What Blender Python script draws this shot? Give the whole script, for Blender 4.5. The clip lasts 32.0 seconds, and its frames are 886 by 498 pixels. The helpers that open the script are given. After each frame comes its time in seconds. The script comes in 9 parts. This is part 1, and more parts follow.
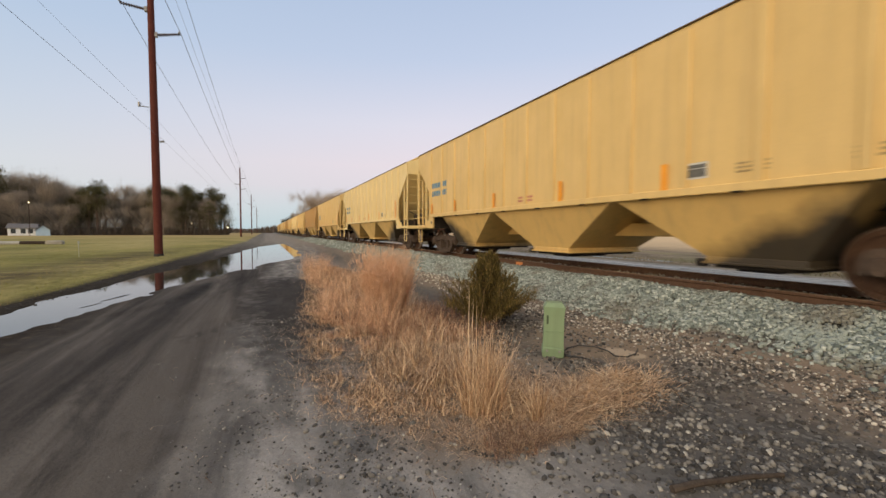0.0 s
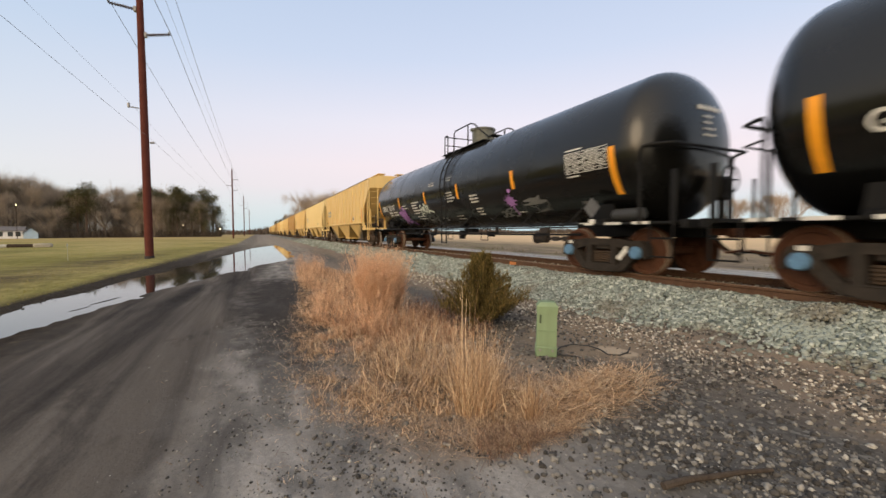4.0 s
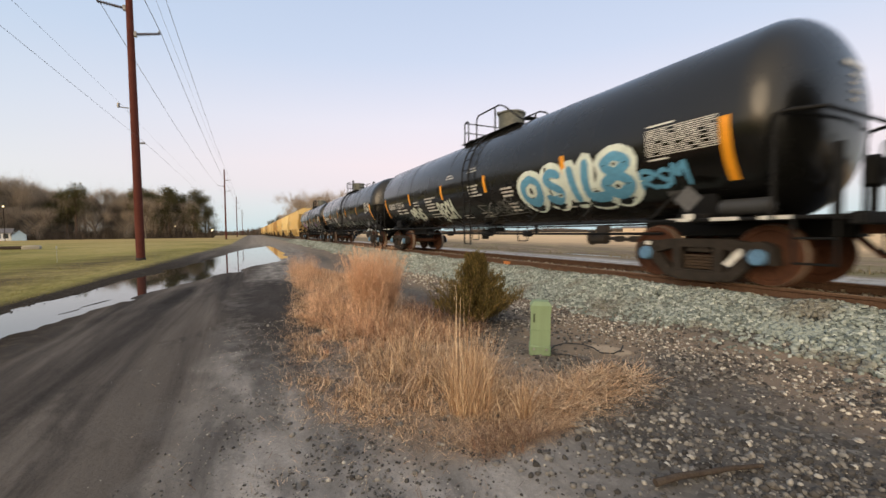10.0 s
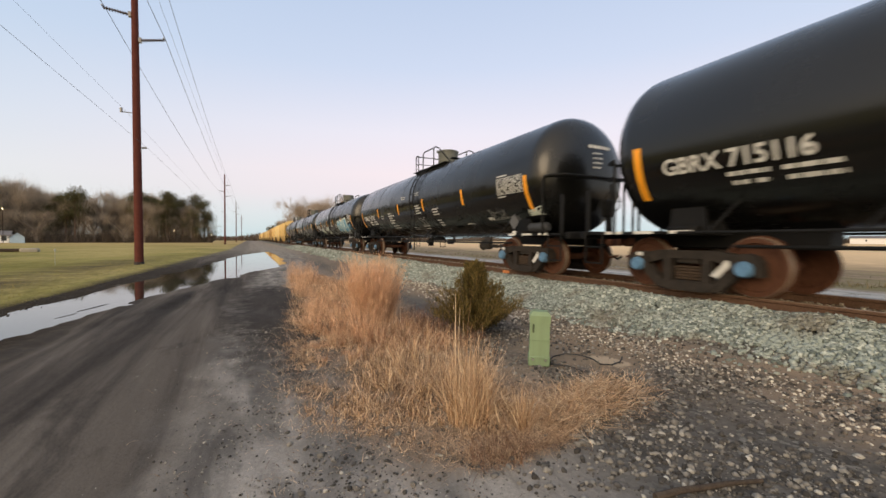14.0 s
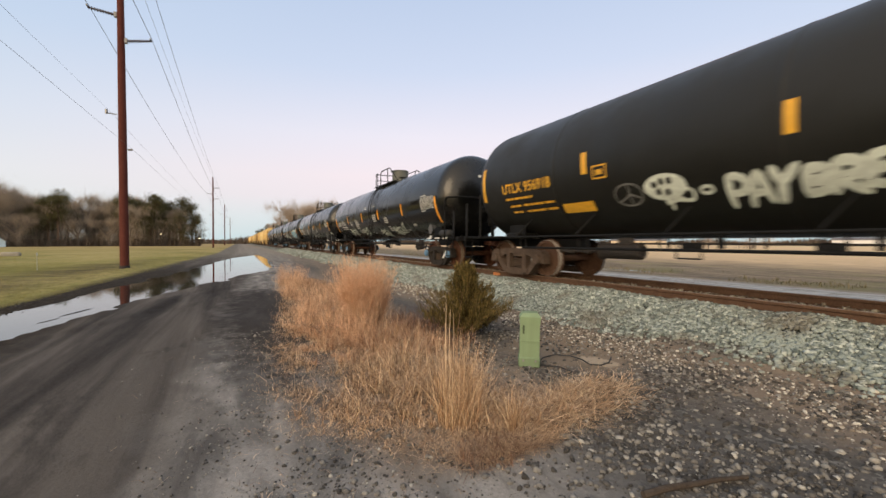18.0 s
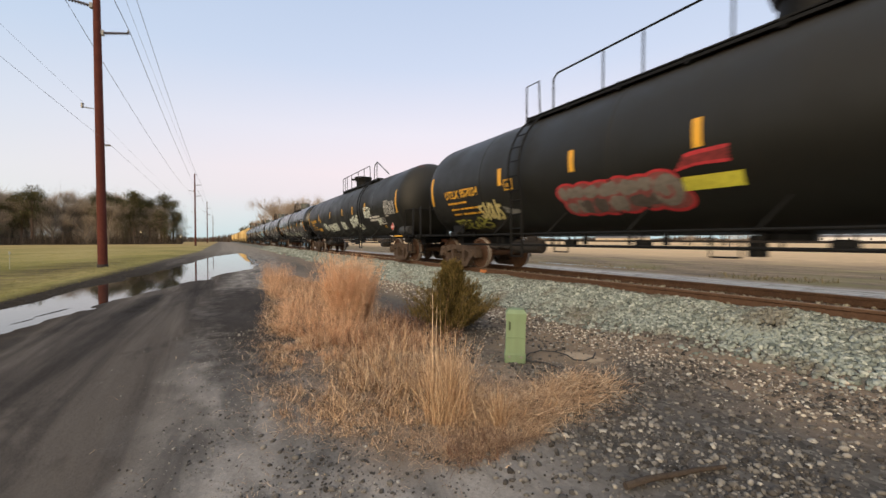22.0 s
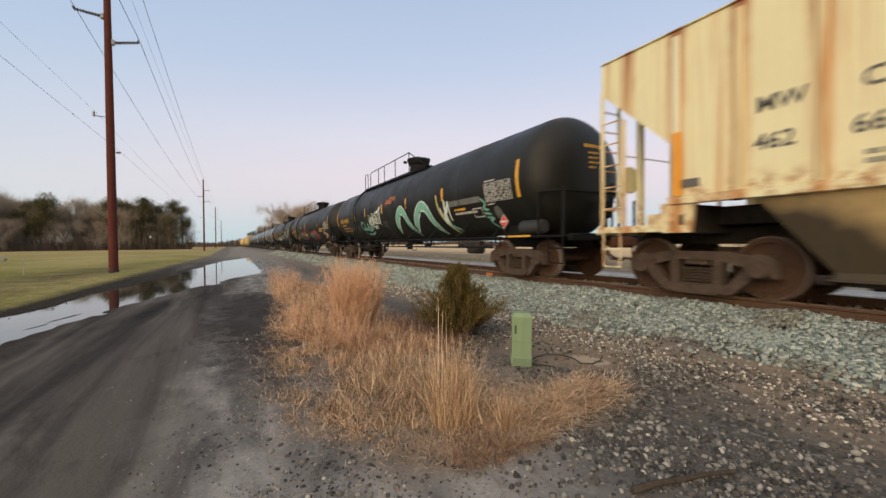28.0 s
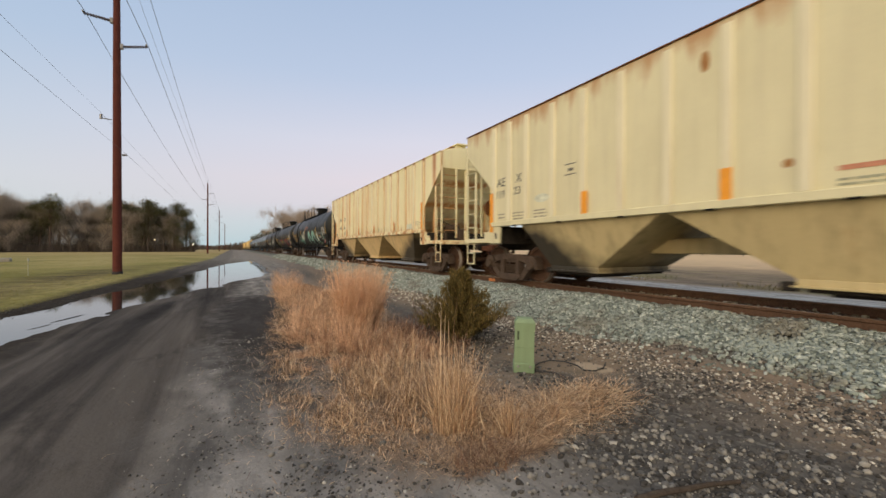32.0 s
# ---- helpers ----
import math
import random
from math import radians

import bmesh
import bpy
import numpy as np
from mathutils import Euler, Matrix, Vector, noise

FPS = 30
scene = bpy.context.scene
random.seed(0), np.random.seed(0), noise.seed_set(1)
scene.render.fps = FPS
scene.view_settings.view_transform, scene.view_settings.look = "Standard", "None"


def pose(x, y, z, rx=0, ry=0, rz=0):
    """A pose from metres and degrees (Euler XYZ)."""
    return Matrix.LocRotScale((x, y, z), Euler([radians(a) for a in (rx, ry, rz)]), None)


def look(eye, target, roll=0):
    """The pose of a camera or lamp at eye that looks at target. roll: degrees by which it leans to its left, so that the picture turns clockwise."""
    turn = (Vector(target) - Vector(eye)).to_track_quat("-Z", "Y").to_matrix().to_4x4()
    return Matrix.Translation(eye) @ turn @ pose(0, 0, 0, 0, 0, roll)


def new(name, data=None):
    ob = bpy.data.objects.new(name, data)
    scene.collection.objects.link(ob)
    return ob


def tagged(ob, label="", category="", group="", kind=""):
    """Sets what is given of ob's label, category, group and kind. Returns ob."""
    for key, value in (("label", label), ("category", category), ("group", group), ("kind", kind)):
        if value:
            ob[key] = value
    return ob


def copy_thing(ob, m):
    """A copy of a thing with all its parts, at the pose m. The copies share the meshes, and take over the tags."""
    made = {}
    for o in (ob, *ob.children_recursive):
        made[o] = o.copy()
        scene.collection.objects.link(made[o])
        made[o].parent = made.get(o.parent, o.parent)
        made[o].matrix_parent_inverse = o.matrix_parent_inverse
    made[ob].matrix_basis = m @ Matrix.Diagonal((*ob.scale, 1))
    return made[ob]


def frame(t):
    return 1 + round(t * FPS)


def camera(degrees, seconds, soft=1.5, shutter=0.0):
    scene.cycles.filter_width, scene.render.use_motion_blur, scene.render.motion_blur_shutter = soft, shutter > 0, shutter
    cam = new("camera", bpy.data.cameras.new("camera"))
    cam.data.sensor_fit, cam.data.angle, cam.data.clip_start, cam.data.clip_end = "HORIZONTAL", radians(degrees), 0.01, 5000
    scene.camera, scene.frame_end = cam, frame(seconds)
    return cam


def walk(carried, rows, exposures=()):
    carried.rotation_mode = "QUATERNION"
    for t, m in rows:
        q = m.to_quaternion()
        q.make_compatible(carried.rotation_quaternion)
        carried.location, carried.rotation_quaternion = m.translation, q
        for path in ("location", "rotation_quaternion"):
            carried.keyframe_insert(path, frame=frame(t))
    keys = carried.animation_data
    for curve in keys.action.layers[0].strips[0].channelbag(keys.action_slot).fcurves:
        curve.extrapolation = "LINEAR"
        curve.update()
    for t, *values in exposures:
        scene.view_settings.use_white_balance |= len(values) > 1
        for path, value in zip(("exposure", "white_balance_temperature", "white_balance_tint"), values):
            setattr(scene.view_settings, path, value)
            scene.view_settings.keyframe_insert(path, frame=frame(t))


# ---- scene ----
cam = camera(96.32, 32.0, 1.5, 0.5)


def aim(yaw, pitch, roll, x, y, z):
    """Camera pose: yaw to the right of the track's line, pitch up, roll, in degrees."""
    a, b = radians(yaw), radians(pitch)
    way = Vector((math.sin(a) * math.cos(b), math.cos(a) * math.cos(b), math.sin(b)))
    return look((x, y, z), Vector((x, y, z)) + way, roll)


walk(cam, [
    (0, aim(24.125, -2.476, 0.204, -0.009, 0.025, 1.445)),
    (0.5, aim(24.112, -2.662, -0.062, -0.005, 0.025, 1.447)),
    (1, aim(24.304, -2.811, -0.430, 0.005, 0.023, 1.453)),
    (1.5, aim(24.295, -2.851, -0.590, 0.009, 0.022, 1.456)),
    (2, aim(24.872, -2.622, -0.460, 0.006, 0.018, 1.452)),
    (2.5, aim(24.669, -2.544, -0.389, 0.003, 0.020, 1.446)),
    (3, aim(24.630, -2.557, -0.297, 0.003, 0.018, 1.444)),
    (3.5, aim(24.688, -2.454, -0.249, 0.003, 0.017, 1.443)),
    (5.5, aim(26.037, -2.496, 0.092, 0.006, 0.015, 1.447)),
    (6, aim(25.377, -2.550, 0.266, 0.007, 0.013, 1.445)),
    (6.5, aim(25.463, -2.548, 0.352, 0.005, 0.014, 1.444)),
    (7, aim(25.327, -2.760, 0.295, 0.003, 0.013, 1.447)),
    (7.5, aim(25.393, -2.592, 0.124, 0.001, 0.016, 1.450)),
    (8, aim(25.568, -2.562, 0.077, 0.003, 0.016, 1.450)),
    (8.5, aim(25.375, -2.598, -0.030, 0.004, 0.017, 1.449)),
    (9, aim(25.489, -2.823, -0.267, 0.008, 0.020, 1.450)),
    (9.5, aim(25.540, -2.666, -0.435, 0.009, 0.017, 1.449)),
    (10, aim(25.778, -2.458, -0.442, 0.010, 0.011, 1.447)),
    (10.5, aim(26.085, -2.291, -0.370, 0.008, 0.006, 1.450)),
    (11, aim(25.949, -2.079, -0.328, -0.001, 0.009, 1.448)),
    (11.5, aim(25.957, -1.951, -0.417, -0.003, 0.010, 1.449)),
    (12, aim(25.801, -1.847, -0.396, -0.002, 0.011, 1.449)),
    (12.5, aim(25.759, -1.751, -0.191, -0.006, 0.013, 1.448)),
    (13, aim(25.847, -1.698, 0.008, -0.005, 0.014, 1.452)),
    (13.5, aim(26.078, -1.474, 0.170, -0.002, 0.009, 1.458)),
    (14, aim(25.932, -1.325, 0.301, -0.006, 0.009, 1.460)),
    (14.5, aim(26.122, -1.458, 0.268, -0.006, 0.007, 1.459)),
    (16.5, aim(26.881, -1.423, 0.305, 0.004, 0.005, 1.450)),
    (17, aim(27.198, -1.440, 0.230, 0.002, 0.003, 1.449)),
    (17.5, aim(27.371, -1.258, 0.128, -0.000, 0.002, 1.449)),
    (18, aim(27.217, -0.922, 0.145, 0.001, 0.000, 1.449)),
    (18.5, aim(27.102, -1.000, 0.134, 0.001, 0.001, 1.449)),
    (19, aim(27.352, -1.254, 0.109, -0.002, 0.001, 1.451)),
    (19.5, aim(27.204, -1.311, 0.005, -0.003, 0.003, 1.453)),
    (20, aim(26.998, -1.475, -0.082, -0.002, 0.004, 1.451)),
    (20.5, aim(27.158, -1.535, -0.133, -0.002, 0.002, 1.453)),
    (21, aim(27.717, -1.856, -0.257, 0.002, -0.001, 1.460)),
    (21.5, aim(28.631, -1.585, 0.013, -0.002, -0.007, 1.452)),
    (22, aim(29.101, -1.271, 0.047, 0.001, -0.010, 1.448)),
    (22.5, aim(29.098, -1.071, 0.062, 0.004, -0.015, 1.445)),
    (23, aim(28.981, -1.076, 0.217, -0.002, -0.021, 1.442)),
    (23.5, aim(28.572, -0.852, 0.411, -0.010, -0.025, 1.442)),
    (24, aim(28.680, -0.560, 0.663, -0.014, -0.027, 1.446)),
    (24.5, aim(28.158, -0.390, 0.700, -0.016, -0.028, 1.449)),
    (25, aim(27.963, -0.487, 0.485, -0.015, -0.029, 1.455)),
    (25.5, aim(27.943, -0.541, 0.238, -0.010, -0.031, 1.460)),
    (27.5, aim(28.162, -0.816, -0.226, 0.000, -0.030, 1.456)),
    (28, aim(28.186, -0.822, -0.407, 0.005, -0.030, 1.458)),
    (28.5, aim(28.103, -0.772, -0.319, 0.005, -0.026, 1.454)),
    (29, aim(28.031, -0.685, -0.127, 0.004, -0.025, 1.449)),
    (29.5, aim(28.301, -0.512, 0.046, 0.002, -0.024, 1.450)),
    (30, aim(28.107, -0.440, 0.120, -0.002, -0.023, 1.448)),
    (30.5, aim(27.917, -0.475, 0.088, 0.001, -0.019, 1.450)),
    (31, aim(27.886, -0.249, 0.133, 0.002, -0.020, 1.452)),
    (31.5, aim(27.746, -0.223, 0.196, 0.001, -0.021, 1.448)),
    (32, aim(27.836, -0.041, 0.213, -0.001, -0.020, 1.447)),
], [(0.0, -0.12, 6800, 12), (1.2, -0.08, 6750, 12), (3.6, 0.08, 7000, 13), (25.4, 0.08, 7000, 13), (27.6, -0.08, 6800, 12), (32.0, -0.18, 6700, 11)])

# ---- light: clear dusk, the sun just down behind the camera ----
world = bpy.data.worlds.new("dusk_sky")
scene.world = world
world.use_nodes = True
wn, wl = world.node_tree.nodes, world.node_tree.links
wn.clear()
w_out = wn.new("ShaderNodeOutputWorld")
w_bg = wn.new("ShaderNodeBackground")
w_sky = wn.new("ShaderNodeTexSky")
w_sky.sky_type = "NISHITA"
w_sky.sun_disc = False
w_sky.sun_elevation = radians(3.0)
w_sky.sun_rotation = radians(235)
w_sky.air_density, w_sky.dust_density, w_sky.ozone_density = 1.0, 1.0, 2.0
w_co = wn.new("ShaderNodeTexCoord")
w_sep = wn.new("ShaderNodeSeparateXYZ")
w_ramp = wn.new("ShaderNodeValToRGB")
w_map = wn.new("ShaderNodeMapRange")
w_map.inputs["From Min"].default_value, w_map.inputs["From Max"].default_value = -0.05, 1.0
wl.new(w_co.outputs["Generated"], w_sep.inputs[0])
wl.new(w_sep.outputs["Z"], w_map.inputs["Value"])
wl.new(w_map.outputs[0], w_ramp.inputs[0])
# twilight belt: bluish at the horizon, rose above it, blue overhead
SKY = [(0.0, (0.50, 0.64, 0.70)), (0.055, (0.50, 0.70, 0.79)), (0.10, (0.60, 0.71, 0.81)), (0.15, (0.76, 0.715, 0.81)), (0.20, (0.82, 0.745, 0.83)), (0.29, (0.755, 0.755, 0.88)),
       (0.42, (0.56, 0.66, 0.86)), (0.62, (0.42, 0.55, 0.78)), (1.0, (0.30, 0.42, 0.60))]
while len(w_ramp.color_ramp.elements) < len(SKY):
    w_ramp.color_ramp.elements.new(0.5)
for el, (p, c) in zip(w_ramp.color_ramp.elements, SKY):
    el.position, el.color = p, (*c, 1)
SKY_SIDE = [(0.0, (0.58, 0.64, 0.68)), (0.055, (0.60, 0.70, 0.75)), (0.10, (0.68, 0.745, 0.785)), (0.17, (0.69, 0.745, 0.82)), (0.27, (0.605, 0.70, 0.84)), (0.40, (0.49, 0.63, 0.83)), (0.62, (0.40, 0.55, 0.78)), (1.0, (0.30, 0.42, 0.60))]
w_side = wn.new("ShaderNodeValToRGB")
while len(w_side.color_ramp.elements) < len(SKY_SIDE):
    w_side.color_ramp.elements.new(0.5)
for el, (p, c) in zip(w_side.color_ramp.elements, SKY_SIDE):
    el.position, el.color = p, (*c, 1)
wl.new(w_map.outputs[0], w_side.inputs[0])
w_anti = wn.new("ShaderNodeVectorMath")
w_anti.operation = "DOT_PRODUCT"
wl.new(w_co.outputs["Generated"], w_anti.inputs[0])
w_anti.inputs[1].default_value = Vector((0.66, 0.75, 0.0)).normalized()
w_near = wn.new("ShaderNodeMapRange")
w_near.inputs["From Min"].default_value, w_near.inputs["From Max"].default_value = 0.42, 0.92
wl.new(w_anti.outputs["Value"], w_near.inputs["Value"])
w_belt = wn.new("ShaderNodeMix")
w_belt.data_type = "RGBA"
wl.new(w_near.outputs[0], w_belt.inputs["Factor"])
wl.new(w_side.outputs[0], w_belt.inputs["A"])
wl.new(w_ramp.outputs[0], w_belt.inputs["B"])
w_add = wn.new("ShaderNodeMix")
w_add.data_type, w_add.blend_type = "RGBA", "ADD"
w_add.inputs["Factor"].default_value = 0.03
wl.new(w_belt.outputs["Result"], w_add.inputs["A"])
wl.new(w_sky.outputs[0], w_add.inputs["B"])
# afterglow of the sunset behind the camera, falling off away from it
w_dot = wn.new("ShaderNodeVectorMath")
w_dot.operation = "DOT_PRODUCT"
wl.new(w_co.outputs["Generated"], w_dot.inputs[0])
w_dot.inputs[1].default_value = Vector((-0.74, -0.62, 0.26)).normalized()
w_pow = wn.new("ShaderNodeMath")
w_pow.operation, w_pow.use_clamp = "MULTIPLY", False
w_cl = wn.new("ShaderNodeMath")
w_cl.operation = "MAXIMUM"
w_cl.inputs[1].default_value = 0.0
wl.new(w_dot.outputs["Value"], w_cl.inputs[0])
wl.new(w_cl.outputs[0], w_pow.inputs[0])
wl.new(w_cl.outputs[0], w_pow.inputs[1])
w_glow = wn.new("ShaderNodeMix")
w_glow.data_type, w_glow.blend_type = "RGBA", "ADD"
wl.new(w_pow.outputs[0], w_glow.inputs["Factor"])
wl.new(w_add.outputs["Result"], w_glow.inputs["A"])
w_glow.inputs["B"].default_value = (1.35, 1.0, 0.50, 1)
wl.new(w_glow.outputs["Result"], w_bg.inputs[0])
w_bg.inputs[1].default_value = 1.0
wl.new(w_bg.outputs[0], w_out.inputs[0])

sun_data = bpy.data.lights.new("sun", "SUN")
sun_data.energy, sun_data.angle, sun_data.color = 1.35, radians(35), (1.0, 0.80, 0.55)
sun = new("sun", sun_data)
sun.matrix_world = look((-60, -48, 30), (0, 0, 0))


# ---- materials ----
class Nodes:
    """Small helper to write node materials shortly."""

    def __init__(self, name, rough=0.7, metal=0.0):
        self.m = bpy.data.materials.new(name)
        self.m.use_nodes = True
        self.t = self.m.node_tree
        self.b = self.t.nodes["Principled BSDF"]
        self.b.inputs["Roughness"].default_value = rough
        self.b.inputs["Metallic"].default_value = metal
        geo = self.t.nodes.new("ShaderNodeTexCoord")
        self.obj = geo.outputs["Object"]
        self.pos = self.t.nodes.new("ShaderNodeNewGeometry").outputs["Position"]

    def put(self, sock, v):
        if isinstance(v, bpy.types.NodeSocket):
            self.t.links.new(v, sock)
        elif isinstance(v, (tuple, list)) and len(v) == 3 and sock.type == "RGBA":
            sock.default_value = (*v, 1)
        else:
            sock.default_value = v

    def scaled(self, v, s, off=(0, 0, 0)):
        n = self.t.nodes.new("ShaderNodeMapping")
        self.put(n.inputs["Vector"], v)
        n.inputs["Scale"].default_value = s
        n.inputs["Location"].default_value = off
        return n.outputs[0]

    def noise(self, v, scale, detail=4, rough=0.6, dist=0.0):
        n = self.t.nodes.new("ShaderNodeTexNoise")
        self.put(n.inputs["Vector"], v)
        n.inputs["Scale"].default_value, n.inputs["Detail"].default_value = scale, detail
        n.inputs["Roughness"].default_value, n.inputs["Distortion"].default_value = rough, dist
        return n.outputs["Fac"]

    def voronoi(self, v, scale, out="Distance", feature="F1"):
        n = self.t.nodes.new("ShaderNodeTexVoronoi")
        n.feature = feature
        self.put(n.inputs["Vector"], v)
        n.inputs["Scale"].default_value = scale
        return n.outputs[out]

    def range(self, v, a, b, c=0.0, d=1.0):
        n = self.t.nodes.new("ShaderNodeMapRange")
        n.clamp = True
        self.put(n.inputs["Value"], v)
        for i, x in zip((1, 2, 3, 4), (a, b, c, d)):
            self.put(n.inputs[i], x)
        return n.outputs[0]

    def math(self, op, a, b=0.0):
        n = self.t.nodes.new("ShaderNodeMath")
        n.operation = op
        self.put(n.inputs[0], a), self.put(n.inputs[1], b)
        return n.outputs[0]

    def mix(self, f, a, b, kind="MIX"):
        n = self.t.nodes.new("ShaderNodeMix")
        n.data_type, n.blend_type = "RGBA", kind
        self.put(n.inputs["Factor"], f), self.put(n.inputs["A"], a), self.put(n.inputs["B"], b)
        return n.outputs["Result"]

    def ramp(self, f, *stops):
        n = self.t.nodes.new("ShaderNodeValToRGB")
        self.put(n.inputs[0], f)
        while len(n.color_ramp.elements) < len(stops):
            n.color_ramp.elements.new(0.5)
        for el, (p, c) in zip(n.color_ramp.elements, stops):
            el.position, el.color = p, (*c, 1)
        return n.outputs[0]

    def sep(self, v):
        n = self.t.nodes.new("ShaderNodeSeparateXYZ")
        self.put(n.inputs[0], v)
        return n.outputs

    def random(self):
        return self.t.nodes.new("ShaderNodeObjectInfo").outputs["Random"]

    def island(self):
        return self.t.nodes.new("ShaderNodeNewGeometry").outputs["Random Per Island"]

    def bump(self, h, strength=0.3, dist=0.01):
        n = self.t.nodes.new("ShaderNodeBump")
        self.put(n.inputs["Height"], h)
        n.inputs["Strength"].default_value, n.inputs["Distance"].default_value = strength, dist
        self.t.links.new(n.outputs[0], self.b.inputs["Normal"])

    def done(self, colour=None, rough=None):
        if colour is not None:
            self.put(self.b.inputs["Base Color"], colour)
        if rough is not None:
            self.put(self.b.inputs["Roughness"], rough)
        return self.m


def painted(name, colour, dirt=(0.10, 0.085, 0.065), rough=0.45, streak=0.35, rust=0.0, rust_colour=(0.30, 0.11, 0.03), spec=0.5, rust_from=0.60, soot_shade=0.0, vary=False, posts=0.0, crown=0.0, sky_sheen=0.0, soot_shade_from=4.9, crest=0.0):
    """Weathered paint: blotches of dirt, streaks that run down, rust."""
    n = Nodes(name, rough)
    if vary:
        # pieces that share one mesh get patterns of their own
        shift = n.t.nodes.new("ShaderNodeVectorMath")
        n.put(shift.inputs[0], n.obj)
        n.put(shift.inputs[1], n.math("MULTIPLY", n.random(), 60.0))
        n.obj = shift.outputs[0]
    big = n.noise(n.obj, 0.9, 5)
    run = n.noise(n.scaled(n.obj, (5, 5, 0.25)), 1.0, 5, 0.65)
    fine = n.noise(n.obj, 35, 3)
    c = n.mix(n.range(big, 0.35, 0.75, 0.0, 0.35), colour, tuple(0.72 * v for v in colour))
    c = n.mix(n.range(run, 0.48, 0.75, 0.0, streak), c, dirt)
    if rust:
        spot = n.noise(n.scaled(n.obj, (3.6, 3.6, 0.16), (3, 1, 0)), 1.3, 6, 0.7)
        c = n.mix(n.range(spot, rust_from, rust_from + 0.12, 0.0, rust), c, rust_colour)
    if sky_sheen:
        # sheen of the sky painted in: what faces up is mixed paler
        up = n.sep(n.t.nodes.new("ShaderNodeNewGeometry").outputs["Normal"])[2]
        c = n.mix(n.math("MULTIPLY", n.range(up, 0.0, 0.85), n.range(big, 0.2, 0.8, 0.75 * sky_sheen, sky_sheen)), c, (0.155, 0.142, 0.122))
    if crest:
        # thin rust where the paint has gone along the very top
        z = n.sep(n.obj)[2]
        worn = n.range(n.noise(n.scaled(n.obj, (1.0, 0.45, 1.0), (2, 6, 1)), 1.0, 4, 0.65), 0.46, 0.60)
        c = n.mix(n.math("MULTIPLY", n.math("MULTIPLY", worn, n.range(z, 3.86, 4.04)), crest), c, (0.20, 0.055, 0.022))
    if posts:
        # rust washed down beside each side post, and bleeding from the roof edge
        x, y, z = n.sep(n.obj)
        u = n.math("SUBTRACT", n.math("FRACT", n.math("ADD", n.math("DIVIDE", n.math("ADD", y, 7.09), posts), 0.5)), 0.5)
        near = n.range(n.math("ABSOLUTE", n.math("ADD", u, n.math("MULTIPLY", n.math("SUBTRACT", n.noise(n.obj, 2.5, 4), 0.5), 0.12))), 0.05, 0.20, 1.0, 0.0)
        each = n.range(n.noise(n.scaled(n.obj, (1.4, 1.4, 0.10), (5, 3, 1)), 1.0, 4, 0.7), 0.36, 0.50)
        c = n.mix(n.math("MULTIPLY", n.math("MULTIPLY", near, each), 0.80), c, (0.58, 0.215, 0.035))
        smear = n.range(n.noise(n.scaled(n.obj, (7, 7, 0.22), (1, 8, 2)), 1.0, 5, 0.7), 0.46, 0.64)
        wide = n.range(n.noise(n.scaled(n.obj, (0.8, 0.8, 0.05), (2, 2, 9)), 1.0, 2), 0.46, 0.58)
        c = n.mix(n.math("MULTIPLY", n.math("MULTIPLY", smear, wide), 0.62), c, (0.56, 0.215, 0.040))
        c = n.mix(n.math("MULTIPLY", n.math("MULTIPLY", near, each), n.range(z, 3.0, 4.2, 0.0, 0.75)), c, (0.27, 0.085, 0.025))
        low = n.math("MULTIPLY", n.range(n.math("ADD", z, n.math("MULTIPLY", big, -0.5)), 1.62, 1.34), n.range(n.noise(n.obj, 5, 5, 0.7), 0.46, 0.62))
        c = n.mix(n.math("MULTIPLY", low, 0.90), c, (0.38, 0.14, 0.035))
    if crown:
        z = n.sep(n.obj)[2]
        drip = n.math("ADD", z, n.math("MULTIPLY", n.noise(n.scaled(n.obj, (1.6, 1.6, 0.35)), 1.4, 6, 0.65), 2.4))
        c = n.mix(n.range(drip, 5.10, 5.55, 0.0, crown), c, (0.46, 0.215, 0.075))
    c = n.mix(n.range(fine, 0.3, 0.8, 0.0, 0.12), c, dirt)
    if soot_shade:
        # black brake dust thrown up over the bays beside the trucks, plus painted shade
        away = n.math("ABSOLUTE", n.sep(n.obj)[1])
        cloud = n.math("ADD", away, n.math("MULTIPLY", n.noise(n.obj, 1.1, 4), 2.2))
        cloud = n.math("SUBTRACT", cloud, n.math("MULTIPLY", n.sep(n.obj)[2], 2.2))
        c = n.mix(n.range(cloud, soot_shade_from - 0.25, soot_shade_from + 0.95, 0.0, soot_shade), c, (0.012, 0.011, 0.010))
    n.b.inputs["Specular IOR Level"].default_value = spec
    n.bump(fine, 0.06, 0.004)
    return n.done(c, n.range(big, 0.3, 0.7, rough - 0.08, rough + 0.15))


def plain(name, colour, rough=0.6, metal=0.0, var=0.25, scale=12, spec=0.5):
    n = Nodes(name, rough, metal)
    n.b.inputs["Specular IOR Level"].default_value = spec
    f = n.noise(n.obj, scale, 5)
    g = n.noise(n.obj, scale * 0.15, 3)
    c = n.mix(n.range(f, 0.3, 0.7, 0, 1), tuple(v * (1 - var) for v in colour), tuple(min(1, v * (1 + var)) for v in colour))
    c = n.mix(n.range(g, 0.35, 0.7, 0, 0.4), c, tuple(v * 0.6 for v in colour))
    n.bump(f, 0.15, 0.004)
    return n.done(c)


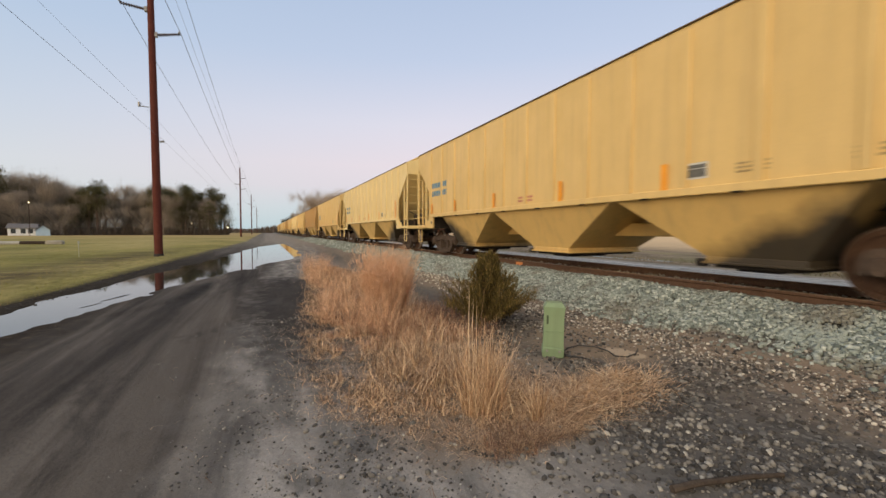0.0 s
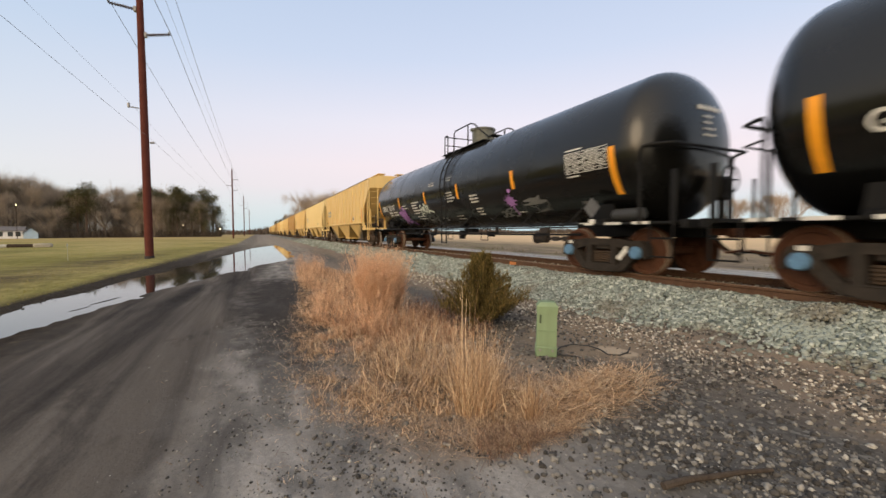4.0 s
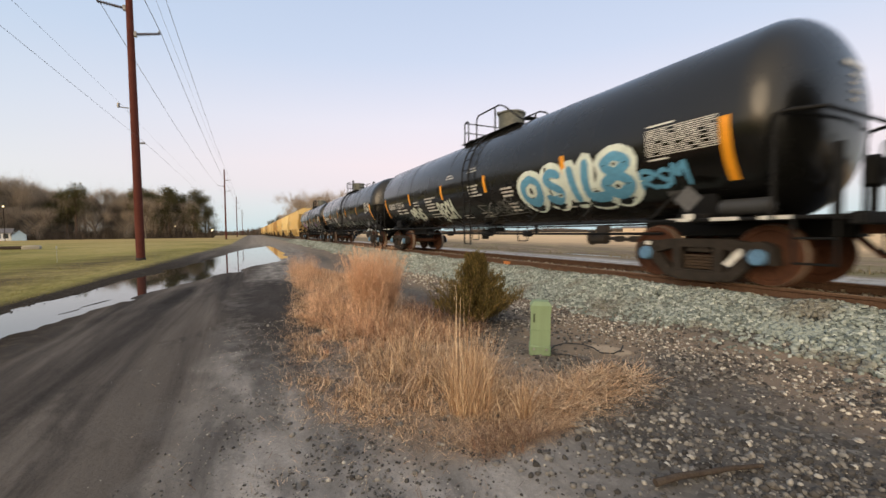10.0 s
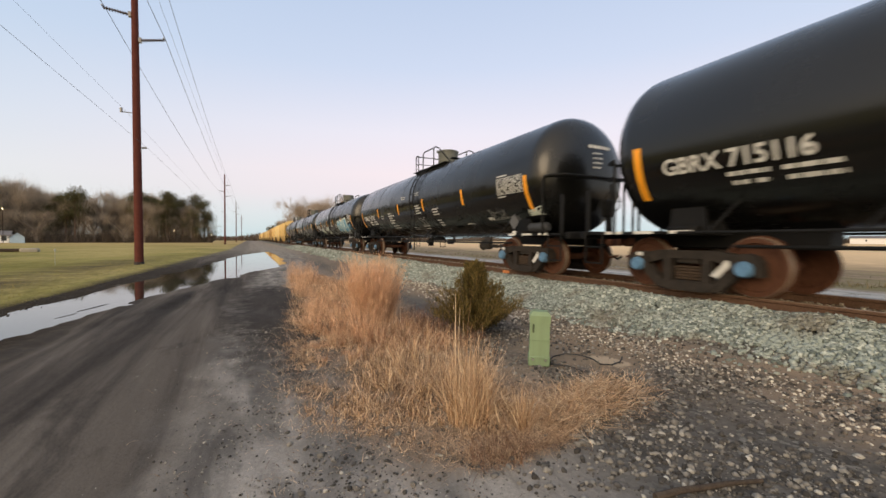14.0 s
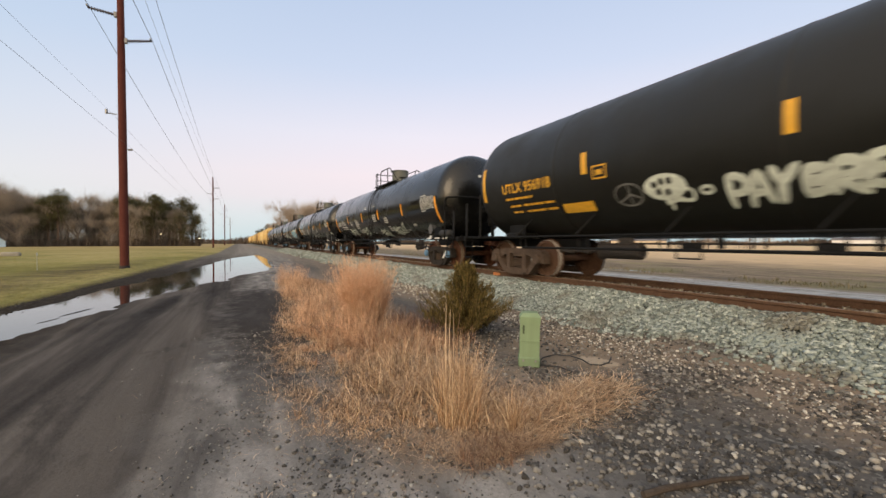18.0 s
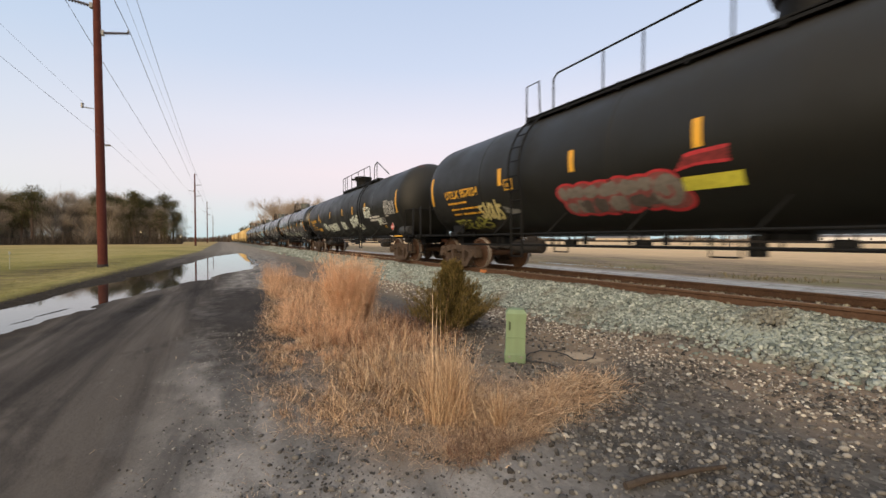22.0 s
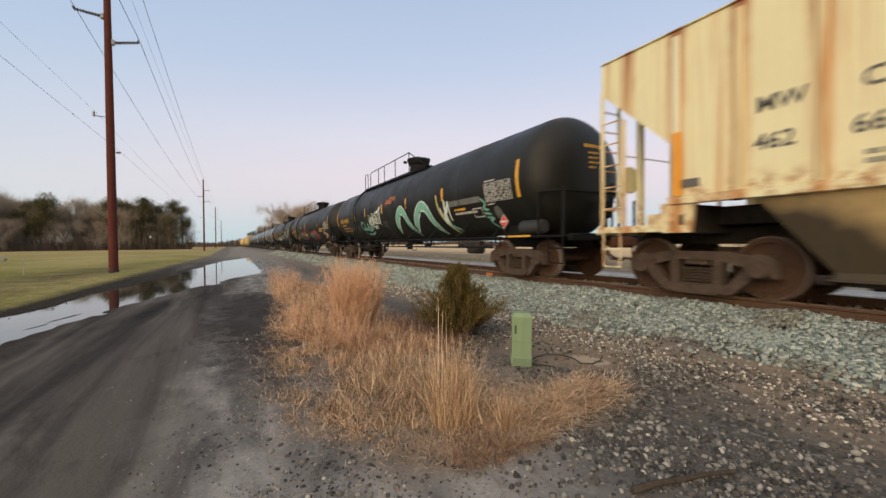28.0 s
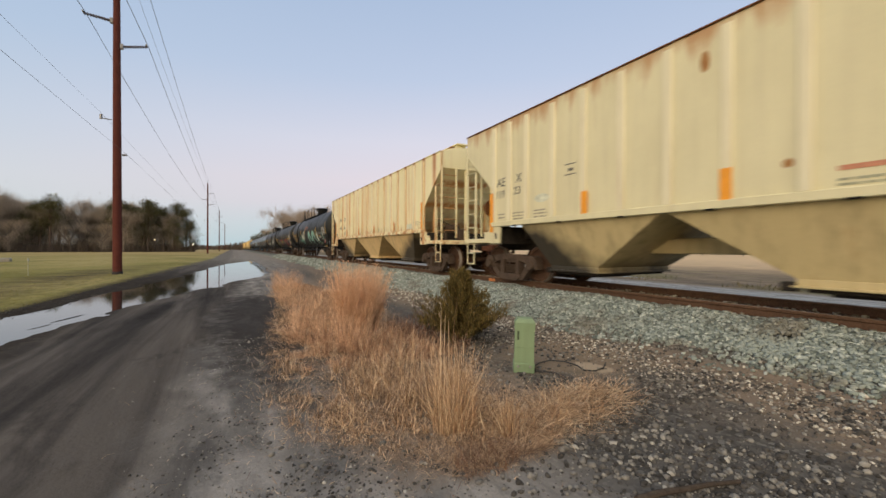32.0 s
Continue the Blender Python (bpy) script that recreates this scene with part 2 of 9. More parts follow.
def rusty(name, a, b, rough=0.8, scale=7):
    n = Nodes(name, rough, 0.0)
    n.b.inputs["Specular IOR Level"].default_value = 0.15
    f, g = n.noise(n.obj, scale, 6, 0.7), n.noise(n.obj, scale * 6, 3)
    c = n.ramp(f, (0.25, a), (0.55, tuple((x + y) / 2 for x, y in zip(a, b))), (0.8, b))
    c = n.mix(n.range(g, 0.4, 0.8, 0, 0.5), c, tuple(v * 0.4 for v in a))
    n.bump(g, 0.25, 0.004)
    return n.done(c)


TANK_GLOSS = painted("tank_black_semi_gloss", (0.0040, 0.0042, 0.0040), (0.018, 0.017, 0.014), 0.20, 0.10, spec=0.5, sky_sheen=0.15)
TANK_MATT = painted("tank_black_weathered", (0.0085, 0.0088, 0.0072), (0.020, 0.018, 0.013), 0.46, 0.25, 0.12, (0.05, 0.022, 0.012), spec=0.34, sky_sheen=0.16, crest=0.75)
STEEL_DARK = plain("black_steel_fittings", (0.0065, 0.0065, 0.0065), 0.65, spec=0.22)
YELLOW = painted("hopper_yellow_paint", (0.76, 0.53, 0.205), (0.36, 0.25, 0.13), 0.5, 0.30, 0.15, (0.25, 0.12, 0.04))
YELLOW_PALE = painted("hopper_light_yellow_paint", (0.86, 0.66, 0.30), (0.40, 0.30, 0.16), 0.5, 0.3, 0.12, (0.25, 0.12, 0.04))
YELLOW_DARK = painted("hopper_ochre_paint", (0.50, 0.29, 0.09), (0.22, 0.15, 0.08), 0.55, 0.3, 0.2, (0.2, 0.09, 0.03))
CREAM = painted("hopper_cream_paint", (0.86, 0.79, 0.49), (0.52, 0.44, 0.25), 0.5, 0.18, 0.30, (0.46, 0.21, 0.065), rust_from=0.60, posts=0.886)
CREAM_B = painted("hopper_grey_cream_paint", (0.74, 0.685, 0.44), (0.40, 0.34, 0.22), 0.5, 0.25, 0.25, (0.36, 0.15, 0.05), crown=0.8)
CREAM_B_POST = painted("hopper_pale_post_paint", (0.80, 0.74, 0.52), (0.5, 0.4, 0.25), 0.5, 0.25, 0.3, (0.42, 0.2, 0.06), vary=True)
RUST_EDGE = rusty("rust_on_seams", (0.11, 0.048, 0.025), (0.28, 0.12, 0.05))
RUST_STAIN = rusty("rust_stain_on_paint", (0.34, 0.16, 0.06), (0.52, 0.30, 0.13))
BOGIE = rusty("truck_casting_rust_brown", (0.056, 0.040, 0.031), (0.140, 0.100, 0.075))
COUPLER_RUST = rusty("coupler_rust", (0.085, 0.036, 0.024), (0.21, 0.092, 0.055))
BOGIE_DARK = rusty("truck_casting_dark", (0.019, 0.017, 0.015), (0.056, 0.045, 0.037))
WHEEL = rusty("wheel_rust", (0.060, 0.032, 0.021), (0.13, 0.075, 0.048))
SPRING_RUST = rusty("spring_rust", (0.036, 0.026, 0.019), (0.092, 0.062, 0.042))
WHEEL_RED = rusty("wheel_fresh_rust", (0.066, 0.028, 0.017), (0.135, 0.060, 0.034))
TREAD_BRIGHT = plain("bright_worn_tread", (0.33, 0.29, 0.25), 0.42, 0.15, 0.2)
TREAD = plain("worn_tread", (0.235, 0.180, 0.130), 0.42, 0.15, 0.2)
RAIL_SIDE = rusty("rail_rust", (0.085, 0.048, 0.031), (0.165, 0.098, 0.063))
RAIL_HEAD = plain("rail_head_steel", (0.235, 0.155, 0.098), 0.55, 0.25, 0.25)
WHITE = plain("white_stencil_paint", (0.62, 0.61, 0.56), 0.6, 0, 0.12)
ORANGE = plain("orange_reflective_tape", (0.90, 0.36, 0.02), 0.4, 0, 0.08)
AMBER = plain("amber_reflective_tape", (0.78, 0.40, 0.03), 0.45, 0, 0.1)
STENCIL = plain("yellow_stencil_paint", (0.72, 0.38, 0.03), 0.6, 0, 0.15)
BLACK_STENCIL = plain("faded_black_stencil", (0.135, 0.13, 0.115), 0.7)
GREY_STENCIL = plain("worn_grey_stencil", (0.36, 0.33, 0.25), 0.7, 0, 0.2)
FADED_STENCIL = plain("faded_brown_stencil", (0.40, 0.28, 0.12), 0.7)
BLUE_STENCIL = plain("blue_stencil", (0.12, 0.26, 0.36), 0.7)
BLUE_CAP = plain("blue_bearing_cap", (0.10, 0.22, 0.36), 0.5)
BOX_GREEN = painted("pedestal_green", (0.215, 0.31, 0.175), (0.12, 0.15, 0.08), 0.5, 0.3)
POLE_STEEL = rusty("weathering_steel_pole", (0.085, 0.022, 0.016), (0.135, 0.042, 0.030), 0.8, 3)
TIE = rusty("creosoted_timber", (0.03, 0.022, 0.017), (0.085, 0.06, 0.043), 0.9, 5)
ROOF_DARK = rusty("grimy_roof_edge", (0.07, 0.05, 0.035), (0.30, 0.20, 0.09), 0.8, 2.2)
CREAM_POST = painted("cream_post_rust_run", (0.76, 0.65, 0.38), (0.46, 0.32, 0.16), 0.6, 0.3, 0.85, (0.52, 0.22, 0.05), rust_from=0.50, vary=True)
# bay copies of the side paints, base colour lowered for the shade underneath
YELLOW_BAY = painted("yellow_bay_soot_shade", (0.66, 0.43, 0.145), (0.22, 0.18, 0.09), 0.6, 0.35, 0.15, soot_shade=0.95, soot_shade_from=3.65)
CREAM_B_BAY = painted("grey_cream_bay_soot_shade", (0.58, 0.47, 0.245), (0.20, 0.15, 0.08), 0.6, 0.6, 0.4, soot_shade=0.95, soot_shade_from=3.4)
CREAM_BAY = painted("cream_bay_soot_shade", (0.65, 0.46, 0.215), (0.21, 0.165, 0.10), 0.6, 0.5, 0.4, soot_shade=0.92, soot_shade_from=3.35)

# ---- mesh helpers ----
class Shape:
    """Collects pieces of one mesh; every face may take its own material slot."""

    def __init__(self):
        self.v, self.f, self.k = [], [], []

    def add(self, verts, faces, slot=0):
        o = len(self.v)
        self.v += [tuple(p) for p in verts]
        self.f += [tuple(i + o for i in q) for q in faces]
        self.k += [slot] * len(faces)
        return self

    def box(self, c, s, slot=0, bev=0.0, rot=None):
        hx, hy, hz = (a / 2 for a in s)
        if not bev:
            vs = [(x, y, z) for x in (-hx, hx) for y in (-hy, hy) for z in (-hz, hz)]
            fs = [(0, 1, 3, 2), (4, 6, 7, 5), (0, 4, 5, 1), (2, 3, 7, 6), (0, 2, 6, 4), (1, 5, 7, 3)]
        else:
            b, h, vs, idx = min(bev, hx * 0.9, hy * 0.9, hz * 0.9), (hx, hy, hz), [], {}
            for sx in (-1, 1):
                for sy in (-1, 1):
                    for sz in (-1, 1):
                        for ax in range(3):
                            p = [sx * (hx - b), sy * (hy - b), sz * (hz - b)]
                            p[ax] = (sx, sy, sz)[ax] * h[ax]
                            idx[sx, sy, sz, ax] = len(vs)
                            vs.append(tuple(p))
            fs = []
            for ax in range(3):
                u, w = [a for a in range(3) if a != ax]
                for s1 in (-1, 1):
                    q = []
                    for su, sw in ((-1, -1), (1, -1), (1, 1), (-1, 1)):
                        k = [0, 0, 0]
                        k[ax], k[u], k[w] = s1, su, sw
                        q.append(idx[k[0], k[1], k[2], ax])
                    fs.append(tuple(q))
                for su in (-1, 1):
                    for sw in (-1, 1):
                        e = []
                        for s1, a in ((-1, u), (1, u), (1, w), (-1, w)):
                            k = [0, 0, 0]
                            k[ax], k[u], k[w] = s1, su, sw
                            e.append(idx[k[0], k[1], k[2], a])
                        fs.append(tuple(e))
            for sx in (-1, 1):
                for sy in (-1, 1):
                    for sz in (-1, 1):
                        fs.append(tuple(idx[sx, sy, sz, a] for a in range(3)))
        m = rot if rot is not None else Matrix.Identity(3)
        c = Vector(c)
        return self.add([m @ Vector(p) + c for p in vs], fs, slot)

    def tube(self, pts, r, n=8, slot=0, cap=True, r2=None):
        """A round bar along a line of points; r2 tapers it."""
        pts = [Vector(p) for p in pts]
        rings, prev = [], None
        for i, p in enumerate(pts):
            d = (pts[min(i + 1, len(pts) - 1)] - pts[max(i - 1, 0)]).normalized()
            a = prev if prev is not None else (Vector((0, 0, 1)) if abs(d.z) < 0.9 else Vector((1, 0, 0)))
            u = (a - d * a.dot(d)).normalized()
            w, prev = d.cross(u), u
            rr = r if r2 is None else r + (r2 - r) * i / (len(pts) - 1)
            rings.append([p + (u * math.cos(2 * math.pi * k / n) + w * math.sin(2 * math.pi * k / n)) * rr for k in range(n)])
        vs = [q for ring in rings for q in ring]
        fs = [(i * n + k, i * n + (k + 1) % n, (i + 1) * n + (k + 1) % n, (i + 1) * n + k) for i in range(len(pts) - 1) for k in range(n)]
        if cap:
            fs += [tuple(range(n - 1, -1, -1)), tuple((len(pts) - 1) * n + k for k in range(n))]
        return self.add(vs, fs, slot)

    def lathe(self, prof, axis="y", n=32, slot=0, c=(0, 0, 0), slots=None):
        """prof: (along, radius) pairs turned round an axis through c."""
        vs, fs, ks = [], [], []
        for a, r in prof:
            for k in range(n):
                t = 2 * math.pi * k / n
                p, q = r * math.cos(t), r * math.sin(t)
                vs.append({"x": (a, p, q), "y": (q, a, p), "z": (p, q, a)}[axis])
        for i in range(len(prof) - 1):
            for k in range(n):
                fs.append((i * n + k, i * n + (k + 1) % n, (i + 1) * n + (k + 1) % n, (i + 1) * n + k))
                ks.append(slots[i] if slots else slot)
        fs += [tuple(range(n - 1, -1, -1)), tuple((len(prof) - 1) * n + k for k in range(n))]
        ks += [slots[0] if slots else slot, slots[-1] if slots else slot]
        o = len(self.v)
        self.v += [(p[0] + c[0], p[1] + c[1], p[2] + c[2]) for p in vs]
        self.f += [tuple(i + o for i in q) for q in fs]
        self.k += ks
        return self

    def prism(self, poly, x0, x1, slot=0):
        """A (y, z) outline pulled from x0 to x1."""
        n = len(poly)
        vs = [(x0, y, z) for y, z in poly] + [(x1, y, z) for y, z in poly]
        fs = [tuple(range(n)), tuple(range(2 * n - 1, n - 1, -1))] + [(i, i + n, (i + 1) % n + n, (i + 1) % n) for i in range(n)]
        return self.add(vs, fs, slot)

    def hull(self, a, b, slot=0):
        """Joins two four-cornered loops into a solid."""
        n = len(a)
        fs = [tuple(range(n - 1, -1, -1)), tuple(range(n, 2 * n))] + [(i, (i + 1) % n, (i + 1) % n + n, i + n) for i in range(n)]
        return self.add(list(a) + list(b), fs, slot)

    def mesh(self, name, *mats, smooth=40):
        me = bpy.data.meshes.new(name)
        me.from_pydata(self.v, [], self.f)
        for m in mats:
            me.materials.append(m)
        if len(mats) > 1:
            me.polygons.foreach_set("material_index", self.k)
        bm = bmesh.new()
        bm.from_mesh(me)
        bmesh.ops.recalc_face_normals(bm, faces=bm.faces)
        bm.to_mesh(me)
        bm.free()
        if smooth:
            me.shade_smooth()
            me.set_sharp_from_angle(angle=radians(smooth))
        return me


def part(name, me, parent, label="", at=(0, 0, 0), rot=(0, 0, 0)):
    ob = new(name, me)
    ob.parent = parent
    ob.matrix_basis = pose(*at, *rot)
    if label:
        tagged(ob, label)
    return ob


def empty(name, at=(0, 0, 0), rot=(0, 0, 0)):
    ob = new(name)
    ob.empty_display_size = 0.2
    ob.matrix_basis = pose(*at, *rot)
    return ob


# ---- ground, road, puddle, field ----
RAIL_Z = 0.58
TRACK_X = 7.87
PUDDLE_L = [(0, -6.2), (5, -5.0), (8, -4.45), (10.3, -4.26), (12, -4.04), (15, -3.73), (19.8, -3.06), (23.9, -2.48), (33, -1.67), (41, -0.67), (48.8, 1.47)]
PUDDLE_R = [(0, -4.3), (5, -3.75), (8, -3.28), (9.4, -2.77), (11.7, -2.39), (12.9, -2.01), (14.4, -1.5), (16.6, -0.84), (19.5, 0.12), (21.7, 1.16), (24, 1.9), (30, 2.3), (41, 2.2), (48.8, 1.9)]
FIELD_EDGE = [(-40, -4.8), (5, -4.95), (12.3, -4.66), (14.7, -4.50), (18.7, -4.25), (26, -3.70), (50.7, -2.40), (76.8, -1.24), (120, 0.2), (400, 2.5)]


def at_y(table, y):
    return float(np.interp(y, [p[0] for p in table], [p[1] for p in table]))


def ground_z(x, y):
    """Height of the ground sheet: road at 0, puddle hollow, railway bank, fields."""
    z = 0.0
    near = max(0.0, 1 - math.hypot(x - 1, y - 4) / 60)
    z += near * (0.022 * noise.noise((x * 0.9, y * 0.7, 0)) + 0.010 * noise.noise((x * 3.1, y * 2.3, 4)))
    if -1 < y < 50:
        a, b = at_y(PUDDLE_L, y), at_y(PUDDLE_R, y)
        u = (x - a) / (b - a)
        if -0.6 < u < 1.6:
            side = 4 * u * (1 - u)
            z += (-0.05 * side if side > 0 else -0.028 * side * 0.35) - 0.005
    e = at_y(FIELD_EDGE, y)
    if x < e:
        z += 0.10 * min(1.0, (e - x) / 1.2) + 0.03 * noise.noise((x * 0.2, y * 0.2, 2)) * near
    # bank under the track
    d = abs(x - TRACK_X)
    if d < 2.6:
        z += 0.33 * min(1.0, (2.6 - d) / 1.05)
    if x > TRACK_X + 1.3:
        z = max(z, 0.05)
    return z


def grid_lines(spans):
    out = []
    for a, b, n in spans:
        out += [a + (b - a) * i / n for i in range(n)]
    return out + [spans[-1][1]]


def build_ground(material):
    xs = grid_lines([(-2500, -300, 6), (-300, -40, 12), (-40, -8, 24), (-8, -4.5, 22), (-4.5, 4.0, 70), (4.0, 11.0, 46), (11.0, 22, 24), (22, 80, 14), (80, 400, 10), (400, 2500, 6)])
    ys = grid_lines([(-2500, -60, 6), (-60, -6, 12), (-6, 0, 14), (0, 12, 80), (12, 30, 70), (30, 60, 50), (60, 140, 26), (140, 500, 16), (500, 3500, 8)])
    n = len(xs)
    vs = [(x, y, ground_z(x, y)) for y in ys for x in xs]
    fs = [(j * n + i, j * n + i + 1, (j + 1) * n + i + 1, (j + 1) * n + i) for j in range(len(ys) - 1) for i in range(n - 1)]
    me = bpy.data.meshes.new("ground")
    me.from_pydata(vs, [], fs)
    me.materials.append(material)
    me.shade_smooth()
    return tagged(new("ground", me), "dark dirt road, gravel verge and dry winter field", "ground", kind="structure")


def ground_material():
    n = Nodes("ground_dirt_gravel_field", 0.95)
    x, y, _ = n.sep(n.pos)
    wob = n.math("MULTIPLY", n.math("SUBTRACT", n.noise(n.pos, 0.7, 4), 0.5), 1.2)
    fine, mid, big = n.noise(n.pos, 28, 5, 0.7), n.noise(n.pos, 3.5, 5, 0.65), n.noise(n.pos, 0.25, 4)
    # dirt road: dark damp earth with tyre lines along it
    tyre = n.noise(n.scaled(n.pos, (1.7, 0.11, 1), (0, 0, 0)), 1.0, 5, 0.58, 0.5)
    road = n.ramp(tyre, (0.36, (0.026, 0.022, 0.019)), (0.46, (0.052, 0.044, 0.038)), (0.54, (0.080, 0.068, 0.058)), (0.64, (0.138, 0.118, 0.099)))
    road = n.mix(n.range(fine, 0.42, 0.72, 0, 0.22), road, (0.15, 0.132, 0.11))
    grit = n.noise(n.pos, 95, 3, 0.7)
    road = n.mix(n.range(grit, 0.52, 0.72, 0, 0.45), road, (0.020, 0.018, 0.016))
    scuff = n.noise(n.scaled(n.pos, (1.0, 0.35, 1), (4, 2, 0)), 1.3, 5, 0.65, 0.6)
    road = n.mix(n.range(scuff, 0.56, 0.68, 0, 0.55), road, (0.022, 0.019, 0.017))
    # grey sandy strip between road and verge
    along = n.noise(n.scaled(n.pos, (1.5, 0.42, 1), (2, 7, 0)), 1.6, 6, 0.62, 0.4)
    grey = n.ramp(along, (0.34, (0.115, 0.105, 0.095)), (0.48, (0.235, 0.215, 0.192)), (0.64, (0.39, 0.355, 0.315)))
    grey = n.mix(n.range(fine, 0.3, 0.75, 0, 0.35), grey, (0.09, 0.083, 0.075))
    # gravel verge: dark stones, pale ones among them
    crumb = n.noise(n.scaled(n.pos, (1.5, 0.8, 1)), 1.5, 5, 0.7)
    grey = n.mix(n.range(crumb, 0.52, 0.62, 0, 0.5), grey, (0.085, 0.080, 0.075))
    grey = n.mix(n.range(grit, 0.50, 0.70, 0, 0.30), grey, (0.07, 0.064, 0.058))
    cell = n.voronoi(n.pos, 26, "Color")
    gv = n.sep(cell)[0]
    gravel = n.ramp(gv, (0.0, (0.060, 0.056, 0.052)), (0.50, (0.095, 0.089, 0.081)), (0.82, (0.135, 0.126, 0.115)), (0.97, (0.20, 0.19, 0.17)))
    gravel = n.mix(n.range(mid, 0.40, 0.62, 0, 0.8), gravel, (0.135, 0.122, 0.108))
    # field: winter grass, green in the hollows, straw on the rises
    tuft = n.noise(n.scaled(n.pos, (1, 0.35, 1)), 5, 5, 0.75)
    patch = n.noise(n.scaled(n.pos, (1, 0.5, 1)), 0.11, 5, 0.6)
    field = n.ramp(n.math("ADD", n.math("MULTIPLY", patch, 0.7), n.math("MULTIPLY", tuft, 0.3)), (0.38, (0.155, 0.142, 0.036)), (0.47, (0.262, 0.226, 0.070)), (0.58, (0.39, 0.310, 0.122)))
    hollow = n.noise(n.scaled(n.pos, (0.22, 0.75, 1), (3, 1, 0)), 1.0, 5, 0.65)
    field = n.mix(n.range(hollow, 0.55, 0.70, 0, 0.6), field, (0.10, 0.085, 0.030))
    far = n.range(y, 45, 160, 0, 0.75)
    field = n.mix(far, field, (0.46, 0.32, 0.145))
    mud = n.ramp(n.noise(n.pos, 6, 5, 0.7), (0.32, (0.013, 0.010, 0.007)), (0.55, (0.036, 0.027, 0.018)), (0.72, (0.095, 0.070, 0.044)))
    # far side of the track: wet gravel lane, then bare field
    lane = n.ramp(n.noise(n.scaled(n.pos, (1.6, 0.12, 1)), 1.0, 5, 0.65, 0.4), (0.34, (0.24, 0.222, 0.195)), (0.48, (0.40, 0.375, 0.335)), (0.60, (0.53, 0.50, 0.45)), (0.72, (0.68, 0.65, 0.60)))
    lane = n.mix(n.range(n.noise(n.scaled(n.pos, (1, 0.5, 1)), 4, 6, 0.8), 0.50, 0.60, 0, 0.75), lane, (0.17, 0.15, 0.125))
    crib = n.ramp(gv, (0.0, (0.075, 0.080, 0.072)), (0.6, (0.17, 0.182, 0.165)), (0.95, (0.30, 0.32, 0.29)))
    dark_soil = n.ramp(n.noise(n.scaled(n.pos, (0.6, 0.2, 1)), 1.5, 5), (0.35, (0.15, 0.115, 0.080)), (0.65, (0.33, 0.245, 0.16)))
    dark_soil = n.mix(n.range(n.noise(n.pos, 5, 5, 0.75), 0.48, 0.64, 0, 0.6), dark_soil, (0.095, 0.080, 0.052))
    bare = n.ramp(n.noise(n.scaled(n.pos, (0.5, 1, 1)), 0.8, 5), (0.3, (0.46, 0.325, 0.195)), (0.7, (0.64, 0.455, 0.265)))
    xw = n.math("ADD", x, wob)
    # edges that run along the road
    yn = n.range(y, 0, 30, 0.25, 1.9)
    right = n.math("SUBTRACT", xw, yn)
    c = n.mix(n.range(right, -1.25, -0.55), road, grey)
    c = n.mix(n.range(n.math("ADD", xw, n.math("MULTIPLY", y, -0.06)), 1.2, 2.2), c, gravel)
    soil = n.ramp(mid, (0.3, (0.15, 0.115, 0.085)), (0.7, (0.36, 0.275, 0.20)))
    in_x = n.math("MULTIPLY", n.range(right, 0.15, 0.55), n.range(n.math("SUBTRACT", xw, yn), 2.7, 2.1))
    in_y = n.math("MULTIPLY", n.range(n.math("ADD", y, wob), 2.0, 2.6), n.range(y, 22, 14))
    c = n.mix(n.math("MULTIPLY", in_x, in_y), c, soil)
    # bare brown earth and a pale sandy spot round the pedestal
    def spot(cx, cy, rx, ry):
        dx, dy = n.math("DIVIDE", n.math("SUBTRACT", x, cx), rx), n.math("DIVIDE", n.math("SUBTRACT", y, cy), ry)
        dd = n.math("ADD", n.math("MULTIPLY", dx, dx), n.math("MULTIPLY", dy, dy))
        return n.math("ADD", dd, n.math("MULTIPLY", n.math("SUBTRACT", mid, 0.5), 2.4))
    foot = n.math("MULTIPLY", n.range(xw, 3.5, 4.3), n.range(xw, 5.7, 5.3))
    c = n.mix(n.math("MULTIPLY", foot, n.range(n.noise(n.scaled(n.pos, (1.2, 0.6, 1), (1, 3, 0)), 1.4, 5, 0.65), 0.36, 0.54, 0, 0.85)), c, (0.265, 0.205, 0.155))
    c = n.mix(n.range(spot(3.9, 4.0, 0.85, 0.95), 1.1, 0.5, 0, 0.75), c, (0.27, 0.205, 0.145))
    c = n.mix(n.range(spot(3.88, 3.42, 0.20, 0.26), 1.1, 0.6, 0, 0.85), c, (0.46, 0.37, 0.27))
    c = n.mix(n.range(spot(0.55, 9.0, 0.85, 4.6), 1.5, 0.5, 0, 0.88), c, (0.028, 0.023, 0.020))
    c = n.mix(n.range(y, 24, 60, 0, 0.85), c, n.mix(0.5, grey, (0.33, 0.28, 0.22)))
    edge = n.math("MULTIPLY_ADD", n.range(y, 10, 60), 2.4)
    edge.node.inputs[2].default_value = -4.70
    left = n.math("SUBTRACT", n.math("ADD", x, n.math("MULTIPLY", wob, 0.35)), edge)
    c = n.mix(n.math("MULTIPLY", n.range(left, 2.4, 1.6), n.range(y, 17, 32, 1.0, 0.3)), c, mud)
    # damp bare strip along the field's edge
    strip = n.range(n.math("ABSOLUTE", n.math("ADD", n.math("ADD", left, 2.7), n.math("MULTIPLY", n.math("SUBTRACT", tuft, 0.5), 2.5))), 0.4, 2.3, 1.0, 0.0)
    strip = n.math("MULTIPLY", strip, n.range(hollow, 0.34, 0.52))
    field = n.mix(n.math("MULTIPLY", strip, n.range(y, 40, 26, 0.0, 0.9)), field, (0.070, 0.050, 0.028))
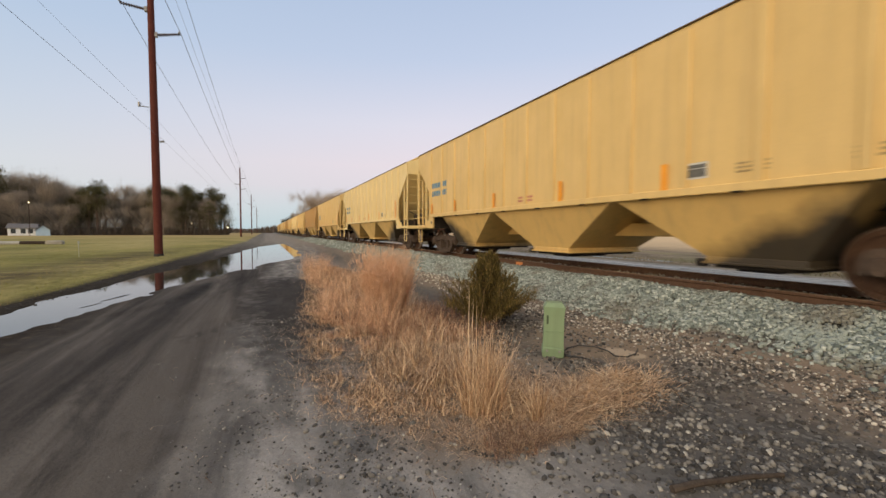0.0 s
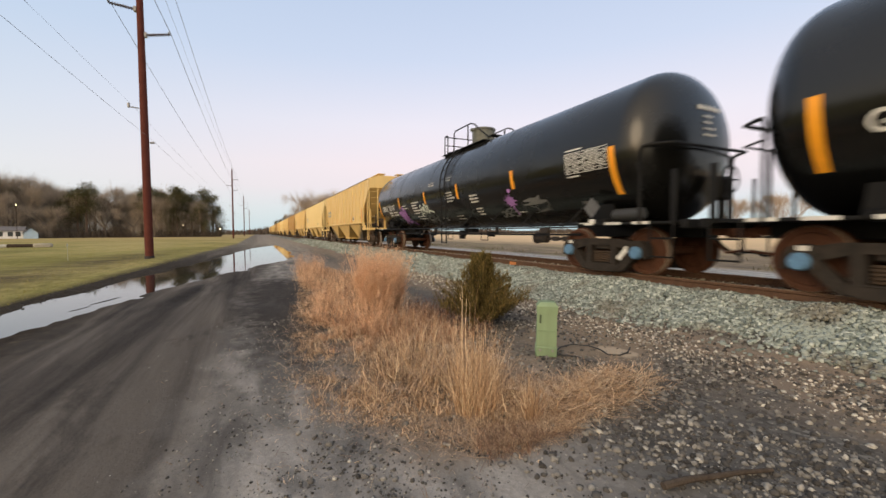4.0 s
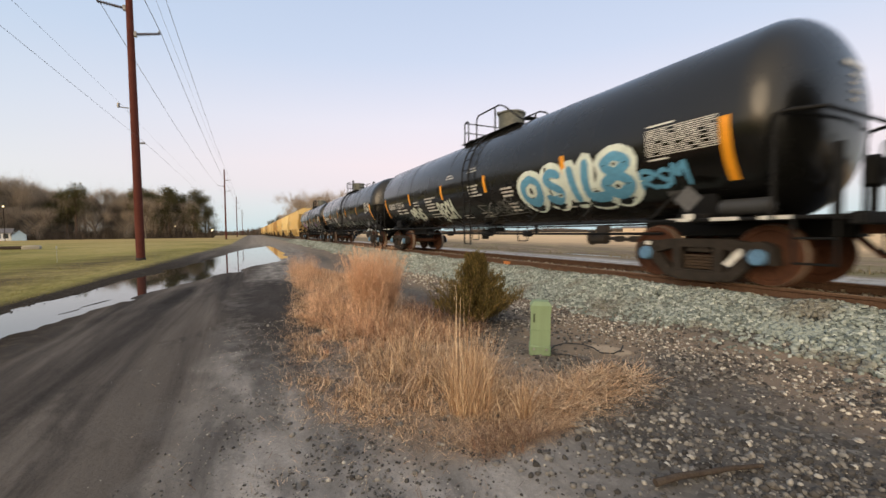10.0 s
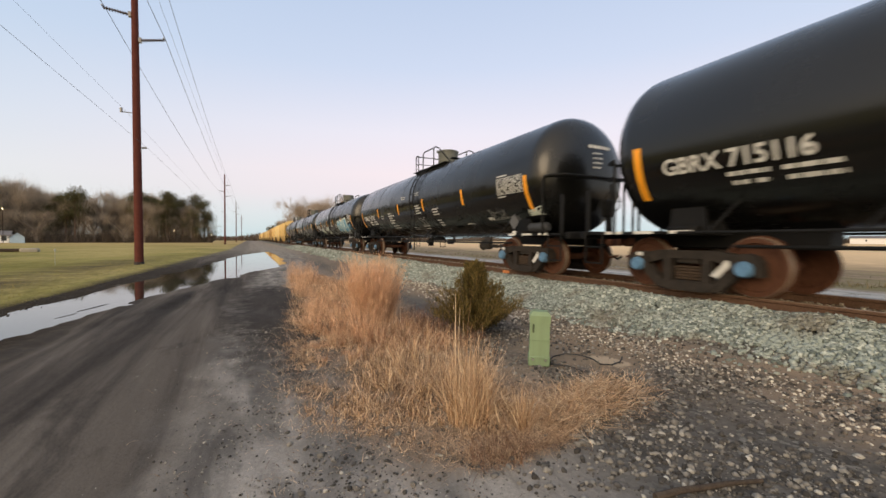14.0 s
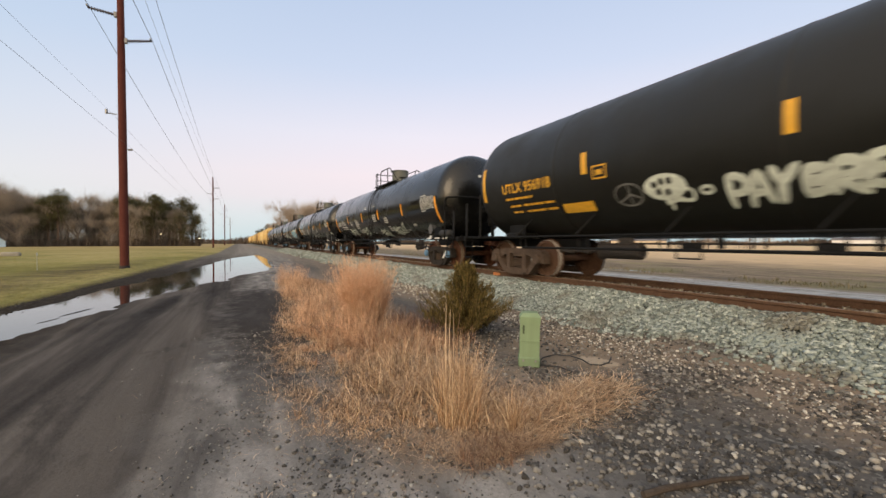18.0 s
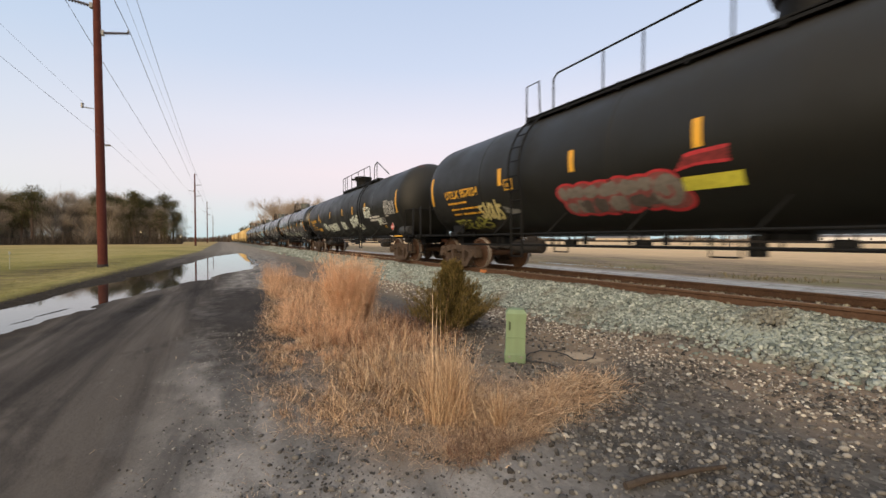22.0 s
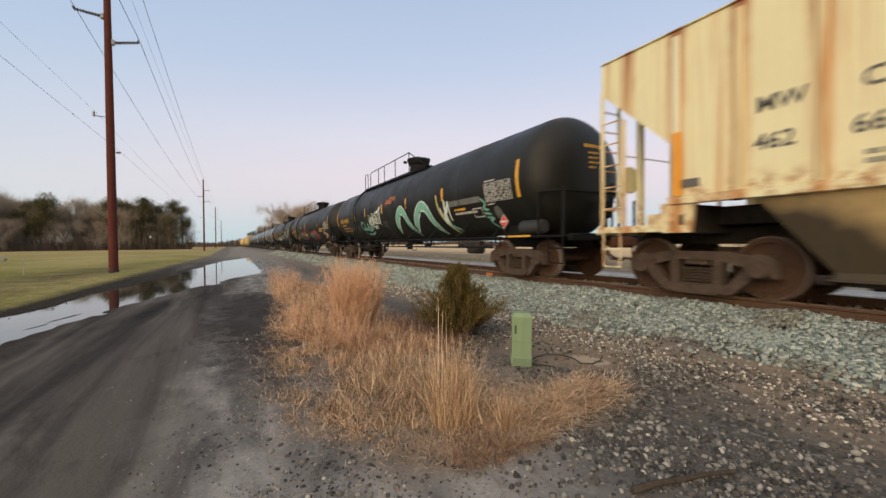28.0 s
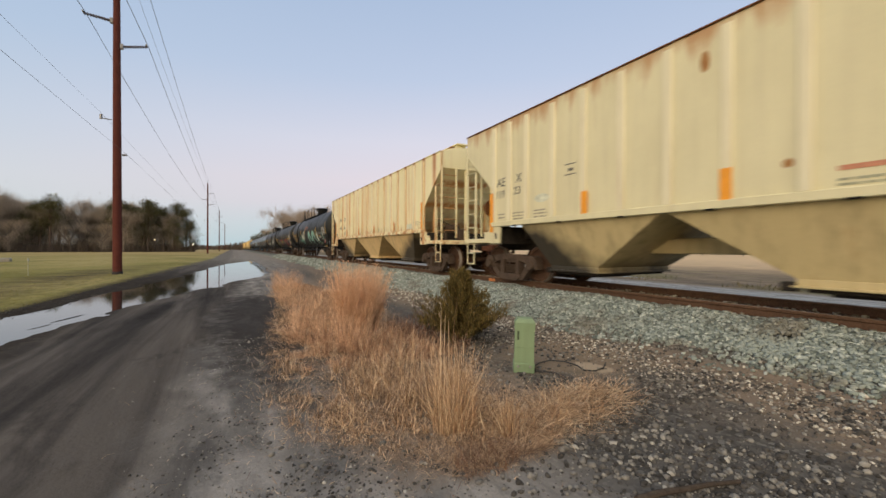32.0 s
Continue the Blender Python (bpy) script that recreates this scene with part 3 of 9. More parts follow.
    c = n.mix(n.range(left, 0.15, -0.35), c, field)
    c = n.mix(n.range(n.math("ABSOLUTE", n.math("SUBTRACT", xw, 7.87)), 2.55, 2.2), c, crib)
    c = n.mix(n.range(xw, 10.2, 10.9), c, lane)
    c = n.mix(n.range(xw, 15.2, 16.4), c, dark_soil)
    weeds = n.noise(n.scaled(n.pos, (0.5, 0.25, 1), (7, 3, 0)), 1.0, 5, 0.65)
    c = n.mix(n.math("MULTIPLY", n.range(xw, 15.6, 16.6), n.range(weeds, 0.50, 0.62, 0, 0.7)), c, (0.20, 0.18, 0.08))
    c = n.mix(n.range(n.math("ADD", xw, n.math("MULTIPLY", n.math("SUBTRACT", weeds, 0.5), 16.0)), 25.0, 36.0), c, bare)
    c = n.mix(n.range(xw, 34.0, 60.0, 0, 0.8), c, (0.70, 0.50, 0.285))
    n.bump(n.math("ADD", fine, n.math("MULTIPLY", gv, 0.6)), 0.5, 0.02)
    n.b.inputs["Specular IOR Level"].default_value = 0.08
    rough = n.range(big, 0.3, 0.7, 0.85, 0.98)
    return n.done(c, rough)


build_ground(ground_material())


def water_material():
    n = Nodes("still_puddle_water", 0.03)
    n.b.inputs["IOR"].default_value = 1.33
    n.b.inputs["Specular IOR Level"].default_value = 0.9
    n.bump(n.noise(n.scaled(n.pos, (1, 0.3, 1)), 2.2, 3), 0.02, 0.02)
    return n.done((0.030, 0.027, 0.022))


def build_puddle():
    s = Shape()
    ys = [2 + i * 0.5 for i in range(95)]
    vs, fs = [], []
    for i, y in enumerate(ys):
        vs += [(at_y(PUDDLE_L, y) - 0.35, y, -0.012), (at_y(PUDDLE_R, y) + 0.35, y, -0.012)]
        if i:
            fs.append((2 * i - 2, 2 * i - 1, 2 * i + 1, 2 * i))
    s.add(vs, fs)
    me = s.mesh("puddle", water_material())
    return tagged(new("puddle", me), "long shallow rain puddle mirroring the dusk sky beside the road", "puddle", kind="structure")


build_puddle()


def build_rill():
    """A thin line of standing water beyond the lane."""
    s, vs, fs = Shape(), [], []
    for i in range(25):
        u = i / 24
        y, w = 12.5 + 6.5 * u, 0.16 * math.sin(math.pi * u) + 0.05 * math.sin(9 * u) ** 2 + 0.02
        x = 17.75 - 0.25 * u + 0.06 * math.sin(7 * u)
        vs += [(x - w, y, 0.056), (x + w, y, 0.056)]
        if i:
            fs.append((2 * i - 2, 2 * i - 1, 2 * i + 1, 2 * i))
    me = s.add(vs, fs).mesh("puddle", bpy.data.materials["still_puddle_water"])
    return tagged(new("puddle", me), "thin line of standing water in the bare field", "puddle", kind="structure")


build_rill()


# ---- track ----
def build_track():
    prof = [(-0.07, 0.0), (-0.07, 0.012), (-0.012, 0.03), (-0.012, 0.115), (-0.036, 0.128), (-0.036, 0.165), (-0.03, 0.172), (0.03, 0.172), (0.036, 0.165), (0.036, 0.128), (0.012, 0.115), (0.012, 0.03), (0.07, 0.012), (0.07, 0.0)]
    y0, y1, n = -45, 420, len(prof)
    for side in (-1, 1):
        s = Shape()
        x = TRACK_X + side * 0.755
        vs = [(x + a, y, RAIL_Z - 0.172 + b) for y in (y0, y1) for a, b in prof]
        fs = [(i, (i + 1) % n, (i + 1) % n + n, i + n) for i in range(n)]
        s.add(vs, fs)
        s.k = [1 if prof[i][1] >= 0.164 and prof[(i + 1) % n][1] >= 0.164 else 0 for i in range(n)]
        tagged(new("rail", s.mesh("rail", RAIL_SIDE, RAIL_HEAD)), "rusty steel rail with a worn running head", "rail", "rails of the track", "structure")
    tie = Shape().box((0, 0, -0.09), (2.6, 0.22, 0.18), 0, 0.012).mesh("sleeper", TIE)
    rng = random.Random(4)
    for i in range(120):
        ob = new("sleeper", tie)
        ob.matrix_basis = pose(TRACK_X + rng.uniform(-0.03, 0.03), -3 + i * 0.52, RAIL_Z - 0.176, 0, 0, rng.uniform(-0.6, 0.6))
        tagged(ob, "weathered creosoted timber sleeper in the ballast", "sleeper", "sleepers of the track")


build_track()

# ---- train ----
def travel(t):
    """Metres that the train has gone, 0 at 16 s; it slows a little."""
    knots = [0, 4, 8, 12, 16, 20, 24, 28, 32]
    return float(np.interp(t, knots, [-98.23, -73.53, -48.91, -24.42, 0.0, 24.38, 48.69, 72.81, 96.64]))


WHEEL_R = 0.472
AXLE = 0.92
CARS = []      # (root, centre at 16 s)
WHEELSETS = []  # (wheelset, y in its truck), keyed at the end


def sideframe_shape():
    """Three-piece truck side frame, seen from the side, in pieces."""
    s = Shape()
    s.prism([(-1.06, 0.54), (-0.94, 0.63), (-0.48, 0.72), (0.48, 0.72), (0.94, 0.63), (1.06, 0.54), (1.02, 0.42), (0.72, 0.47), (0.34, 0.58), (-0.34, 0.58), (-0.72, 0.47), (-1.02, 0.42)], -0.09, 0.09)
    for k in (-1, 1):
        s.prism([(k * 0.86, 0.52), (k * 0.70, 0.47), (k * 0.58, 0.33), (k * 0.34, 0.09), (k * 0.42, 0.02), (k * 0.56, 0.08), (k * 0.80, 0.33)], -0.085, 0.085)
        s.prism([(k * 0.40, 0.62), (k * 0.27, 0.60), (k * 0.25, 0.10), (k * 0.39, 0.08)], -0.10, 0.10)
        s.prism([(k * 0.70, 0.34), (k * 0.68, 0.58), (k * 0.76, 0.67), (k * 0.90, 0.69), (k * 1.02, 0.65), (k * 1.09, 0.56), (k * 1.11, 0.34), (k * 1.03, 0.33), (k * 1.01, 0.44), (k * 0.78, 0.44), (k * 0.77, 0.33)], -0.115, 0.10)
        s.box((0, k * 0.89, 0.46), (0.20, 0.30, 0.24), 0, 0.06)
    s.prism([(-0.50, 0.14), (-0.32, 0.02), (0.32, 0.02), (0.50, 0.14), (0.40, 0.19), (-0.40, 0.19)], -0.11, 0.11)
    s.box((0, 0, 0.185), (0.24, 0.60, 0.025), 0, 0.008)
    s.v = [(x, y * 1.034, z) for x, y, z in s.v]
    return s


TRUCK_MESH = {}


def truck_meshes(casting):
    if casting.name in TRUCK_MESH:
        return TRUCK_MESH[casting.name]
    coil = []
    for j in range(5):
        z = 0.205 + j * 0.05
        coil += [(z, 0.044), (z + 0.014, 0.058), (z + 0.030, 0.058), (z + 0.044, 0.044)]
    springs = Shape().lathe(coil, "z", 8)
    bol = Shape()
    bol.box((0, 0, 0.60), (1.9, 0.36, 0.20), 0, 0.03).lathe([(0.68, 0.2), (0.78, 0.2)], "z", 16)
    bol.box((-0.99, 0, 0.55), (0.10, 0.40, 0.12), 0, 0.02).box((0.99, 0, 0.55), (0.10, 0.40, 0.12), 0, 0.02)
    ws = Shape()
    ws.lathe([(-1.05, 0.06), (-0.80, 0.075), (-0.6, 0.085), (0.6, 0.085), (0.80, 0.075), (1.05, 0.06)], "x", 12)
    for k in (-1, 1):
        prof = [(0.66, 0.08), (0.66, 0.12), (0.70, 0.12), (0.74, 0.20), (0.72, 0.36), (0.685, 0.385), (0.685, 0.498), (0.71, 0.498), (0.722, WHEEL_R + 0.004), (0.82, WHEEL_R - 0.006), (0.825, WHEEL_R - 0.012), (0.825, 0.385), (0.79, 0.37), (0.765, 0.20), (0.80, 0.14), (0.84, 0.13), (0.84, 0.08)]
        ws.lathe([(k * a, r) for a, r in prof], "x", 40, 0, (0, 0, 0), [0] * 8 + [1, 1] + [0] * 6)
    cap = Shape().lathe([(-0.06, 0.105), (-0.03, 0.125), (0.03, 0.13), (0.06, 0.13)], "x", 16)
    for a in range(3):
        t = 2 * math.pi * a / 3
        cap.lathe([(-0.07, 0.018), (-0.05, 0.018)], "x", 6, 0, (0, 0.06 * math.cos(t), 0.06 * math.sin(t)))
    TRUCK_MESH[casting.name] = (bol.mesh("bolster", casting), sideframe_shape().mesh("sideframe", casting, smooth=30),
                                springs.mesh("spring", SPRING_RUST), ws.mesh("wheelset", *((WHEEL_RED, TREAD) if casting == BOGIE_DARK else (WHEEL, TREAD_BRIGHT))), cap)
    return TRUCK_MESH[casting.name]


def add_trucks(car, at, casting, cap_mat, turning):
    bol, side, spr, ws, cap = truck_meshes(casting)
    key = "cap" + casting.name + cap_mat.name
    if key not in TRUCK_MESH:
        TRUCK_MESH[key] = cap.mesh("bearing_cap", cap_mat)
    for k in (-1, 1):
        tr = part("truck", bol, car, "cast steel freight truck with rusty wheels", (0, k * at, 0))
        for x in (-1, 1):
            part("sideframe", side, tr, at=(x * 0.99, 0, 0))
            for i in range(5):
                part("spring", spr, tr, at=(x * 0.99, -0.19 + 0.095 * i, 0))
            for j in (-1, 1):
                part("bearing_cap", TRUCK_MESH[key], tr, at=(x * 1.12, j * AXLE, 0.45), rot=(0, 0, 0 if x < 0 else 180))
        for j in (-1, 1):
            w = part("wheelset", ws, tr, at=(0, j * AXLE, WHEEL_R))
            if turning:
                WHEELSETS.append((w, j * AXLE))


def coupler_shape(end, reach, z=0.88):
    """Knuckle coupler that reaches from the end sill."""
    s = Shape()
    a, b = end, reach
    k = 1 if b > a else -1
    s.box((0, (a + b) / 2 - k * 0.10, z), (0.16, abs(b - a) - 0.05, 0.17), 0, 0.03)
    s.box((0.04, b - k * 0.12, z), (0.30, 0.20, 0.26), 0, 0.05)
    s.box((-0.13, b - k * 0.02, z), (0.10, 0.14, 0.24), 0, 0.03)
    s.tube([(0.2, a, z - 0.05), (0.26, (a + b) / 2, z - 0.42), (0.1, b, z - 0.36)], 0.026, 8)
    return s


# -- markings: flat paint laid on the car's side --
def tank_skin(r, zc):
    return lambda z: -math.sqrt(max(0.01, r * r - (z - zc) ** 2))


def flat_skin(x):
    return lambda z: x


def decal(name, polys, skin, mat, car, off=0.006, label=""):
    """polys: (y, z) outlines with y to the front; laid just proud of the side."""
    bm = bmesh.new()
    for p in polys:
        try:
            bm.faces.new([bm.verts.new((0, y, z)) for y, z in p])
        except ValueError:
            pass
    bmesh.ops.remove_doubles(bm, verts=bm.verts, dist=1e-5)
    bmesh.ops.triangulate(bm, faces=[f for f in bm.faces if len(f.verts) > 4])
    for _ in range(3):
        e = [e for e in bm.edges if abs(e.verts[0].co.z - e.verts[1].co.z) > 0.14]
        if e:
            bmesh.ops.subdivide_edges(bm, edges=e, cuts=1)
    for v in bm.verts:
        v.co.x = skin(v.co.z) - off
    bmesh.ops.recalc_face_normals(bm, faces=bm.faces)
    me = bpy.data.meshes.new(name)
    bm.to_mesh(me)
    bm.free()
    me.materials.append(mat)
    ob = part(name, me, car, label)
    return tagged(ob, kind="stuff") if len(polys) > 4 else ob


def rect(y, z, w, h, slant=0.0):
    """An outline that starts at y and runs backward by w, up by h."""
    return [(y, z), (y - w, z + slant), (y - w, z + h + slant), (y, z + h)]


def lettering(text, y, z, size, skin, mat, car, off=0.006, fat=0.0, stretch=1.0, name="lettering", shear=0.0):
    cu = bpy.data.curves.new(name, "FONT")
    cu.body, cu.size, cu.offset, cu.resolution_u, cu.fill_mode = text, size, fat, 3, "FRONT"
    cu.shear = shear
    ob = bpy.data.objects.new(name, cu)
    scene.collection.objects.link(ob)
    me = bpy.data.meshes.new_from_object(ob.evaluated_get(bpy.context.evaluated_depsgraph_get()))
    bpy.data.objects.remove(ob)
    bm = bmesh.new()
    bm.from_mesh(me)
    for _ in range(3):
        e = [e for e in bm.edges if e.calc_length() > 0.25]
        if e:
            bmesh.ops.subdivide_edges(bm, edges=e, cuts=1)
    for v in bm.verts:
        yy, zz = y - v.co.x * stretch, z + v.co.y
        v.co = (skin(zz) - off, yy, zz)
    bm.to_mesh(me)
    bm.free()
    me.materials.clear()
    me.materials.append(mat)
    me.name = name
    return part(name, me, car)


def text_bars(rng, y, z, w, rows, pitch, h, ragged=0.4):
    """Unreadable lines of stencil, as bars."""
    out = []
    for i in range(rows):
        x = 0.0
        end = w * (1 - ragged * rng.random())
        while x < end:
            l = rng.uniform(0.08, 0.24)
            out.append(rect(y - x, z - i * pitch, min(l, end - x), h))
            x += l + 0.035
    return out


def smooth_line(pts, k=5):
    """A smooth line through (y, z) points."""
    p = [Vector(q) for q in pts]
    fine = []
    for i in range(len(p) - 1):
        a, b, c, d = p[max(0, i - 1)], p[i], p[i + 1], p[min(len(p) - 1, i + 2)]
        for j in range(k):
            t = j / k
            fine.append(0.5 * (2 * b + (c - a) * t + (2 * a - 5 * b + 4 * c - d) * t * t + (3 * b - a - 3 * c + d) * t ** 3))
    return fine + [p[-1]]


def spray(name, strokes, thick, skin, mat, car, off=0.008, label="", taper=0.35):
    """Sprayed strokes laid on the side as continuous bands with rounded ends."""
    vs, fs = [], []
    for n, pts in enumerate(strokes):
        line = smooth_line(pts)
        line = [line[0]] + [q for i, q in enumerate(line[1:]) if (q - line[i]).length > 1e-4]
        d0, d1 = (line[0] - line[1]).normalized(), (line[-1] - line[-2]).normalized()
        line = [line[0] + d0 * thick * 0.42] + line + [line[-1] + d1 * thick * 0.42]
        m, o = len(line), len(vs)
        for i, q in enumerate(line):
            d = (line[min(i + 1, m - 1)] - line[max(i - 1, 0)]).normalized()
            w = thick * (1 - taper * abs(2 * i / (m - 1) - 1) ** 3) * (0.45 if i in (0, m - 1) else 1.0) / 2
            side = Vector((-d.y, d.x)) * w
            for e in (q - side, q, q + side):
                vs.append((skin(e.y) - off - 0.0007 * n, e.x, e.y))
        fs += [(o + 3 * i + j, o + 3 * i + j + 1, o + 3 * i + j + 4, o + 3 * i + j + 3) for i in range(m - 1) for j in (0, 1)]
    return part(name, Shape().add(vs, fs).mesh(name, mat), car, label)


def brush(pts, thick, taper=0.55):
    """A smooth stroke through points, as one outline that thins out at both ends."""
    line = smooth_line(pts)
    n, left, right = len(line), [], []
    for i, q in enumerate(line):
        d = (line[min(i + 1, n - 1)] - line[max(i - 1, 0)]).normalized()
        side = Vector((-d.y, d.x)) * thick * (1 - taper * abs(2 * i / (n - 1) - 1) ** 2.5) / 2
        left.append(tuple(q + side)), right.append(tuple(q - side))
    return [[left[i], left[i + 1], right[i + 1], right[i]] for i in range(n - 1)]


# hand-drawn capitals as strokes in a unit cell, u to the right and v up
LETTERS = {
    "A": (((0, 0), (0.4, 1), (0.85, 0)), ((0.15, 0.4), (0.75, 0.42))),
    "B": (((0.1, 0), (0.12, 1), (0.68, 0.9), (0.6, 0.58), (0.2, 0.5), (0.82, 0.38), (0.7, 0.05), (0.1, 0)),),
    "C": (((0.85, 0.85), (0.45, 1), (0.1, 0.6), (0.15, 0.15), (0.5, 0), (0.9, 0.15)),),
    "D": (((0.1, 0), (0.1, 1), (0.72, 0.85), (0.85, 0.4), (0.6, 0.05), (0.1, 0)),),
    "E": (((0.85, 1), (0.15, 0.95), (0.35, 0.55), (0.1, 0.1), (0.85, 0)), ((0.35, 0.55), (0.75, 0.55))),
    "G": (((0.85, 0.85), (0.45, 1), (0.1, 0.6), (0.2, 0.1), (0.75, 0.05), (0.85, 0.45), (0.5, 0.45)),),
    "H": (((0.12, 1), (0.05, 0)), ((0.85, 1.05), (0.9, 0)), ((0.05, 0.5), (0.88, 0.55))),
    "I": (((0.4, 0.95), (0.5, 0)),),
    "K": (((0.1, 1), (0.08, 0)), ((0.85, 1), (0.15, 0.5), (0.95, 0))),
    "L": (((0.2, 1), (0.1, 0.1), (0.95, 0)),),
    "M": (((0, 0), (0.1, 1), (0.45, 0.4), (0.85, 1), (0.98, 0)),),
    "N": (((0.05, 0), (0.1, 1), (0.8, 0.05), (0.9, 1.05)),),
    "O": (((0.5, 1), (0.12, 0.75), (0.12, 0.25), (0.5, 0), (0.88, 0.25), (0.88, 0.75), (0.5, 1)),),
    "P": (((0.1, 0), (0.12, 1), (0.78, 0.88), (0.7, 0.52), (0.12, 0.45)),),
    "R": (((0.05, 0), (0.1, 1), (0.75, 0.92), (0.7, 0.58), (0.15, 0.5), (0.9, 0)),),
    "S": (((0.85, 0.9), (0.4, 1.0), (0.1, 0.75), (0.5, 0.5), (0.88, 0.28), (0.5, 0), (0.05, 0.1)),),
    "T": (((0, 0.95), (0.95, 1.05)), ((0.5, 1.0), (0.4, 0))),
    "U": (((0.1, 1), (0.12, 0.2), (0.5, 0), (0.85, 0.25), (0.9, 1)),),
    "V": (((0, 1), (0.42, 0), (0.95, 1.1)),),
    "W": (((0, 1), (0.25, 0), (0.5, 0.75), (0.72, 0), (1.0, 1.1)),),
    "Y": (((0, 1), (0.4, 0.5), (0.9, 1.05)), ((0.4, 0.5), (0.3, -0.1))),
    "8": (((0.5, 1), (0.15, 0.8), (0.45, 0.55), (0.9, 0.25), (0.5, 0), (0.1, 0.25), (0.55, 0.55), (0.85, 0.8), (0.5, 1)),),
}


def tag_word(word, y0, y1, z, h, thick, skin, mat, car, label, rise=0.0, off=0.008, seed=1, lean=0.15, wild=0.07):
    """A sprayed word from y0 to y1, each letter a part of its own; wild shakes the hand."""
    rng = random.Random(seed)
    cell = (y0 - y1) / len(word)
    for i, ch in enumerate(word):
        up, tall = rise * i / max(1, len(word) - 1) + rng.uniform(-0.1, 0.1) * h, h * rng.uniform(0.85, 1.15)
        strokes = []
        for line in LETTERS[ch]:
            pts = []
            for u, v in line:
                u, v = u + rng.uniform(-wild, wild) + lean * (v - 0.5), v + rng.uniform(-wild, wild)
                pts.append((y0 - cell * (i + 0.06 + 0.96 * u), z + up + tall * v))
            strokes.append(pts)
        spray("graffiti_letter", strokes, thick * rng.uniform(0.88, 1.12), skin, mat, car, off + 0.0015 * i, label)


GLYPHS = (((0.9, 0.9), (0.4, 1.0), (0.1, 0.75), (0.5, 0.5), (0.9, 0.3), (0.6, 0.0), (0.1, 0.1)), ((0.9, 0.85), (0.5, 1.0), (0.1, 0.6), (0.15, 0.2), (0.5, 0.0), (0.95, 0.2)),
          ((0.0, 0.9), (0.9, 1.0), (0.2, 0.1), (1.0, 0.0)), ((0.3, 1.1), (0.1, 0.1), (0.3, 0.0), (1.2, 0.15)), ((0.5, 0.9), (0.05, 0.55), (0.3, 0.05), (0.8, 0.2), (0.85, 0.7), (0.5, 0.95), (1.2, 1.1)),
          ((0.0, 1.0), (0.35, 0.0), (0.6, 0.8), (0.8, 0.1), (1.1, 1.15)), ((0.1, -0.1), (0.15, 1.0), (0.7, 0.9), (0.6, 0.55), (0.2, 0.5), (1.0, -0.1)))


def scrawl(rng, y, z, w, h, n, thick):
    """A sprayed tag of quick uneven strokes that cannot be read."""
    out = []
    cell = w / n
    lean = rng.uniform(-0.1, 0.35)
    last = -1
    for k in range(n):
        g = rng.choice([i for i in range(len(GLYPHS)) if i != last])
        last = g
        sx, sz, lift = cell * rng.uniform(1.0, 1.9), h * rng.uniform(0.6, 1.2), h * rng.uniform(-0.12, 0.2)
        pts = []
        flip, turn = rng.random() < 0.5, rng.random() < 0.5
        for u, v in GLYPHS[g]:
            u, v = (1 - u if flip else u), (1 - v if turn else v)
            u, v = u + rng.uniform(-0.16, 0.16), v + rng.uniform(-0.12, 0.12)
            pts.append((y - cell * k - sx * (u + lean * v), z + lift + sz * v))
        out += brush(pts, thick * rng.uniform(0.75, 1.2))
    if rng.random() < 0.6:
        out += brush([(y + 0.05 * w, z - 0.12 * h), (y - 0.5 * w, z - 0.02 * h), (y - 1.1 * w, z + 0.1 * h)], thick * 0.6)
    return out


def splat(rng, y, z, ry, rz, arms=9):
    """A blot with runs and spikes."""
    pts = []
    for i in range(arms * 4):
        a = 2 * math.pi * i / (arms * 4)
        k = rng.uniform(0.95, 1.35) if i % 4 == 0 else rng.uniform(0.55, 0.8)
        pts.append((y - ry * k * math.cos(a), z + rz * k * math.sin(a)))
    return pts


RESERVOIR = plain("dull_grey_reservoir", (0.035, 0.036, 0.036), 0.6)
CYLINDER = plain("oily_brown_black", (0.028, 0.022, 0.018), 0.7)
DOME_GREY = plain("dome_grey", (0.12, 0.125, 0.105), 0.6)


# -- tank cars --
def shell_profile(half, r, head):
    prof = []
    for k in (-1, 1):
        pts = []
        for i in range(0, 13):
            a = math.pi / 2 * i / 12
            pts.append((k * (half + head * math.sin(a)), max(0.01, r * math.cos(a) ** 0.8)))
        prof += pts[::-1] if k < 0 else pts
    return prof


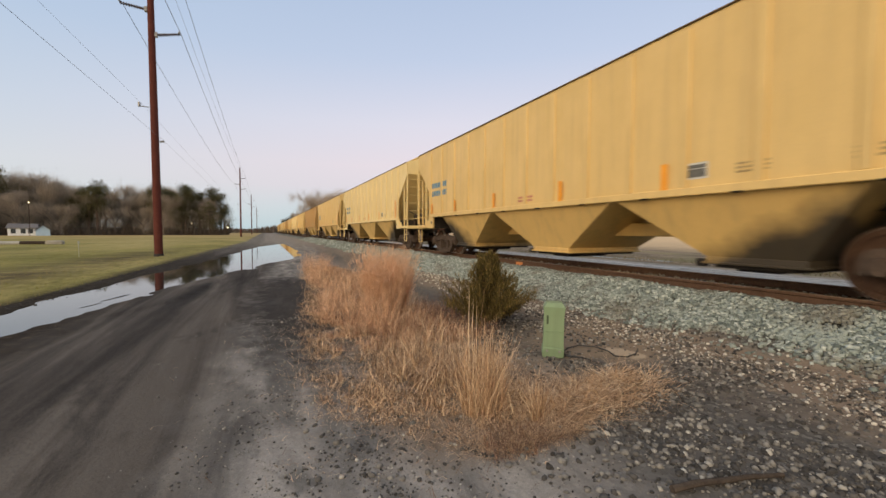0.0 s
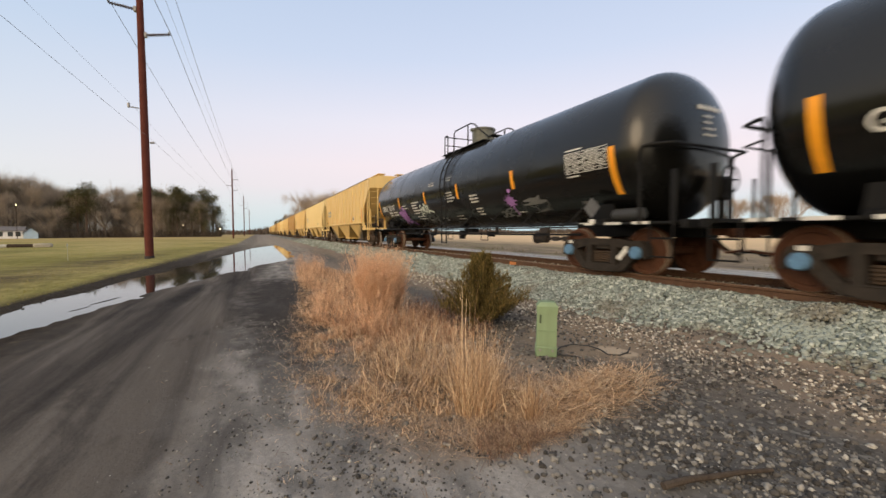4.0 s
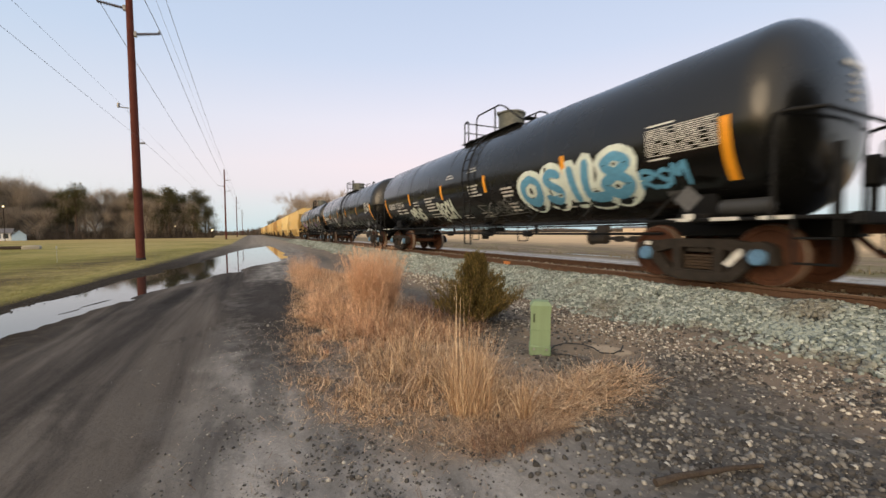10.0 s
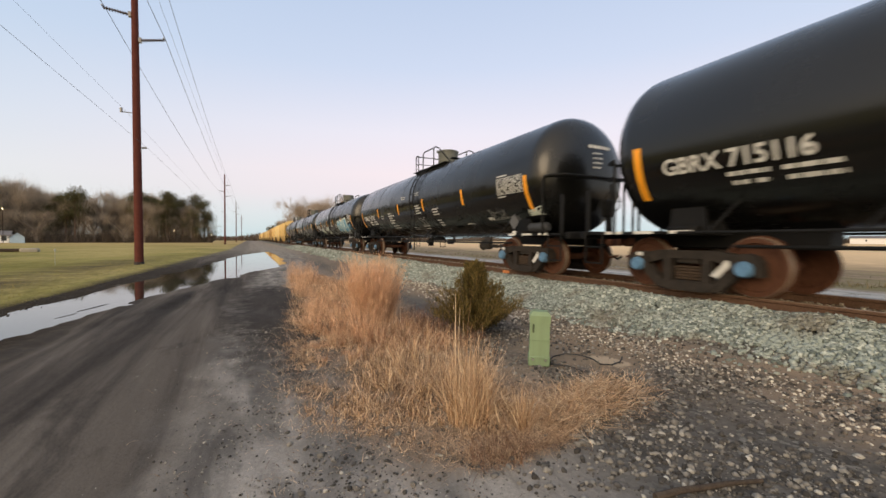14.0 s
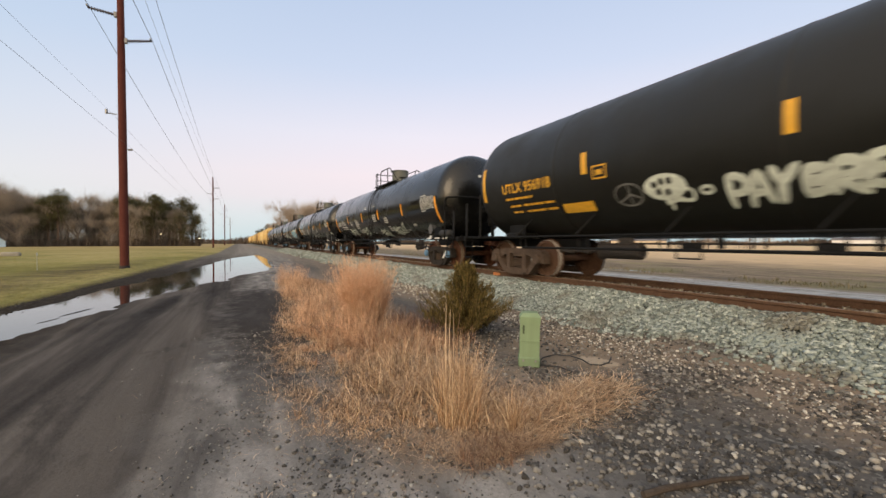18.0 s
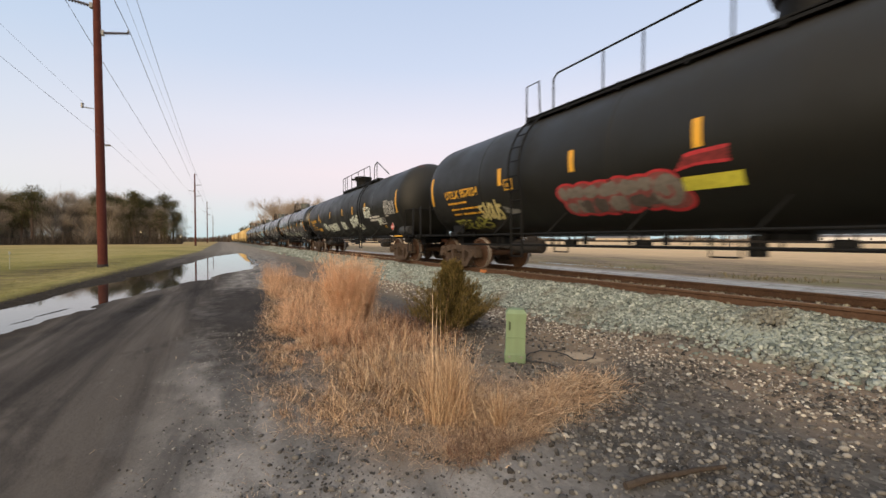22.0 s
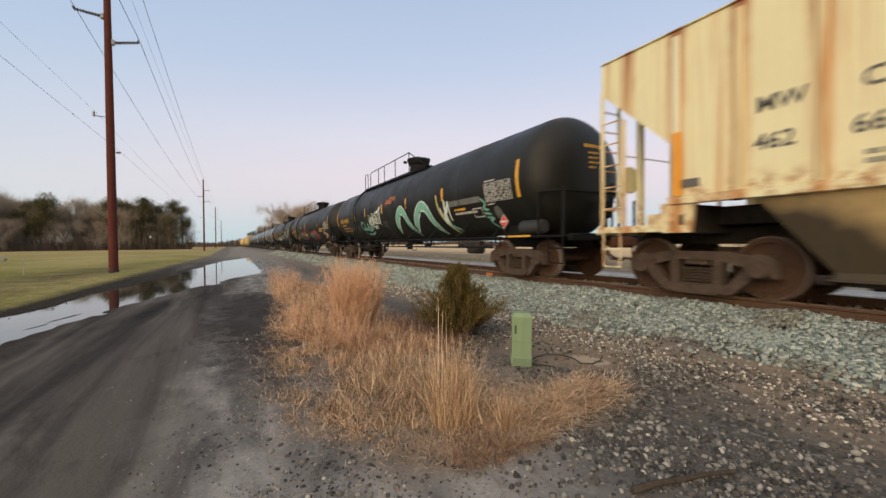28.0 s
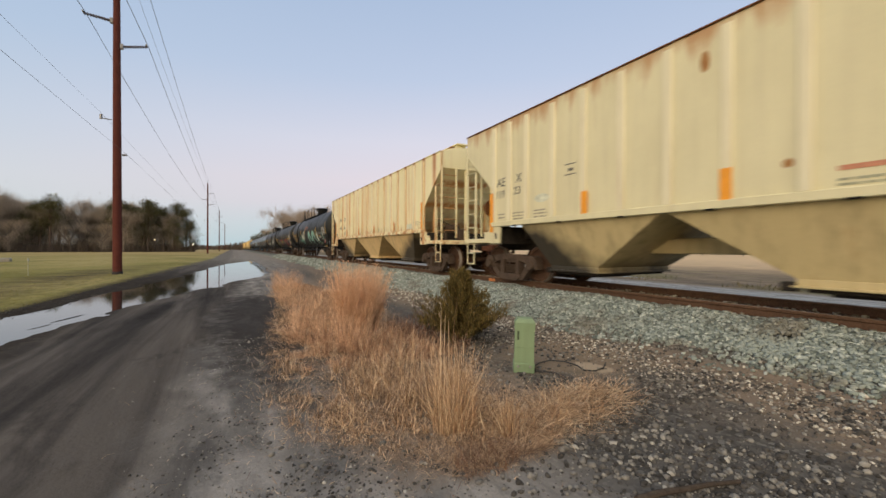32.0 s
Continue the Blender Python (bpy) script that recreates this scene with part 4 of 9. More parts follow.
def tank_car(c, kind, turning=True, dome=-0.75, front=5.40):
    """kind 0: grey-black semi-gloss car with a short cage; kind 1: older, longer, flat black car."""
    half, head, coup, truck = ((8.35, 0.73, 9.75, 7.55), (9.42, 0.75, 10.95, 8.56))[kind]
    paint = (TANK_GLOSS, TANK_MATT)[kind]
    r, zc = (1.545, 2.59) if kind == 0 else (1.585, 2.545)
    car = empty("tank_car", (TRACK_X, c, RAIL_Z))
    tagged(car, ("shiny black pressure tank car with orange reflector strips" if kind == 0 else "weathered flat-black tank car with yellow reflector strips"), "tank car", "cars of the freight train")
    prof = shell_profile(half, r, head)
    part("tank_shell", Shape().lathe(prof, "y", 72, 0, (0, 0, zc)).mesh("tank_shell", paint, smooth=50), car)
    # jacket seams
    for y in ([-4.2, 0.9, 4.6] if kind == 0 else [-6.3, -2.1, 2.4, 6.6]):
        part("seam_band", Shape().lathe([(y - 0.04, r + 0.001), (y - 0.03, r + 0.007), (y + 0.03, r + 0.007), (y + 0.04, r + 0.001)], "y", 72, 0, (0, 0, zc)).mesh("seam_band", paint), car)
    for k in (-1, 1):
        part("stub_sill", Shape().box((0, k * (coup - 2.15), 0.90), (0.50, 3.3, 0.30), 0, 0.02).mesh("stub_sill", STEEL_DARK), car)
        part("end_sill", Shape().box((0, k * (coup - 0.14), 1.00), (2.8, 0.14, 0.16), 0, 0.02).mesh("end_sill", STEEL_DARK), car)
        part("body_bolster", Shape().box((0, k * truck, 1.06), (2.5, 0.5, 0.16), 0, 0.03).mesh("body_bolster", STEEL_DARK), car)
        part("end_deck", Shape().box((0, k * (coup - 1.06), 1.03), (2.76, 1.84, 0.05), 0, 0.01).mesh("end_deck", STEEL_DARK), car)
        for x in (-1, 1):
            part("saddle_plate", Shape().prism([(k * truck - 0.35, 1.0), (k * truck + 0.35, 1.0), (k * truck + 0.25, 1.75), (k * truck - 0.25, 1.75)], x * 1.02 - 0.03, x * 1.02 + 0.03).mesh("saddle_plate", STEEL_DARK), car)
            part("saddle_plate", Shape().prism([(k * truck - 0.5, 0.98), (k * truck + 0.5, 0.98), (k * truck + 0.35, 1.3), (k * truck - 0.35, 1.3)], x * 0.7 - 0.03, x * 0.7 + 0.03).mesh("saddle_plate", STEEL_DARK), car)
        part("coupler", coupler_shape(k * (coup - 0.75), k * (coup - 0.02)).mesh("coupler", COUPLER_RUST), car)
        # portal railing across the car before the head
        y1 = k * (coup - (0.97 if kind == 0 else 1.10))
        h = 2.47 if kind == 0 else (2.10 if k < 0 else 2.30)
        y2 = k * (half + head + 0.12)
        s = Shape().tube([(-1.42, y1, 1.0), (-1.42, y1, h - 0.12), (-1.40, y1 + k * 0.04, h - 0.02), (-1.32, (2 * y1 + y2) / 3, h), (-1.10, y2, h), (1.10, y2, h), (1.32, (2 * y1 + y2) / 3, h), (1.40, y1 + k * 0.04, h - 0.02), (1.42, y1, h - 0.12), (1.42, y1, 1.0)], 0.030, 8)
        part("end_railing", s.mesh("end_railing", STEEL_DARK), car)
        if k > 0:
            part("cross_rail", Shape().tube([(-1.42, y1, h - 0.32), (-1.10, y2, h - 0.32), (1.10, y2, h - 0.32), (1.42, y1, h - 0.32)], 0.018, 6).mesh("cross_rail", STEEL_DARK), car)
        y1 = k * (coup - 0.16)
        # flat corner grab post
        part("corner_post", Shape().box((-1.42, y1 - k * 0.14, 1.46 if kind == 0 else 1.56), (0.04, 0.11, 0.95 if kind == 0 else 1.10), 0, 0.012).mesh("corner_post", STEEL_DARK), car)
        for x, top in ((0.15, 2.28), (0.95, 1.90)):
            part("grab_post", Shape().box((x, k * (coup - 0.30), (1.05 + top) / 2), (0.05, 0.05, top - 1.05), 0, 0.01).mesh("grab_post", STEEL_DARK), car)
        for x in (-1.46, 1.46):
            s = Shape()
            for z in (0.42, 0.75):
                s.tube([(x, y1 - k * 0.12, z), (x, y1 - k * 0.56, z)], 0.016, 6)
            for y in (y1 - k * 0.12, y1 - k * 0.56):
                s.tube([(x, y, 0.40), (x, y, 1.06)], 0.018, 6)
            part("corner_step", s.mesh("corner_step", STEEL_DARK), car)
        if k < 0:
            s = Shape().box((0.30, k * (half + head + 0.16), 1.70), (0.34, 0.20, 0.46), 0, 0.05).box((0.30, k * (half + head + 0.16), 1.26), (0.10, 0.10, 0.46), 0, 0.01)
            part("brake_housing", s.mesh("brake_housing", STEEL_DARK), car)
            s = Shape()
            ring_pts = [(0.30 + 0.26 * math.cos(a), k * (half + head + 0.30), 1.86 + 0.26 * math.sin(a)) for a in [2 * math.pi * i / 16 for i in range(17)]]
            s.tube(ring_pts, 0.018, 6).tube([(0.04, k * (half + head + 0.30), 1.86), (0.56, k * (half + head + 0.30), 1.86)], 0.014, 6).tube([(0.30, k * (half + head + 0.30), 1.60), (0.30, k * (half + head + 0.30), 2.12)], 0.014, 6)
            part("brake_wheel", s.mesh("brake_wheel", STEEL_DARK), car)
        part("air_hose", Shape().tube([(0.28, k * (coup - 0.7), 0.84), (0.32, k * (coup - 0.45), 0.55), (0.30, k * (coup - 0.2), 0.42), (0.24, k * (coup - 0.04), 0.5)], 0.025, 8).mesh("air_hose", STEEL_DARK), car)
        if kind == 0:
            # pale safety marks on the end sill and the truck frames
            for y in (coup - 0.95, coup - 1.6, coup - 2.3):
                decal("sill_mark", [rect(k * y + 0.2, 1.005, 0.40, 0.055)], flat_skin(-1.40), WHITE, car)
            decal("frame_mark", [[(k * truck - 0.76, 0.54), (k * truck - 0.66, 0.58), (k * truck - 0.42, 0.32), (k * truck - 0.52, 0.27)]], flat_skin(-1.085), WHITE, car)
            decal("frame_mark", [rect(k * truck + 0.96, 0.60, 0.14, 0.07)], flat_skin(-1.10), WHITE, car)
    # side running rails and their stands
    for x in (-1, 1):
        s = Shape()
        s.tube([(x * 1.50, -half + 0.9, 1.02), (x * 1.50, half - 0.9, 1.02)], 0.024, 8)
        for i in range(9):
            y = (-half + 1.4) + (2 * half - 2.8) * i / 8
            s.tube([(x * 1.50, y, 1.02), (x * 1.16, y - 0.26, 1.50)], 0.020, 6)
            if kind:
                s.tube([(x * 1.35, y, 0.98), (x * 1.35, y, 0.76)], 0.02, 6).tube([(x * 1.35, y - 0.22, 0.98), (x * 1.35, y - 0.22, 0.76)], 0.02, 6)
        part("side_rail", s.mesh("side_rail", STEEL_DARK), car)
    s = Shape()
    px, pz = (-0.95, 0.80) if kind == 0 else (-1.35, 0.75)
    s.tube([(px, -half + 1.5, pz), (px, half - 1.5, pz)], 0.028, 8)
    s.box((0, 0.2, 0.93), (0.34, 0.7, 0.18), 0, 0.03).lathe([(0.60, 0.13), (0.95, 0.13)], "z", 16, 0, (-0.25, 0.5, 0))
    for y in (-3.2, -1.2, 1.6, 3.4):
        s.box((-0.95, y, 0.92), (0.05, 0.08, 0.28))
        s.box((-0.85, y + 0.5, 0.80), (0.20, 0.26, 0.16), 0, 0.03)
    part("brake_rigging", s.mesh("brake_rigging", STEEL_DARK), car)
    # brake cylinder, levers and rod beside one truck
    by, bl, br = ((-5.15, 0.46, 0.13), (5.45, 1.00, 0.17))[kind]
    s = Shape().lathe([(by - bl / 2, br - 0.04), (by - bl / 2 + 0.04, br), (by + bl / 2 - 0.06, br), (by + bl / 2 - 0.04, br + 0.03), (by + bl / 2, br + 0.03), (by + bl / 2 + 0.03, br - 0.06)], "y", 20, 0, (-0.72, 0, 0.70))
    s.box((-0.72, by - 0.1, 0.90), (0.12, 0.34, 0.16), 0, 0.02)
    part("brake_cylinder", s.mesh("brake_cylinder", CYLINDER), car, "dull brown-black brake cylinder")
    k = -1 if kind == 0 else 1
    s = Shape().tube([(-0.72, by + k * bl / 2, 0.70), (-0.70, k * (truck - 0.95), 0.66)], 0.035, 8)
    for q in (0.25, 0.55, 0.8):
        y = by + k * (bl / 2 + q * (truck - 0.95 - abs(by) - bl / 2))
        s.box((-0.72, y, 0.69), (0.10, 0.22, 0.13), 0, 0.02)
    s.tube([(-0.60, by, 0.86), (-0.55, -by * 0.6, 0.84)], 0.018, 6)
    part("brake_rod", s.mesh("brake_rod", CYLINDER), car)
    if kind:
        s = Shape().box((-0.85, -6.25, 0.74), (0.40, 0.62, 0.40), 0, 0.08).tube([(-0.85, -5.2, 0.80), (-0.85, -7.2, 0.80)], 0.05, 8)
        part("valve_box", s.mesh("valve_box", CYLINDER), car)
    # hanging steps under the side rail
    for y in ((-3.3, -0.9) if kind == 0 else (-2.8, 0.4, 3.6)):
        s = Shape()
        for j in (-0.2, 0.2):
            s.tube([(-1.48, y + j, 1.02), (-1.48, y + j, 0.62)], 0.014, 6)
        s.tube([(-1.48, y - 0.2, 0.62), (-1.48, y + 0.2, 0.62)], 0.014, 6)
        part("hanging_step", s.mesh("hanging_step", STEEL_DARK), car)
    ra, rb, rr = ((-8.66, -7.94, 0.13), (-9.74, -8.92, 0.19))[kind]
    s = Shape().lathe([(ra, rr - 0.05), (ra + 0.05, rr), (rb - 0.05, rr), (rb, rr - 0.05)], "y", 20, 0, (-1.12, 0, 1.08 + rr))
    part("air_reservoir", s.mesh("air_reservoir", RESERVOIR), car, "dull dark-grey air reservoir")
    # top: walkway, railing, fittings dome
    top = zc + r
    if kind == 0:
        wy0, wy1 = -2.30, 1.02
        s = Shape()
        for x in (-0.78, 0.78):
            s.box((x, (wy0 + wy1) / 2, top - 0.14), (0.30, wy1 - wy0, 0.025), 0, 0.005)
            s.box((x, (wy0 + wy1) / 2, top - 0.18), (0.05, wy1 - wy0, 0.07))
        s.box((0, wy1 - 0.05, top + 0.03), (1.2, 0.30, 0.03)).box((0, wy0 + 0.05, top + 0.03), (1.2, 0.30, 0.03))
        part("walkway", s.mesh("walkway", STEEL_DARK), car)
        for x in (-0.80, 0.80):
            if dome > 0:
                # the fittings sit inside the cage on this car
                s = Shape()
                s.tube([(x, 1.05, top - 0.15), (x, 1.05, top + 0.62), (x, 0.98, top + 0.69), (x, 0.05, top + 0.66), (x, -0.08, top + 0.60), (x, -0.10, top - 0.1)], 0.022, 8)
                s.tube([(x, 0.62, top - 0.15), (x, 0.62, top + 0.68)], 0.02, 8)
                part("cage_railing", s.mesh("cage_railing", STEEL_DARK), car)
                s = Shape()
                s.tube([(x, -0.75, top - 0.15), (x, -0.75, top + 0.52), (x, -0.85, top + 0.64), (x, -1.15, top + 0.68), (x, -2.0, top + 0.02), (x, -2.05, top - 0.15)], 0.024, 8)
                s.tube([(x, -1.05, top - 0.1), (x, -1.05, top + 0.67)], 0.022, 8)
                part("loop_railing", s.mesh("loop_railing", STEEL_DARK), car)
            else:
                s = Shape()
                s.tube([(x, 1.0, top - 0.15), (x, 1.0, top + 0.58), (x, 0.95, top + 0.65), (x, 0.78, top + 0.65), (x, 0.73, top + 0.60), (x, 0.72, top - 0.12)], 0.024, 8)
                part("cage_railing", s.mesh("cage_railing", STEEL_DARK), car)
                s = Shape()
                s.tube([(x, 0.17, top - 0.15), (x, 0.16, top + 0.56), (x, 0.04, top + 0.67), (x, -1.20, top + 0.67), (x, -1.45, top + 0.58), (x, -2.48, top - 0.13)], 0.026, 8)
                s.tube([(x, -0.98, top - 0.15), (x, -0.98, top + 0.66)], 0.026, 8)
                part("loop_railing", s.mesh("loop_railing", STEEL_DARK), car)
        part("cage_bar", Shape().tube([(-0.8, 0.98, top + 0.64), (0.8, 0.98, top + 0.64)], 0.022, 8).tube([(-0.8, 0.98, top + 0.30), (0.8, 0.98, top + 0.30)], 0.018, 8).mesh("cage_bar", STEEL_DARK), car)
        s = Shape().lathe([(top - 0.1, 0.43), (top + 0.56, 0.43), (top + 0.57, 0.46), (top + 0.62, 0.46), (top + 0.64, 0.43), (top + 0.67, 0.15)], "z", 28, 0, (0, dome, 0))
        s.box((-0.46, dome + 0.1, top + 0.60), (0.07, 0.12, 0.10), 0, 0.015)
        part("fittings_dome", s.mesh("fittings_dome", DOME_GREY), car, "dull grey-green fittings dome")
    else:
        wy1, wy0, dy = front, (-2.80 if front > 3 else -5.45), -0.05
        x = -0.93
        s = Shape()
        s.box((-0.80, (wy0 + wy1) / 2, top - 0.13), (0.30, wy1 - wy0, 0.035), 0, 0.005)
        s.box((-0.66, (wy0 + wy1) / 2, top - 0.24), (0.04, wy1 - wy0, 0.06)).box((-0.95, (wy0 + wy1) / 2, top - 0.20), (0.03, wy1 - wy0, 0.05))
        for i in range(7):
            s.box((-0.80, wy0 + 0.1 + (wy1 - wy0 - 0.2) * i / 6, top - 0.19), (0.34, 0.06, 0.16))
        part("walkway", s.mesh("walkway", STEEL_DARK), car)
        s = Shape()
        s.tube([(x, wy1, top - 0.15), (x, wy1, top + 0.70), (x, wy1 - 0.45, top + 0.70), (x, wy1 - 0.50, top - 0.15)], 0.02, 8)
        part("gate_railing", s.mesh("gate_railing", STEEL_DARK), car)
        s = Shape()
        if front > 3:
            s.tube([(x, wy1 - 0.95, top - 0.15), (x, wy1 - 0.95, top + 0.58), (x, wy1 - 1.08, top + 0.68), (x, -1.05, top + 0.72), (x, wy0, top - 0.15)], 0.022, 8)
            posts = (3.0, 2.1, 0.6, -1.05)
        else:
            s.tube([(x, wy1, top + 0.70), (x, -4.0, top + 0.70), (x, -4.12, top + 0.60), (x, -4.14, top - 0.1)], 0.022, 8)
            posts = (0.3, -0.66, -2.0, -3.1)
        for y in posts:
            s.tube([(x, y, top - 0.15), (x, y, top + 0.70)], 0.02, 8)
        part("top_railing", s.mesh("top_railing", STEEL_DARK), car)
        if front < 3:
            s = Shape().tube([(x, -4.80, top - 0.15), (x, -4.82, top + 0.48), (x, -4.95, top + 0.64), (x, -5.25, top + 0.72), (x, -6.85, top - 0.12)], 0.022, 8).tube([(x, -5.2, top - 0.15), (x, -5.2, top + 0.7)], 0.02, 8)
            part("loop_railing", s.mesh("loop_railing", STEEL_DARK), car)
        s = Shape().lathe([(top - 0.1, 0.42), (top + 0.42, 0.42), (top + 0.44, 0.48), (top + 0.62, 0.54), (top + 0.70, 0.54), (top + 0.74, 0.30)], "z", 28, 0, (0, dy, 0))
        s.box((-0.50, dy + 0.45, top + 0.60), (0.16, 0.12, 0.12), 0, 0.02).box((-0.3, dy - 0.50, top + 0.66), (0.12, 0.2, 0.08), 0, 0.02)
        part("fittings_dome", s.mesh("fittings_dome", STEEL_DARK), car)
    # ladder up the side
    ly = -0.55 if kind == 0 else (4.95 if front > 3 else -4.5)
    s = Shape()
    for j in (-0.20, 0.20):
        arc = [(-(r + 0.12) * math.cos(a), ly + j, zc + (r + 0.10) * math.sin(a)) for a in [radians(-20 + 9 * i) for i in range(10)]]
        s.tube([(-1.58, ly + j, 0.46), (-1.60, ly + j, 1.6)] + arc, 0.026, 8)
    for i in range(5):
        s.tube([(-1.60, ly - 0.2, 0.48 + 0.34 * i), (-1.60, ly + 0.2, 0.48 + 0.34 * i)], 0.016, 6)
    for i in range(7):
        a = radians(-16 + 12 * i)
        p = (-(r + 0.12) * math.cos(a), zc + (r + 0.10) * math.sin(a))
        s.tube([(p[0], ly - 0.2, p[1]), (p[0], ly + 0.2, p[1])], 0.016, 6)
    part("side_ladder", s.mesh("side_ladder", STEEL_DARK), car)
    # reflector strips
    skin = tank_skin(r, zc)
    strips = [4.85, 1.55, -1.45, -4.80] if kind == 0 else ([5.66 if front > 5.3 else 5.6, 3.24 if front > 5.3 else 3.38, 0.76, -2.13, -5.3] if front > 3 else [5.7, 2.27, -0.85, -2.96, -5.15])
    for y in strips:
        z0, z1 = (2.05, 2.55) if kind == 0 else (2.28, 2.72)
        decal("reflector_strip", [rect(y + 0.07, z0, 0.14, z1 - z0)], skin, ORANGE if kind == 0 else AMBER, car)
    for k in (-1, 1):
        z0, z1 = (1.62, 2.55) if kind == 0 else (2.02, 2.95)
        e = half - (0.03 if kind and k > 0 else 0.15)
        decal("reflector_strip", [rect(k * e + 0.07, z0, 0.15 if kind == 0 else 0.12, z1 - z0)], skin, ORANGE if kind == 0 else AMBER, car)
    add_trucks(car, truck, BOGIE_DARK if kind == 0 else BOGIE, BLUE_CAP if kind == 0 else BOGIE, turning)
    CARS.append((car, c))
    return car, skin


# -- covered hoppers --
TAB = Shape().box((0, 0, 0), (0.05, 0.16, 0.03), 0, 0.006).mesh("sill_tab", STEEL_DARK)


def hopper_car(c, paint, rust, ribs, turning=False, edge=None, bay=None):
    """Three-bay covered hopper with posts on its sides."""
    car = empty("hopper_car", (TRACK_X, c, RAIL_Z))
    e, foot, w, zb, zt = 8.52, 7.15, 1.57, 1.50, 4.22
    side = [(-e, zt), (-e, 3.66), (-foot, 2.42), (-foot, zb), (foot, zb), (foot, 2.42), (e, 3.66), (e, zt)]
    for x in (-1, 1):
        part("side_sheet", Shape().prism(side, x * w - 0.02, x * w + 0.02).mesh("side_sheet", paint, smooth=0), car)
    s = Shape()
    arch = [(-w - 0.03, zt), (-1.1, zt + 0.16), (-0.5, zt + 0.22), (0.5, zt + 0.22), (1.1, zt + 0.16), (w + 0.03, zt)]
    n = len(arch)
    s.add([(x, y, z) for y in (-e, e) for x, z in arch], [(i, i + 1, i + 1 + n, i + n) for i in range(n - 1)] + [tuple(range(n)), tuple(range(2 * n - 1, n - 1, -1)), (0, n, 2 * n - 1, n - 1)])
    part("roof", s.mesh("roof", paint, smooth=30), car)
    for x in (-1, 1):
        part("roof_rail", Shape().box((x * (w + 0.025), 0, zt + 0.005), (0.06, 2 * e, 0.026), 0, 0.008).mesh("roof_rail", edge or paint), car)
        part("side_sill", Shape().box((x * (w + 0.02), 0, zb + 0.03), (0.10, 2 * foot + 0.1, 0.13), 0, 0.012).mesh("side_sill", paint), car)
        for i in range(9):
            part("sill_tab", TAB, car, at=(x * (w + 0.045), -6.2 + 12.4 * i / 8, zb - 0.035))
    # posts
    post = Shape().box((0, 0, 0), (0.055, 0.11 if rust else 0.16, zt - zb - 0.18), 0, 0.015).mesh("side_post", CREAM_POST if rust else (CREAM_B_POST if paint == CREAM_B else paint))
    post_plain = post if not rust else Shape().box((0, 0, 0), (0.05, 0.12, zt - zb - 0.18), 0, 0.015).mesh("side_post", CREAM_B_POST)
    rows = [-foot + 0.06 + (2 * foot - 0.12) * i / (ribs - 1) for i in range(ribs)]
    if paint == CREAM_B:
        rows = [k * (0.443 + 0.886 * i) for k in (-1, 1) for i in range(7)] + [-7.09, -6.42, 6.42, 7.09]
    for i, y in enumerate(rows):
        for x in (-1, 1):
            part("side_post", post if (rust and i % 3 != 1) else post_plain, car, at=(x * (w + 0.03), y, (zt + zb) / 2))
    # hatch trough and running boards on the roof
    s = Shape()
    s.box((0, 0, zt + 0.27), (0.62, 2 * e - 1.4, 0.10), 0, 0.02)
    part("hatch_cover", s.mesh("hatch_cover", paint), car)
    for x in (-0.72, 0.72):
        s = Shape().box((x, 0, zt + 0.33), (0.46, 2 * e, 0.03))
        for i in range(9):
            s.box((x, -e + 0.2 + (2 * e - 0.4) * i / 8, zt + 0.25), (0.40, 0.05, 0.18))
        part("running_board", s.mesh("running_board", paint), car)
    side_rung = Shape().tube([(0, -0.23, 0), (0, 0.23, 0)], 0.014, 6).mesh("rung", paint)
    end_rung = Shape().tube([(-0.225, 0, 0), (0.225, 0, 0)], 0.014, 6).mesh("rung", paint)
    # end slopes, end posts
    for k in (-1, 1):
        s = Shape()
        a = [(-w, k * e, zt), (w, k * e, zt), (w, k * e, 3.66), (-w, k * e, 3.66)]
        s.hull(a, [(-w, k * (e - 0.04), zt), (w, k * (e - 0.04), zt), (w, k * (e - 0.04), 3.66), (-w, k * (e - 0.04), 3.66)])
        s.hull([(-w, k * e, 3.66), (w, k * e, 3.66), (w, k * (e - 0.05), 3.62), (-w, k * (e - 0.05), 3.62)],
               [(-w, k * 5.80, 1.52), (w, k * 5.80, 1.52), (w, k * 5.75, 1.48), (-w, k * 5.75, 1.48)])
        part("end_slope", s.mesh("end_slope", paint, smooth=0), car)
        s = Shape()
        for x in (-0.55, 0.55):
            s.box((x, k * 8.45, 2.42), (0.10, 0.12, 2.56), 0, 0.01)
        part("end_post", s.mesh("end_post", paint), car)
        s = Shape()
        s.box((0, k * 7.95, 1.13), (2 * w + 0.02, 1.34, 0.03))
        s.box((0, k * 8.60, 1.09), (2 * w + 0.06, 0.09, 0.15), 0, 0.015)
        for x in (-1, 1):
            s.box((x * w, k * 7.93, 1.10), (0.05, 1.3, 0.12), 0, 0.01)
            s.prism([(k * 6.84, 1.02), (k * 7.30, 1.02), (k * 7.34, 1.50), (k * 6.80, 1.50)], x * (w + 0.01) - 0.03, x * (w + 0.01) + 0.03)
            s.box((x * w, k * 7.45, 1.24), (0.04, 0.30, 0.20), 0, 0.01)
        part("end_platform", s.mesh("end_platform", paint), car)
        part("stub_sill", Shape().box((0, k * 7.0, 0.98), (0.5, 3.5, 0.30), 0, 0.02).mesh("stub_sill", BOGIE_DARK), car)
